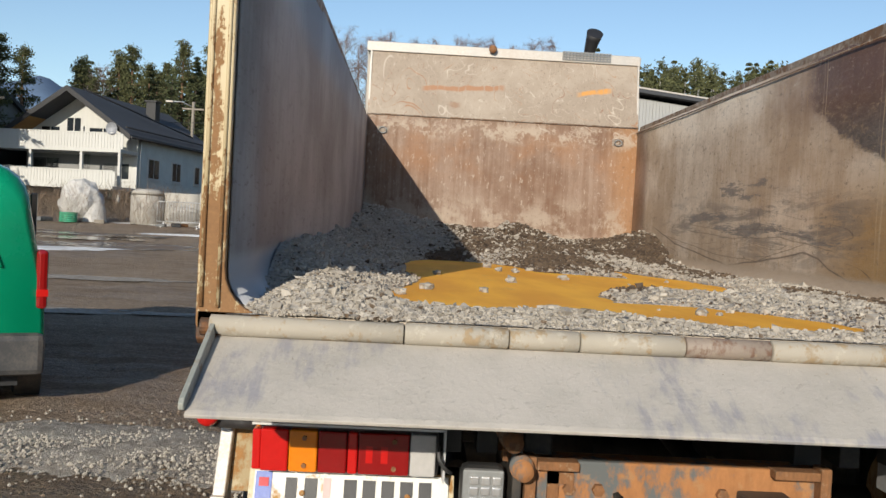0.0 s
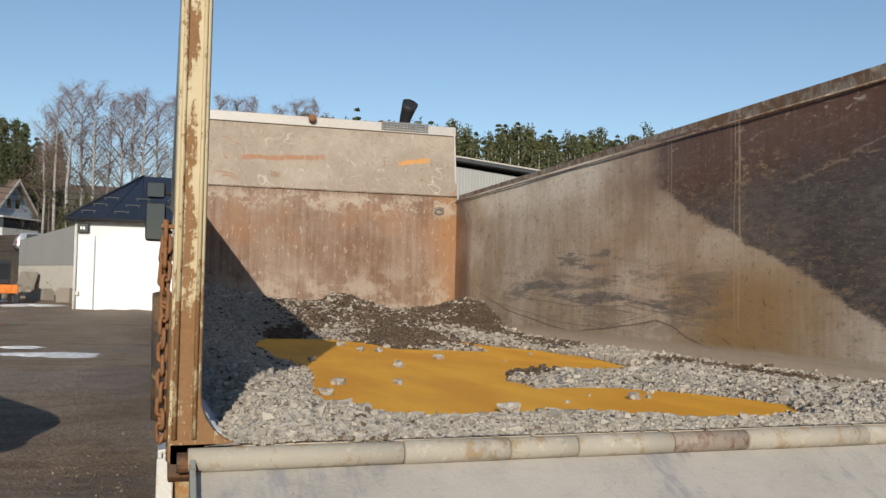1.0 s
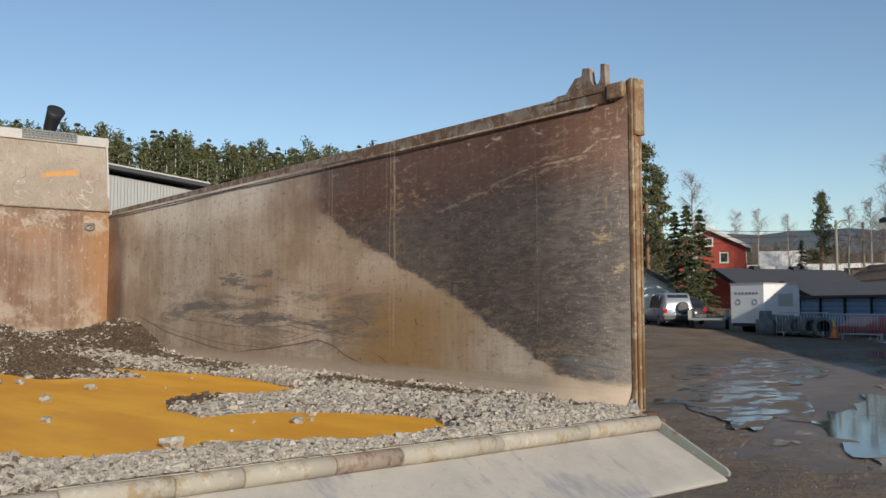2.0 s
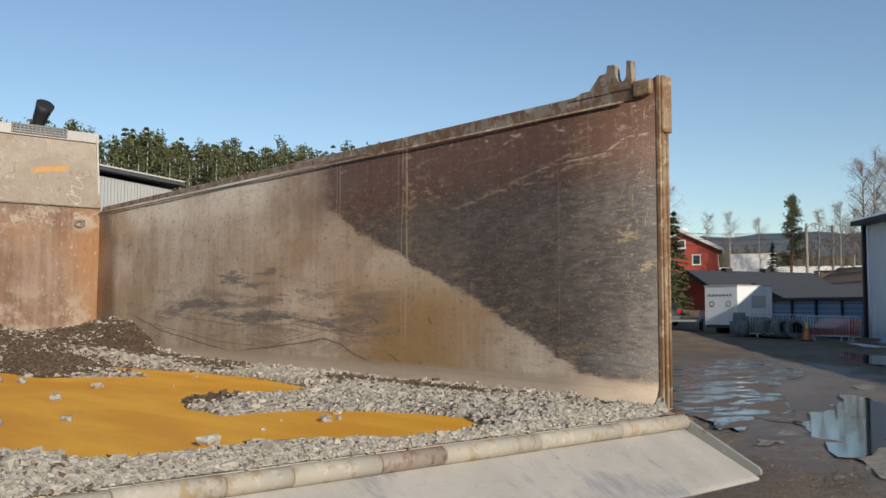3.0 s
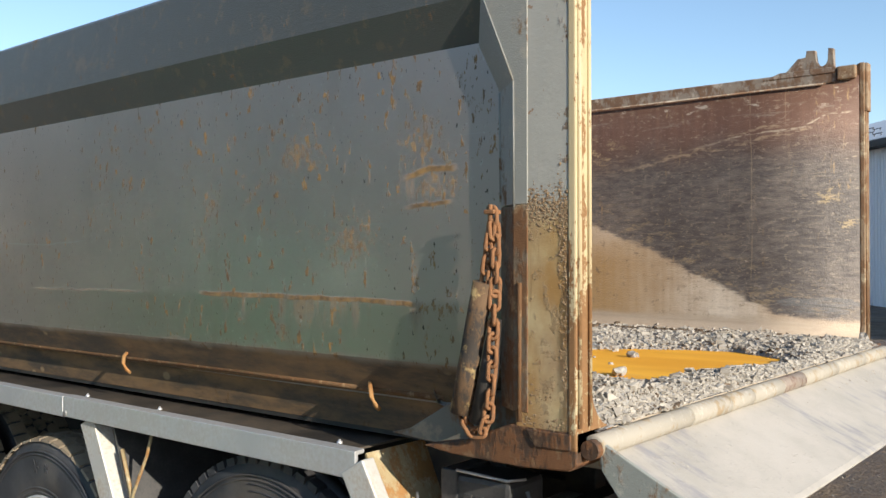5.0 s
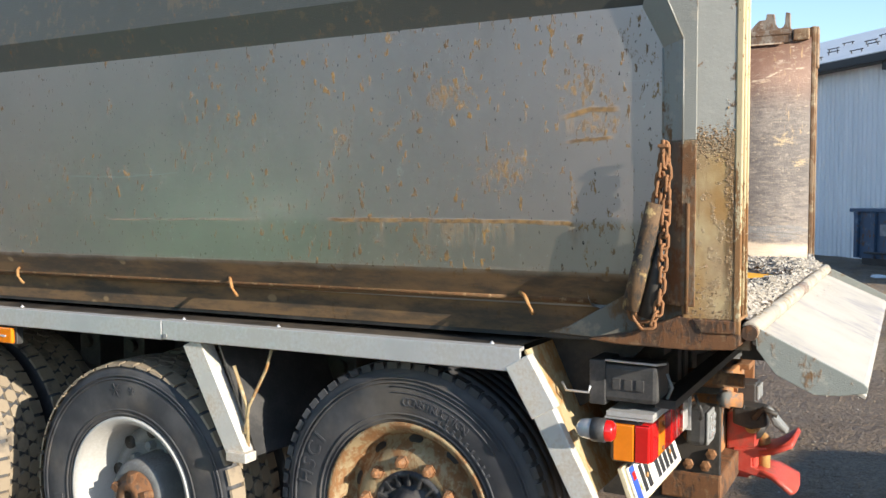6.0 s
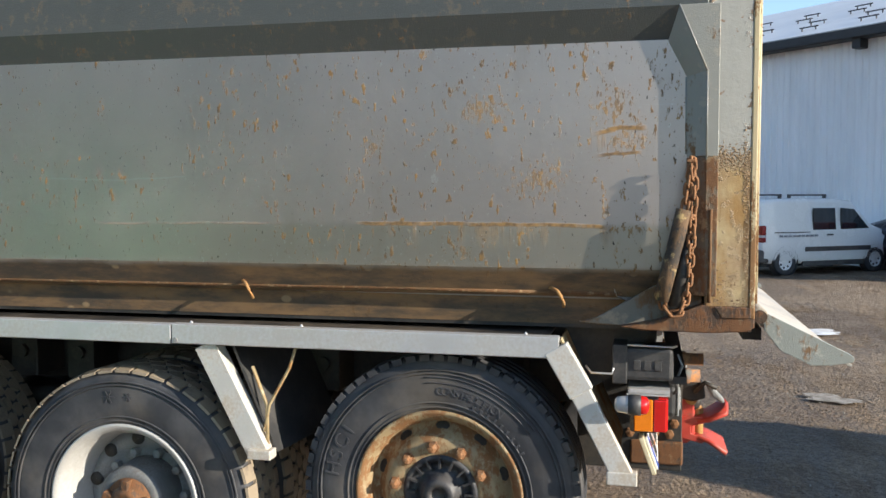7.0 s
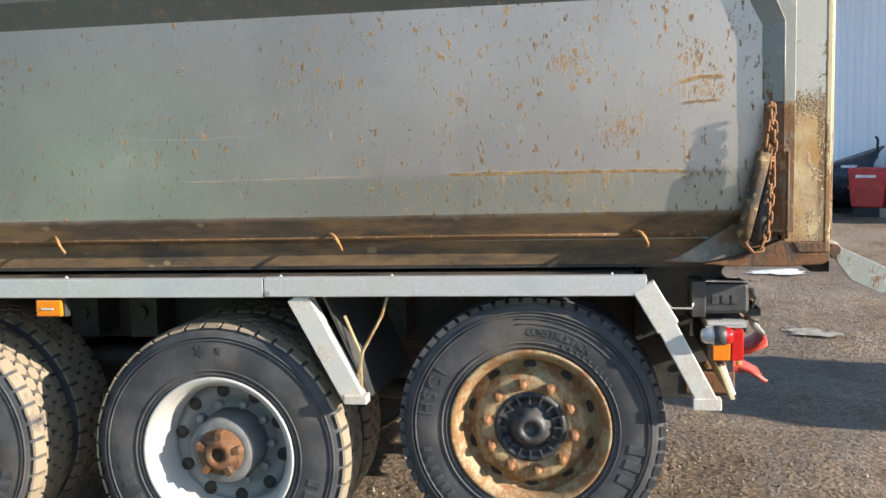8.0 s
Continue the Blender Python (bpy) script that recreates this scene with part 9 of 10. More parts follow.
def garage():
    z0 = 0.5
    g = thing("white_garage", "white rendered garage with dark hipped metal roof", "garage", pose(0, 0, 0))
    x0, x1, y0, y1, e = -4.5, 8.0, 32.9, 41.5, 4.12
    part("wall", Shape().box((x0, y0, z0), (x1, y1, e)), "white_render", g)
    r = Shape()
    o = 0.32
    r.add([(x0 - o, y0 - o, e), (x1 + o, y0 - o, e), (x1 + o, y1 + o, e), (x0 - o, y1 + o, e), (x0 + 2.2, (y0 + y1) / 2, e + 2.15), (x1 - 2.2, (y0 + y1) / 2, e + 2.15)],
          [(0, 1, 5, 4), (1, 2, 5), (2, 3, 4, 5), (3, 0, 4)])
    part("roof", r, "roofsheet", g, "dark blue-black sheet roof", thick=0.06)
    part("gutter", Shape().tube([(x0 - o, y0 - o - 0.05, e - 0.02), (x1 + o, y0 - o - 0.05, e - 0.02)], 0.075, 8), "ink", g)
    part("barge", Shape().tube([(x0 - o, y0 - o, e + 0.05), (x0 + 2.2, (y0 + y1) / 2, e + 2.2)], 0.05, 6), "ink", g)
    part("downpipe", Shape().tube([(x0 + 0.06, y0 - 0.07, z0), (x0 + 0.06, y0 - 0.07, e - 0.2)], 0.045, 8), "white_boards", g)
    part("conduit", Shape().box((x0 + 0.68, y0 - 0.03, z0), (x0 + 0.72, y0 - 0.003, e - 0.6)), "grey_print", g)
    lampb = part("wall_box", Shape().box((x0 + 0.10, y0 - 0.18, e - 0.50), (x0 + 0.48, y0 - 0.02, e - 0.16)), "ink", g, "black wall lamp box", bevel=0.03)
    for i in range(2):
        part("mark_bar", Shape().box((x0 + 0.20 + 0.09 * i, y0 - 0.19, e - 0.38), (x0 + 0.26 + 0.09 * i, y0 - 0.178, e - 0.28)), "white_print", lampb)
    part("meter_box", Shape().box((x0 + 0.02, y0 - 0.1, 1.35), (x0 + 0.2, y0 - 0.004, 1.5)), "headcap", g)
    part("plinth", Shape().box((x0 - 0.03, y0 - 0.03, z0), (x1, y0 - 0.004, 0.78)), "concrete", g)
    sl = math.atan2(2.15, (y1 - y0) / 2 + o)
    gm = Shape().box((0, 0, 0.0), (0.03, 0.04, 0.10)).box((0.42, 0, 0.0), (0.45, 0.04, 0.10)).box((-0.05, 0, 0.08), (0.5, 0.04, 0.11)).mesh("snow_guard")
    gm.materials.append(M["ink"])
    for row in range(3):
        for i in range(8):
            d = 0.5 + row * 0.75
            ob = part("snow_guard", gm, "ink", g)
            ob.location = (x0 + 0.2 + i * 1.15 + 0.35 * row, y0 - o + d * math.cos(sl), e + 0.03 + d * math.sin(sl))
    for i in range(9):
        x = x0 + 1.0 + i * 1.2
        pa, pb = (x, y0 - o, e + 0.04), (min(max(x, x0 + 2.2), x1 - 2.2), (y0 + y1) / 2, e + 2.19)
        part("roof_seam", Shape().tube([pa, pb], 0.018, 5), "roofsheet", g)
    # boarded shed on a concrete base beside it
    b = thing("boarded_shed", "grey boarded lean-to on a pale concrete base", "shed", pose(0, 0, 0))
    p, q = Vector((-7.55, 41.6)), Vector((-4.4, 37.6))
    ln = (q - p).length
    m = Matrix.Translation((p.x, p.y, 0)) @ Matrix.Rotation(math.atan2(q.y - p.y, q.x - p.x), 4, "Z")
    part("base_wall", Shape().box((-0.05, 0, 0.8), (ln, 3.0, 2.58), m), "concrete", b)
    n = 34
    for i in range(n):
        u0, u1 = ln * i / n, ln * (i + 0.93) / n
        top = 3.67 + (4.35 - 3.67) * (i + 0.5) / n
        part("board", Shape().box((u0, -0.03, 2.55), (u1, 0.02, top), m), "grey_boards", b)
    part("back_boarding", Shape().prism([(0.0, 2.58), (ln, 2.58), (ln, 4.36), (0, 3.68)], 1, 0.03, 3.0, m), "grey_boards", b)
    rng = random.Random(14)
    for i in range(9):
        t = rng.uniform(0.05, 0.95)
        c = p + (q - p) * t
        w, hh = rng.uniform(0.2, 0.5), rng.uniform(0.15, 0.5)
        single("timber_stack", Shape().box((-w, -0.25, 0), (w, 0.25, hh)).box((-w * 0.8, -0.2, hh), (w * 0.9, 0.2, hh + 0.1)), "timber", "small stack of weathered timber offcuts", "timber", "timber by the shed", at=on_ground(c.x - 0.5, c.y - 0.7, rng.uniform(-60, 0)), bevel=0.01)
    pl = single("pallet", Shape().box((-0.6, -0.06, 0.0), (0.6, 0.06, 1.15)), "timber", "grey pallet leaning against the concrete base", "pallet", at=on_ground(-7.2, 40.3, -50) @ pose(0, 0, 0, -15), bevel=0.02)


M["roofsheet"] = plain("blue_black_sheet", (0.028, 0.034, 0.05), 0.4, 0.2, 0.15, 1.5, 0.0)


def far_buildings():
    house("gabled_house", pose(-36.0, 70.0, ground_z(-36, 70), 0, 0, 60), 9, 8, 3.0, 3.2, "grey_boards", "dark_roof", "grey house with white barge boards behind the trees", 0.4, 0.5)
    # building behind the truck's right wall
    g = thing("boarded_store", "grey boarded store with a dark sloping roof", "building", pose(0, 0, 0))
    n = 60
    x0, x1, y0 = 7.5, 17.2, 41.0
    for i in range(n):
        a, b = x0 + (x1 - x0) * i / n, x0 + (x1 - x0) * (i + 0.9) / n
        part("board", Shape().box((a, y0 - 0.04, 0.8), (b, y0, 8.55 - 1.0 * (a - x0) / (x1 - x0))), "greyzinc", g)
    part("core", Shape().prism([(x0, 0.8), (x1, 0.8), (x1, 7.6), (x0, 8.6)], 1, y0, y0 + 9), "grey_boards", g)
    part("roof", Shape().prism([(x0 - 0.3, 8.82), (x1 + 0.4, 7.78), (x1 + 0.4, 7.95), (x0 - 0.3, 9.0)], 1, y0 - 0.6, y0 + 9.4), "dark_roof", g, "dark roof edge")
    part("roof_lip", Shape().prism([(x0 - 0.3, 9.0), (x1 + 0.4, 7.95), (x1 + 0.4, 8.02), (x0 - 0.3, 9.07)], 1, y0 - 0.62, y0 + 9.4), "headcap", g)
    w = thing("white_roof_hall", "far hall with a bright white pitched roof", "building", pose(34.5, 52.0, -0.2, 0, 0, -37))
    part("wall", Shape().prism([(-9, 0), (9, 0), (9, 8.0), (0, 10.6), (-9, 8.0)], 1, -6, 6), "greyzinc", w)
    for sx in (-1, 1):
        part("roof", Shape().prism([(sx * 9.5, 7.85), (0, 10.6), (0, 10.8), (sx * 9.5, 8.05)], 1, -6.5, 6.5), "white_render", w, "white roof slope")
    h = house("red_house", pose(79.5, 53.5, 1.5, 0, 0, -58), 8.5, 7.0, 6.2, 1.7, "red_boards", "brown_roof", "tall red wooden house with white window frames", 0.4, 0.5)
    for u in (-1.6, 1.4):
        for z in (2.6, 4.6):
            window(h, "-y", u, z, 0.7, 0.9, 7.0, 8.5)
    for u in (-2.5, 0.0, 2.5):
        for z in (2.6, 4.6):
            window(h, "+x", u, z, 0.7, 0.9, 7.0, 8.5)
    window(h, "-y", 0, 6.3, 0.6, 0.7, 7.0, 8.5)
    part("chimney", Shape().box((-0.4, -0.4, 7.4), (0.4, 0.4, 8.6)), "white_render", h, "white chimney")
    # low red row: ridge runs off to the right
    r = house("red_bungalow", pose(65.0, 37.2, 1.2, 0, 0, -107), 12.0, 5.2, 2.0, 1.25, "red_boards", "dark_roof", "low red wooden house with dark roof", 0.5, 0.5)
    for u in (-4.0, -1.5, 1.5, 4.0):
        window(r, "+x", u, 0.5, 1.0, 0.9, 5.2, 12.0)
        window(r, "-x", u, 0.5, 1.0, 0.9, 5.2, 12.0)
    for y in (-2.5, 1.5):
        part("chimney", Shape().box((-0.3, y - 0.3, 2.6), (0.3, y + 0.3, 3.7)), "ink", r)
    house("grey_cottage", pose(50.5, 40.5, 1.0, 0, 0, -55), 8, 6.5, 2.0, 1.9, "pale_render", "dark_roof", "small pale house with dark roof behind the spruce", 0.4, 0.4)
    house("brown_cottage", pose(60.5, 51.0, 2.6, 0, 0, -50), 8, 6.5, 1.9, 1.9, "pale_render", "brown_roof", "low house with brown roof on the slope", 0.4, 0.4)
    house("shed_row", pose(62.0, 29.5, 0.9, 0, 0, -105), 13, 5.0, 1.3, 1.0, "pale_render", "dark_roof", "low sheds with dark roofs behind the blue store", 0.4, 0.4)
    house("yellow_cottage", pose(77.0, 33.0, 1.9, 0, 0, -20), 6, 6.0, 1.7, 1.5, "concrete", "brown_roof", "small ochre house far behind the store", 0.4, 0.4)
    m = thing("modern_house", "white flat-roofed modern house on the slope", "house", pose(86.0, 49.5, 4.0, 0, 0, -60))
    part("block", Shape().box((-4, -3, -2), (5, 3, 1.2)), "grey_boards", m)
    part("roof_slab", Shape().box((-4.6, -3.8, 1.2), (6, 3.4, 1.75)), "white_render", m, "thick white roof slab")
    part("window_band", Shape().box((-3.6, -3.05, -0.2), (4.6, -3.0, 0.9)), "glass", m)
    part("upper_block", Shape().box((-2.0, -2, 1.75), (2.5, 2.5, 3.4)), "white_render", m)
    part("column", Shape().box((-4.4, -3.7, -4.5), (-4.15, -3.45, 1.2)), "white_render", m, "slim white column")
    t = thing("terrace_row", "long pale terrace block on the far slope", "building", pose(103.0, 47.0, 5.0, 0, 0, -62))
    part("block", Shape().box((-16, -3, -3), (14, 3, 1.0)), "brown_roof", t)
    for z in (-1.1, 1.0):
        part("band", Shape().box((-16.2, -3.5, z), (14.2, 3.2, z + 0.5)), "white_render", t, "pale balcony band")
    for i in range(11):
        part("window", Shape().box((-15 + 2.6 * i, -3.06, -0.4), (-13.4 + 2.6 * i, -3.0, 0.8)), "glass", t)


M["greyzinc"] = boards("pale_grey_boarding", (0.40, 0.40, 0.39), 2, 6.0)
house_a()
house_b()
garage()
far_buildings()


def street_lights():
    p = thing("power_pole", "grey wooden power pole with wires", "pole", on_ground(-17.5, 66.0), "power poles")
    part("pole", Shape().tube([(0, 0, -0.3), (0, 0, 6.8)], [0.14, 0.10], 10), "timber", p)
    part("cross_arm", Shape().box((-0.8, -0.05, 6.2), (0.8, 0.05, 6.32)), "timber", p)
    part("lamp_arm", Shape().tube([(0, 0, 6.4), (-0.7, -0.5, 6.7), (-1.3, -0.9, 6.65)], 0.04, 6), "alu", p)
    part("lamp_head", Shape().box((-1.75, -1.2, 6.55), (-1.2, -0.8, 6.68)), "headcap", p, bevel=0.03)
    for x, y in ((-9.5, 95.0), (-31.0, 63.0), (55.0, 38.0), (72.0, 36.0), (87.0, 41.0)):
        copy_thing(p, on_ground(x, y, 20))
    spans = [((-50.0, 60.0, 7.6), (-14.0, 66.0, 8.6)), ((-14.0, 66.0, 8.6), (4.0, 78.0, 9.5)), ((40.0, 36.5, 7.0), (72.0, 36.0, 8.2)), ((72.0, 36.0, 8.2), (100.0, 38.0, 9.5))]
    for a, b in spans:
        for k in range(3):
            pts = []
            for i in range(11):
                u = i / 10
                pts.append((a[0] + (b[0] - a[0]) * u, a[1] + (b[1] - a[1]) * u, a[2] + (b[2] - a[2]) * u - 0.45 * k - 3.0 * u * (1 - u) * 0.5))
            single("overhead_wire", Shape().tube(pts, 0.02, 4), "ink", "thin overhead power wire", "wire", "overhead wires")


street_lights()


# ---- trees, woods, far hills ----
M["bark"] = plain("grey_brown_bark", (0.13, 0.10, 0.075), 0.9, 0.0, 0.3, 3.0, 0.2)
M["pinebark"] = plain("orange_pine_bark", (0.24, 0.13, 0.075), 0.9, 0.0, 0.3, 3.0, 0.2)
M["birchbark"] = plain("white_birch_bark", (0.52, 0.50, 0.47), 0.8, 0.0, 0.3, 4.0, 0.1, (0.05, 0.045, 0.04), 0.8)
M["spruce_leaf"] = leafy("spruce_needles", (0.032, 0.042, 0.016), (0.092, 0.105, 0.040))
M["pine_leaf"] = leafy("pine_needles", (0.042, 0.050, 0.019), (0.130, 0.132, 0.050))
M["twig"] = leafy("bare_birch_twigs", (0.12, 0.075, 0.06), (0.30, 0.205, 0.175))
M["shrub"] = leafy("dry_shrub_twigs", (0.09, 0.06, 0.04), (0.22, 0.16, 0.11))


def tris(centres, size, rng, flat=0.0, along=None, slim=1.0):
    """Small random triangles round the centres."""
    n = len(centres)
    a = rng.normal(size=(n, 3))
    if along is not None:
        a = along + 0.35 * a
    a /= np.linalg.norm(a, axis=1, keepdims=True) + 1e-9
    b = np.cross(a, rng.normal(size=(n, 3)))
    b /= np.linalg.norm(b, axis=1, keepdims=True) + 1e-9
    if flat:
        b[:, 2] *= 1 - flat
    s = size * rng.uniform(0.6, 1.3, (n, 1))
    p = np.stack([centres - a * s, centres + a * s, centres + b * s * 0.8 * slim], 1)
    return p.reshape(-1, 3)


def cloud_mesh(name, verts, material):
    me = bpy.data.meshes.new(name)
    k = len(verts) // 3
    me.from_pydata(verts.tolist(), [], np.arange(k * 3).reshape(k, 3).tolist())
    me.materials.append(M[material])
    return me


def spruce_points(h, rng, whorls=26, spread=0.21, tufts=7, per=4):
    pts, dirs = [], []
    for i in range(whorls):
        u = (i + rng.uniform(0, 0.6)) / whorls
        z = h * (0.06 + 0.94 * u)
        reach = h * spread * (1 - u) ** 0.85 * rng.uniform(0.75, 1.12) + 0.12
        for j in range(8):
            a = rng.uniform(0, 6.283)
            r = reach * rng.uniform(0.7, 1.1)
            for t in range(tufts):
                v = (t + rng.uniform(0.2, 1.0)) / tufts
                droop = -0.34 * r * v ** 1.5 + 0.10 * r * max(0, v - 0.75) * 4
                for _ in range(per):
                    pts.append((r * v * math.cos(a) + rng.normal(0, 0.035 * r + 0.02), r * v * math.sin(a) + rng.normal(0, 0.035 * r + 0.02), z + droop + rng.normal(0, 0.05)))
                    dirs.append((math.cos(a), math.sin(a), -0.35))
    return np.array(pts), np.array(dirs)


def make_spruce(seed, h):
    rng = np.random.RandomState(seed)
    t = thing("spruce_tree", "dark green spruce with drooping layered branches", "tree")
    part("trunk", Shape().tube([(0, 0, -0.4), (0, 0, h * 0.5), (0, 0, h * 0.99)], [h * 0.016, h * 0.010, 0.015], 8), "bark", t)
    p, d = spruce_points(h, rng)
    part("crown", cloud_mesh("crown", tris(p, 0.017 * h + 0.03, rng, 0.3, d, 0.9), "spruce_leaf"), "spruce_leaf", t)
    return t


def make_pine(seed, h, low=0.35):
    rng = np.random.RandomState(seed)
    t = thing("pine_tree", "tall pine with bare lower trunk and clumped crown", "tree")
    lean = rng.uniform(-0.03, 0.03, 2) * h
    tr = Shape().tube([(0, 0, -0.4), (lean[0] * 0.4, lean[1] * 0.4, h * 0.5), (lean[0], lean[1], h * 0.97)], [h * 0.017, h * 0.012, 0.03], 8)
    pts = []
    for i in range(44):
        u = low + (1 - low) * (i + rng.uniform(0, 1)) / 44
        reach = h * 0.215 * (1.06 - u) ** 0.85 * rng.uniform(0.5, 1.15)
        a = rng.uniform(0, 6.283)
        z = h * u
        tip = np.array([lean[0] * u + reach * math.cos(a), lean[1] * u + reach * math.sin(a), z + reach * rng.uniform(0.0, 0.35)])
        tr.tube([(lean[0] * u, lean[1] * u, z), tuple(tip)], [h * 0.004, h * 0.0015], 4, False, False)
        for k in range(3):
            c = tip * (0.55 + 0.2 * k) + np.array([lean[0] * u, lean[1] * u, z]) * (0.45 - 0.2 * k)
            pts.append(rng.normal(size=(40, 3)) * np.array([0.024, 0.024, 0.013]) * h + c)
    pts.append(rng.normal(size=(90, 3)) * np.array([0.022, 0.022, 0.035]) * h + np.array([lean[0], lean[1], h * 0.955]))
    part("trunk", tr, "pinebark", t)
    part("crown", cloud_mesh("crown", tris(np.concatenate(pts), 0.0095 * h + 0.03, rng, 0.2), "pine_leaf"), "pine_leaf", t)
    return t


def make_birch(seed, h, name="birch_tree", label="leafless birch with white trunk and fine brown twigs"):
    rng = np.random.RandomState(seed)
    t = thing(name, label, "tree")
    tr = Shape()
    tr.tube([(0, 0, -0.4), (0.01 * h, 0, h * 0.35), (-0.01 * h, 0.01 * h, h * 0.7), (0, 0, h * 0.96)], [h * 0.012, h * 0.009, h * 0.005, 0.01], 7)
    limbs = Shape()
    tw_c, tw_d = [], []
    for i in range(24):
        u = 0.28 + 0.68 * i / 24
        a = rng.uniform(0, 6.283)
        ln = h * (0.24 * (1.12 - u) + 0.05) * rng.uniform(0.7, 1.2)
        p0 = np.array([0, 0, h * u])
        d = np.array([math.cos(a) * 0.62, math.sin(a) * 0.62, 0.78])
        mid, tip = p0 + d * ln * 0.5, p0 + d * ln * 0.9 + np.array([math.cos(a), math.sin(a), 0.1]) * ln * 0.2
        limbs.tube([p0, mid, tip], [h * 0.004, h * 0.0022, h * 0.0008], 4, False, False)
        for k in range(70):
            v = rng.uniform(0.25, 1.0)
            c = p0 + (tip - p0) * v + rng.normal(size=3) * ln * 0.17
            tw_c.append(c)
            q = d * 0.6 + rng.normal(size=3) * 0.55
            if v > 0.7:
                q[2] -= 0.5
            tw_d.append(q)
    part("trunk", tr, "birchbark", t)
    part("branching", limbs, "bark", t)
    part("crown", cloud_mesh("crown", tris(np.array(tw_c), 0.034 * h, rng, 0, np.array(tw_d), 0.05), "twig"), "twig", t)
    return t


def plant(kind, x, y, h, base_h, first):
    ob = kind if first else copy_thing(kind, Matrix.Identity(4))
    s = h / base_h
    ob.matrix_world = pose(x, y, ground_z(x, y) - 0.1, 0, 0, (x * 37 + y * 91) % 360) @ Matrix.Diagonal((s, s, s, 1))
    return ob


def polar(az, d):
    return -1.0 + d * math.sin(radians(az)), -2.0 + d * math.cos(radians(az))


def grove():
    rng = random.Random(21)
    kinds = {"s": [make_spruce(1, 12.0), make_spruce(2, 12.0)], "p": [make_pine(3, 14.0, 0.22), make_pine(4, 14.0, 0.15), make_pine(7, 14.0, 0.32)], "b": [make_birch(5, 15.0), make_birch(6, 15.0)]}
    hs = {"s": 12.0, "p": 14.0, "b": 15.0}
    used = set()

    def put(key, az, d, top_el):
        """A tree in the direction az whose top stands at an elevation."""
        x, y = polar(az, d)
        h = max(2.5, 1.7 + d * math.tan(radians(top_el)) - ground_z(x, y))
        pick = rng.randrange(len(kinds[key]))
        plant(kinds[key][pick], x, y, h, hs[key], (key, pick) not in used)
        used.add((key, pick))
    # behind the houses
    for key, az, d, el in (("p", -23.2, 78, 9.0), ("p", -24.6, 74, 9.6), ("p", -20.3, 80, 8.6), ("p", -19.4, 90, 7.6), ("p", -18.0, 84, 9.3), ("p", -17.2, 82, 9.7), ("p", -16.3, 86, 8.8), ("s", -15.3, 92, 9.0),
                           ("p", -14.4, 84, 10.3), ("p", -13.6, 90, 9.6), ("s", -12.8, 98, 10.3), ("p", -12.0, 96, 9.4), ("s", -11.4, 104, 10.2), ("p", -10.8, 98, 9.6), ("s", -10.1, 108, 10.4), ("p", -9.5, 106, 9.5), ("s", -8.9, 130, 9.4), ("p", -8.2, 128, 9.3),
                           ("p", -15.8, 100, 8.4), ("s", -13.2, 108, 8.6), ("s", -11.8, 128, 8.4), ("p", -10.4, 132, 8.6), ("s", -7.6, 125, 8.6), ("s", -6.9, 130, 7.6),
                           ("p", -27.0, 70, 10.5), ("s", -29.0, 74, 10.0), ("p", -31.5, 72, 11.0), ("p", -34.5, 70, 10.0), ("s", -37.0, 76, 9.4)):
        if -15.6 < az < -6.5:
            key, d = ("s" if rng.random() < 0.6 else "p"), d + 46
        put(key, az, d, el)
    for az, d, el in ((-6.6, 96, 11.2), (-5.9, 92, 12.1), (-5.2, 98, 11.6), (-4.5, 94, 12.0), (-3.7, 99, 11.4), (-3.0, 95, 11.9), (-2.3, 100, 11.5), (-1.7, 96, 12.1), (-0.9, 98, 11.5), (0.2, 94, 11.8), (1.4, 97, 11.9), (2.6, 95, 12.2), (3.8, 97, 12.0), (5.0, 99, 12.1), (6.2, 97, 11.8), (7.5, 95, 12.1), (8.8, 97, 12.2), (-18.9, 88, 8.6), (-19.8, 95, 8.0), (-7.2, 100, 10.2)):
        put("b", az, d, el)
    # right of the truck
    for key, az, d, el in (("s", 53.9, 60, 6.4), ("s", 54.7, 64, 6.1), ("s", 53.2, 66, 6.0), ("p", 51.6, 72, 10.2), ("p", 50.4, 76, 9.6), ("p", 52.4, 74, 8.6), ("p", 49.0, 78, 9.0), ("p", 61.6, 90, 6.7), ("s", 60.6, 92, 4.0), ("s", 58.6, 118, 3.6), ("s", 59.6, 100, 3.4)):
        put(key, az, d, el)
    for az, d, el in ((54.3, 88, 8.4), (56.9, 105, 5.9), (58.2, 108, 6.0), (59.9, 96, 5.6), (63.2, 92, 6.0), (64.4, 88, 6.4), (65.6, 82, 8.8), (66.3, 80, 9.2), (66.9, 84, 8.6), (67.6, 82, 8.8), (63.9, 100, 5.0), (65.1, 96, 6.0), (62.5, 100, 4.8), (68.6, 86, 8.5), (70, 85, 8.0)):
        put("b", az, d, el)


grove()


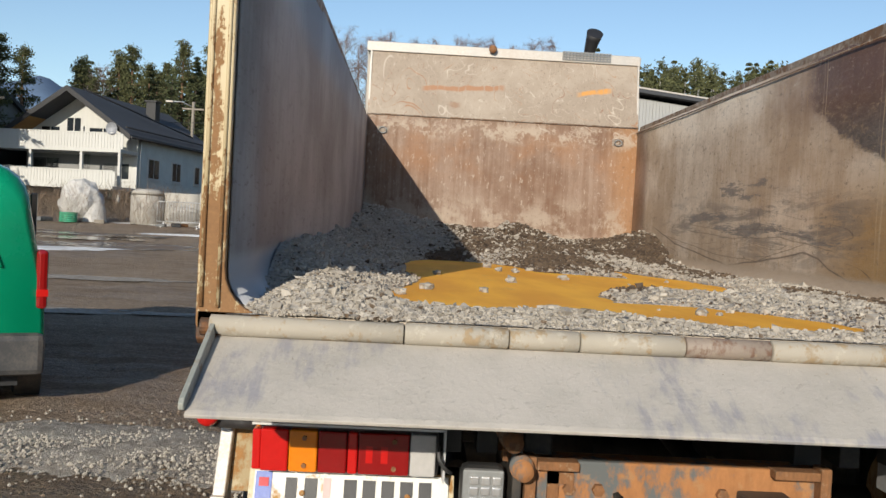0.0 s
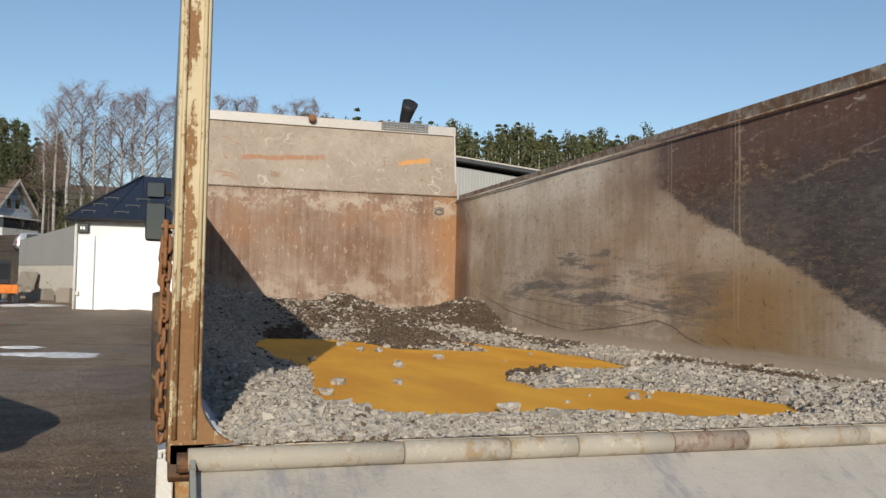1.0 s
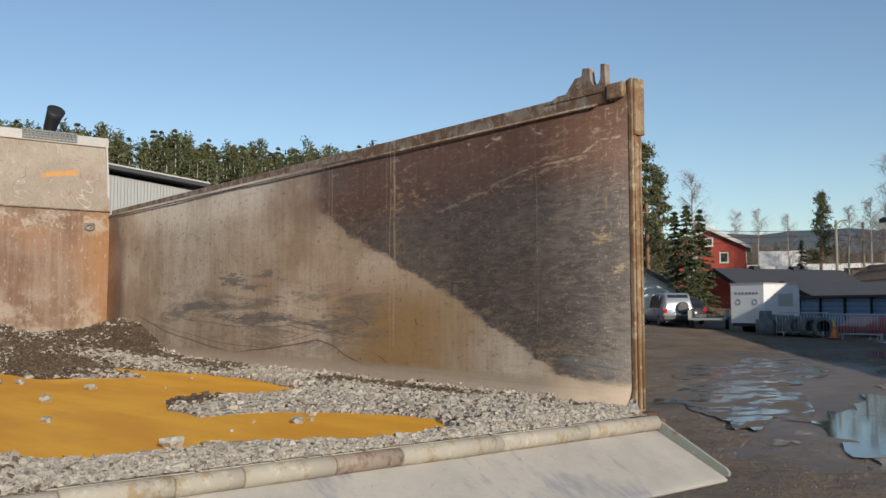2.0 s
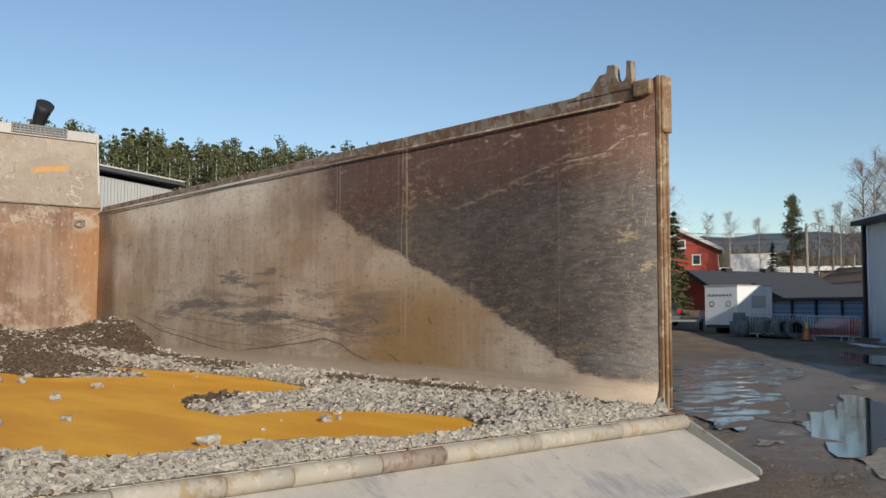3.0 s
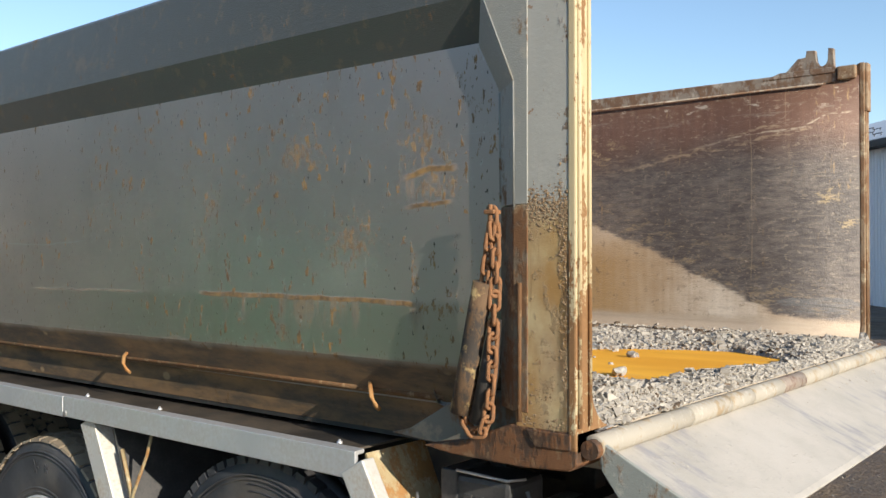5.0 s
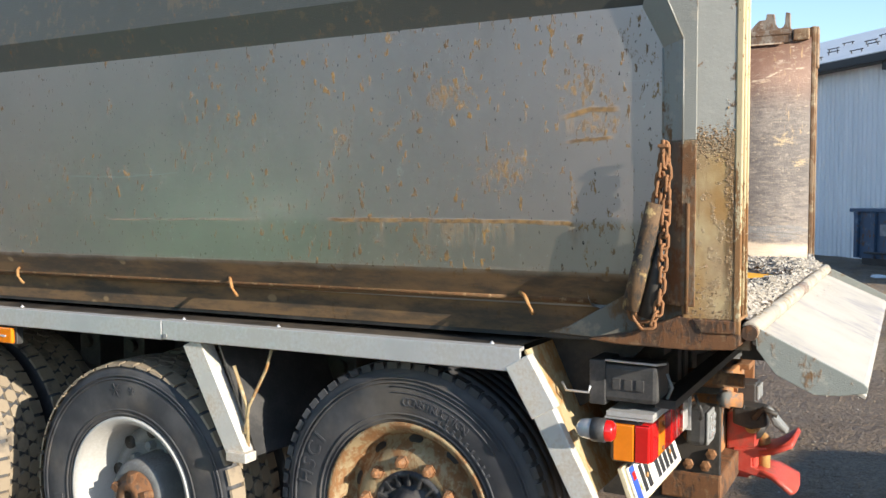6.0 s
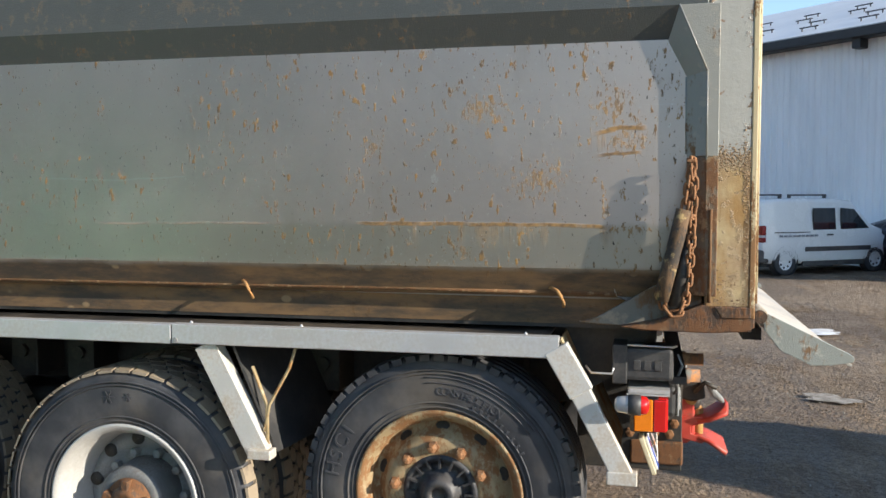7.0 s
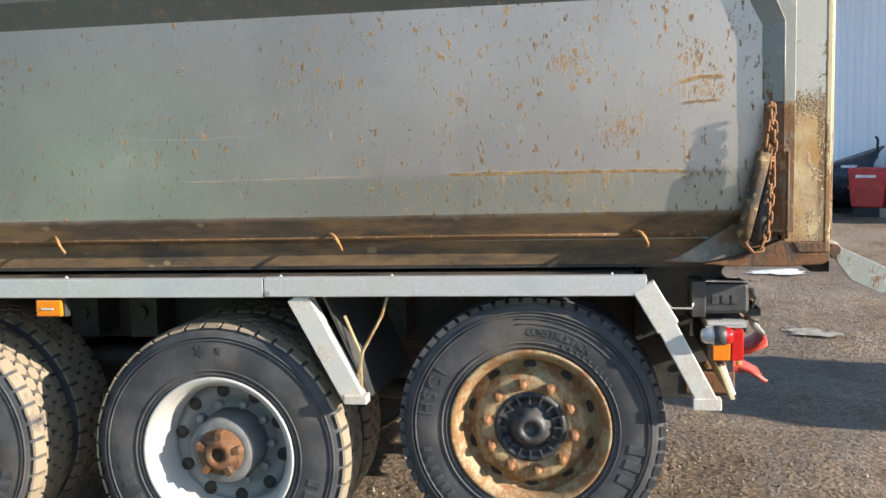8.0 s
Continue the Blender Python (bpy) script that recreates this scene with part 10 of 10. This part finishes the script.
def woods(name, spots, rng, material="spruce_leaf", label="dense far conifer wood", shares=(0.6,)):
    """Many plain far trees joined as one stuff."""
    verts, trunks = [], Shape()
    for x, y, h in spots:
        kind = rng.rand()
        z0 = ground_z(x, y)
        if kind < shares[0]:
            p, d = spruce_points(h, rng, 17, 0.15, 4, 2)
            v = tris(p, 0.020 * h, rng, 0.2, d)
        else:
            k = 210
            u = rng.uniform(0.3, 1.0, k)
            r = 0.11 * h * np.sqrt(np.maximum(0.05, 1.08 - u)) * rng.uniform(0.1, 1.0, k)
            a = rng.uniform(0, 6.283, k)
            p = np.stack([r * np.cos(a), r * np.sin(a), u * h], 1)
            v = tris(np.repeat(p, 3, 0) + rng.normal(size=(k * 3, 3)) * 0.018 * h, 0.018 * h, rng, 0.2)
        verts.append(v + (x, y, z0))
        trunks.tube([(x, y, z0 - 0.5), (x, y, z0 + h * 0.9)], [h * 0.014, h * 0.004], 4, False, False)
    me = cloud_mesh(name, np.concatenate(verts), material)
    tagged(new(name, me), label, "woods", kind="stuff")
    single(name + "_trunks", trunks, "birchbark" if material == "pine_leaf" else "bark", "slim trunks of the far wood", "woods", kind="stuff")


def build_woods():
    rng = np.random.RandomState(31)
    spots = []
    for i in range(620):
        az = rng.uniform(8, 50)
        d = rng.uniform(125, 185)
        x, y = polar(az, d)
        el = 10.35 - 0.035 * (az - 20) + rng.normal(0, 0.22) - (185 - d) * 0.012 + (0.5 if rng.rand() < 0.12 else 0)
        h = 1.7 + d * math.tan(radians(el)) - ground_z(x, y)
        spots.append((x, y, float(np.clip(h, 6, 26))))
    woods("hill_wood", spots, rng, "pine_leaf", "dense pine and spruce wood on the hill", (0.55,))
    spots = []
    for i in range(150):
        az = rng.uniform(-27, -6)
        if -24.6 < az < -20.6:
            continue
        d = rng.uniform(118, 150)
        x, y = polar(az, d)
        el = 8.2 + rng.normal(0, 0.5)
        spots.append((x, y, float(np.clip(1.7 + d * math.tan(radians(el)) - ground_z(x, y), 5, 22))))
    woods("house_wood", spots, rng, "spruce_leaf", "dark wood rising behind the houses", (0.5,))
    # unseen wood to the west, added to darken the side panel's reflection
    spots = []
    for i in range(150):
        az = rng.uniform(-72, -28)
        d = rng.uniform(52, 80)
        x, y = polar(az, d)
        spots.append((x, y, float(rng.uniform(11, 18))))
    woods("west_wood", spots, rng, "spruce_leaf", "dark conifer wood added out of view, for the side panel's reflection", (0.6,))
    spots = []
    for i in range(110):
        az = rng.uniform(44, 72)
        d = rng.uniform(125, 175)
        x, y = polar(az, d)
        el = 3.2 + rng.normal(0, 0.35)
        spots.append((x, y, float(np.clip(1.7 + d * math.tan(radians(el)) - ground_z(x, y), 3, 12))))
    woods("slope_wood", spots, rng, "spruce_leaf", "low mixed wood on the far slope", (0.5,))
    # bare brush under the birches and by the fence
    def brush(name, spots, label):
        c, d = [], []
        for x, y, r, h, n in spots:
            p = rng.normal(size=(n, 3)) * (r, r, 0) + (x, y, 0)
            p[:, 2] = [ground_z(a, b) for a, b, _ in p]
            p[:, 2] += rng.uniform(0.1, 1.0, n) * h * 0.6
            c.append(p)
            q = rng.normal(size=(n, 3)) * 0.35
            q[:, 2] = 1
            d.append(q)
        c, d = np.concatenate(c), np.concatenate(d)
        v = tris(c, 0.45, rng, 0, d, 0.03)
        tagged(new(name, cloud_mesh(name, v, "shrub")), label, "shrubs", kind="stuff")
    sp = []
    for i in range(34):
        az = rng.uniform(-25, -7)
        x, y = polar(az, rng.uniform(42, 54))
        sp.append((x, y, 0.8, 1.9, 120))
    for i in range(16):
        x, y = polar(rng.uniform(-20.5, -12.5), rng.uniform(38, 44))
        sp.append((x, y, 0.6, 2.6, 110))
    brush("fence_shrubs", sp, "bare brown shrubs before the houses")
    sp = []
    for i in range(60):
        x, y = polar(rng.uniform(-9, 10), rng.uniform(80, 110))
        sp.append((x, y, 1.8, 7.0, 150))
    for i in range(80):
        x, y = polar(rng.uniform(55, 72), rng.uniform(82, 125))
        sp.append((x, y, 2.4, 9.0, 170))
    brush("undergrowth", sp, "bare brown undergrowth below the birches")
    # tall clipped cypress by the white house
    c = thing("thuja", "narrow green thuja beside the white house", "tree")
    pts = []
    r2 = np.random.RandomState(5)
    k = 900
    u = r2.uniform(0, 1, k)
    rad = 0.55 * np.sqrt(np.maximum(0.03, 1 - u)) * r2.uniform(0.6, 1.05, k)
    a = r2.uniform(0, 6.283, k)
    p = np.stack([rad * np.cos(a), rad * np.sin(a), u * 4.2], 1)
    part("crown", cloud_mesh("crown", tris(p, 0.11, r2), "pine_leaf"), "pine_leaf", c)
    part("trunk", Shape().tube([(0, 0, -0.3), (0, 0, 3.6)], [0.08, 0.03], 6), "bark", c)
    c.matrix_world = on_ground(*polar(-5.9, 86))
    for az, s in ((-5.4, 1.1), (-4.9, 1.2), (-6.3, 0.9), (-4.4, 1.15)):
        copy_thing(c, on_ground(*polar(az, 86))).scale = (s, s, s)


build_woods()


def far_hills():
    for name, d, pts, mat, label in (("far_mountain", 1150, [(-75, 3.0), (-50, 5.0), (-34, 6.0), (-26, 6.6), (-22.5, 7.5), (-20.5, 6.9), (-18, 6.2), (-10, 5.0), (0, 4.5), (12, 4.0)], "mountain", "wooded mountain far off, blue haze in its colour"),
                                     ("far_ridge", 620, [(25, 2.4), (40, 3.2), (52, 4.1), (57, 4.4), (62, 4.6), (70, 4.4), (85, 3.2), (110, 2.5), (140, 2.2), (200, 2.5), (260, 2.6), (290, 3.2)], "ridge", "low wooded ridge far off, bluish haze in its colour")):
        azs = np.linspace(pts[0][0], pts[-1][0], 160)
        els = np.interp(azs, [p[0] for p in pts], [p[1] for p in pts]) + 0.10 * np.sin(azs * 1.9) + 0.06 * np.sin(azs * 5.1 + 1)
        verts, n = [], len(azs)
        for a, e in zip(azs, els):
            x, y = polar(a, d)
            x2, y2 = polar(a, d * 1.5)
            verts += [(x, y, -20.0), (x, y, d * math.tan(radians(max(0.2, e * 0.55)))), (polar(a, d * 1.25)[0], polar(a, d * 1.25)[1], d * 1.25 * math.tan(radians(e))), (x2, y2, -20.0)]
        s = Shape().add(verts, [(i * 4 + j, i * 4 + j + 1, (i + 1) * 4 + j + 1, (i + 1) * 4 + j) for i in range(n - 1) for j in range(3)], True)
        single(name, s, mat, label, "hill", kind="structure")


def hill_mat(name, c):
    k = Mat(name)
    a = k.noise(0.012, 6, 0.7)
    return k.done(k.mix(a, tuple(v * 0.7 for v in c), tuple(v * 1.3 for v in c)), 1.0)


# bluish haze of the distance is mixed into both hill colours
M["mountain"] = hill_mat("hazed_mountain", (0.13, 0.20, 0.30))
M["ridge"] = hill_mat("hazed_ridge", (0.085, 0.125, 0.15))
far_hills()


# ---- puddles, snow, tracks on the ground ----
def water_mat():
    k = Mat("puddle_water")
    n = k.noise(14, 2)
    k.bump(n, 0.03, 0.004)
    return k.done((0.03, 0.026, 0.022), 0.06)


def snow_mat():
    k = Mat("old_snow")
    a, b = k.noise(5, 5, 0.65), k.noise(30, 4)
    k.bump(k.f("ADD", a, k.f("MULTIPLY", b, 0.3)), 0.5, 0.02)
    return k.done(k.mix(k.step(a, 0.35, 0.7), (0.55, 0.52, 0.48), (0.80, 0.80, 0.80)), 0.6)


def wet_mud_mat():
    """Mud under a broken film of water."""
    k = Mat("wet_mud_film")
    a, b = k.noise(0.9, 6, 0.65, k.scaled(1, 1.8, 1)), k.noise(7, 5, 0.7)
    film = k.step(k.f("ADD", a, k.f("MULTIPLY", k.f("SUBTRACT", b, 0.5), 0.25)), 0.56, 0.44)
    k.bump(b, 0.08, 0.006)
    return k.done(k.mix(film, (0.17, 0.115, 0.07), (0.055, 0.045, 0.038)), k.lerp(film, 0.75, 0.10))


def spill_mat():
    k = Mat("pale_gravel_spill")
    a, b = k.noise(9, 6, 0.72), k.noise(60, 4, 0.7)
    k.bump(k.f("ADD", a, b), 0.8, 0.02)
    return k.done(k.mix(k.step(k.f("ADD", k.f("MULTIPLY", a, 0.6), k.f("MULTIPLY", b, 0.4)), 0.36, 0.62), (0.17, 0.14, 0.11), (0.42, 0.37, 0.31)), 0.95)


M["water"], M["snow"], M["wet_mud"], M["spill"] = water_mat(), snow_mat(), wet_mud_mat(), spill_mat()


def blot(name, cx, cy, rx, ry, turn, seed, mat, label, cat, lift=0.012, dome=0.0):
    """A flat patch with a wandering edge."""
    rng = random.Random(seed)
    ph = [rng.uniform(0, 6.28) for _ in range(6)]
    n, rings = 56, 5
    ca, sa = math.cos(radians(turn)), math.sin(radians(turn))
    pts = [(cx, cy)]
    for k in range(1, rings + 1):
        for i in range(n):
            a = 6.28318 * i / n
            e = 1 + 0.20 * math.sin(2 * a + ph[0]) + 0.16 * math.sin(3 * a + ph[1]) + 0.13 * math.sin(5 * a + ph[2]) + 0.09 * math.sin(9 * a + ph[3]) + 0.06 * math.sin(15 * a + ph[4])
            u, v = rx * e * math.cos(a) * k / rings, ry * e * math.sin(a) * k / rings
            pts.append((cx + u * ca - v * sa, cy + u * sa + v * ca))
    base = [ground_z(x, y) for x, y in pts]
    if mat == "water":
        lvl = sum(base) / len(base)
        slope = [0.75 * b + 0.25 * lvl for b in base]
        zs = [s + lift for s in slope]
    else:
        zs = [b + lift + dome * (1 - (((k - 1) // n + 1) / rings if k else 0) ** 2) for k, b in enumerate(base)]
    s = Shape()
    faces = [(0, 1 + i, 1 + (i + 1) % n) for i in range(n)]
    for k in range(rings - 1):
        o = 1 + k * n
        faces += [(o + i, o + n + i, o + n + (i + 1) % n, o + (i + 1) % n) for i in range(n)]
    s.add([(x, y, z) for (x, y), z in zip(pts, zs)], faces, True)
    single(name, s, mat, label, cat, group=cat + " patches", kind="stuff" if mat != "water" else "structure")


for i, (x, y, rx, ry, t) in enumerate(((11.4, 4.15, 2.0, 0.75, 32), (14.2, 5.3, 1.5, 0.5, 30), (27.5, 11.0, 3.0, 0.8, 40), (-12.0, 27.0, 2.6, 0.8, 0), (-16.0, 24.0, 2.2, 0.6, 0))):
    blot("puddle", x, y, rx, ry, t, i + 40, "water", "shallow muddy puddle on the yard", "puddle", 0.022)
for i, (x, y, rx, ry, t) in enumerate(((17.0, 9.6, 6.2, 1.7, 29), (12.4, 6.6, 2.6, 0.6, 30), (-9.0, 24.5, 3.4, 1.3, 5), (-14.5, 29.5, 4.5, 1.2, 0))):
    blot("wet_mud", x, y, rx, ry, t, i + 60, "wet_mud", "flat film of water on wet mud, shining with the sky", "mud", 0.018)
for i, (x, y, rx, ry, t) in enumerate(((9.7, 4.35, 0.75, 0.16, 20), (9.0, 2.75, 1.0, 0.2, 25), (17.9, 6.9, 0.6, 0.2, 30), (3.9, -1.2, 0.16, 0.22, -10), (-7.5, 15.5, 2.6, 0.35, 5), (-5.2, 11.0, 1.8, 0.25, 3))):
    blot("silt_patch", x, y, rx, ry, t, i + 120, "spill", "pale silt dried on the brown dirt", "silt", 0.012)
for i, (x, y, rx, ry, t, d) in enumerate(((8.0, -1.72, 0.22, 0.42, 10, 0.01), (18.6, 0.15, 0.35, 0.2, 30, 0.05), (19.2, -0.4, 0.3, 0.15, 0, 0.04),
                                          (-3.4, 17.5, 1.0, 0.45, 0, 0.05), (-4.2, 19.0, 0.5, 0.2, 0, 0.04), (-8.5, 31.2, 1.8, 0.5, 0, 0.06), (-10.4, 22.5, 1.8, 0.5, 15, 0.05), (-6.2, 34.6, 1.0, 0.6, 0, 0.08), (-11.0, 38.0, 2.5, 0.8, 10, 0.08), (-8.0, 37.2, 1.0, 0.5, 10, 0.08),
                                          (33.5, 12.4, 2.0, 0.5, 40, 0.05), (35.0, 14.5, 1.2, 0.4, 40, 0.05), (17.8, 4.8, 0.6, 0.25, 20, 0.03))):
    blot("snow_patch", x, y, rx, ry, t, i + 80, "snow", "dirty remnant of old snow on the ground", "snow", 0.006, d)


def windrow():
    """A spill of pale gravel dragged over the yard beside the truck, with a dug edge."""
    rng = np.random.RandomState(77)
    xs, ys = np.linspace(-6.5, -1.25, 130), np.linspace(2.2, 5.0, 84)
    gx, gy = np.meshgrid(xs, ys)
    axis = 3.72 + 0.10 * np.sin(gx * 1.7) - 0.05 * (gx + 3)
    d = np.abs(gy - axis) / (0.62 + 0.12 * fbm(gx, gy, 51, 3, 2.0))
    h = 0.035 * np.clip(1 - d ** 2, -0.6, 1) * (1 + 0.4 * fbm(gx, gy, 61, 5, 7.0)) + 0.008 * fbm(gx, gy, 62, 3, 38.0)
    gz = terrain(gx, gy) + 0.012 + h
    n, m = gx.shape
    idx = np.arange(n * m).reshape(n, m)
    quads = np.stack([idx[:-1, :-1], idx[:-1, 1:], idx[1:, 1:], idx[1:, :-1]], -1).reshape(-1, 4)
    keep = h.reshape(-1)[quads].max(axis=1) > -0.004
    me = bpy.data.meshes.new("gravel_spill")
    me.from_pydata(np.stack([gx, gy, gz], -1).reshape(-1, 3).tolist(), [], quads[keep].tolist())
    me.polygons.foreach_set("use_smooth", [True] * len(me.polygons))
    me.materials.append(M["spill"])
    tagged(new("gravel_spill", me), "pale gravel spill trodden into the dirt beside the truck", "gravel", kind="stuff")
    base = np.array([(1, 0, 0), (-1, 0, 0), (0, 1, 0), (0, -1, 0), (0, 0, 1), (0, 0, -1)], float)
    tri = np.array([(0, 2, 4), (2, 1, 4), (1, 3, 4), (3, 0, 4), (2, 0, 5), (1, 2, 5), (3, 1, 5), (0, 3, 5)])
    out = []
    for _ in range(5200):
        x = rng.uniform(-6.4, -1.3)
        y = 3.72 + 0.10 * math.sin(x * 1.7) - 0.05 * (x + 3) + rng.normal(0, 0.36)
        r = rng.uniform(0.006, 0.02)
        out.append(base * r * rng.uniform(0.5, 1.0, (6, 1)) + (x, y, ground_z(x, y) + 0.012 + 0.03 * max(0.0, 1 - ((y - 3.72) / 0.62) ** 2) + r * 0.2))
    for _ in range(5000):
        x, y = rng.uniform(-7, 9), rng.uniform(-4, 9)
        r = rng.uniform(0.004, 0.013)
        out.append(base * r * rng.uniform(0.5, 1.0, (6, 1)) + (x, y, ground_z(x, y) + r * 0.2))
    q = np.array(out)
    me = bpy.data.meshes.new("yard_stones")
    me.from_pydata(q.reshape(-1, 3).tolist(), [], (tri[None] + np.arange(len(q))[:, None, None] * 6).reshape(-1, 3).tolist())
    me.materials.append(M["gravel"])
    tagged(new("yard_stones", me), "small stones strewn over the dirt yard", "gravel", kind="stuff")


def clods():
    """Loose crumbs of dried mud over the trodden yard round the truck's tail."""
    rng = np.random.RandomState(91)
    base = np.array([(1, 0, 0), (-1, 0, 0), (0, 1, 0), (0, -1, 0), (0, 0, 1), (0, 0, -1)], float)
    tri = np.array([(0, 2, 4), (2, 1, 4), (1, 3, 4), (3, 0, 4), (2, 0, 5), (1, 2, 5), (3, 1, 5), (0, 3, 5)])
    out = []
    for n, xa, xb, ya, yb in ((15000, -0.5, 7.5, -4.0, 2.2), (9000, -6.5, -1.3, -0.5, 7.0), (6000, 1.3, 9.0, 0.0, 6.0)):
        x, y = rng.uniform(xa, xb, n), rng.uniform(ya, yb, n)
        keep = fbm(x, y, 71, 4, 2.5) + rng.normal(0, 0.35, n) > -0.1
        for px, py in zip(x[keep], y[keep]):
            r = 0.003 + 0.013 * rng.rand() ** 3
            out.append(base * r * rng.uniform(0.5, 1.1, (6, 1)) * (1.2, 1.2, 0.7) + (px, py, ground_z(px, py) + r * 0.2))
    q = np.array(out)
    me = bpy.data.meshes.new("mud_crumbs")
    me.from_pydata(q.reshape(-1, 3).tolist(), [], (tri[None] + np.arange(len(q))[:, None, None] * 6).reshape(-1, 3).tolist())
    me.materials.append(M["yard_mud"])
    tagged(new("mud_crumbs", me), "loose crumbs of dried brown mud on the yard", "mud", kind="stuff")


M["yard_mud"] = stone_mat("yard_mud_crumbs", (0.10, 0.066, 0.042), (0.34, 0.25, 0.17))
clods()
windrow()
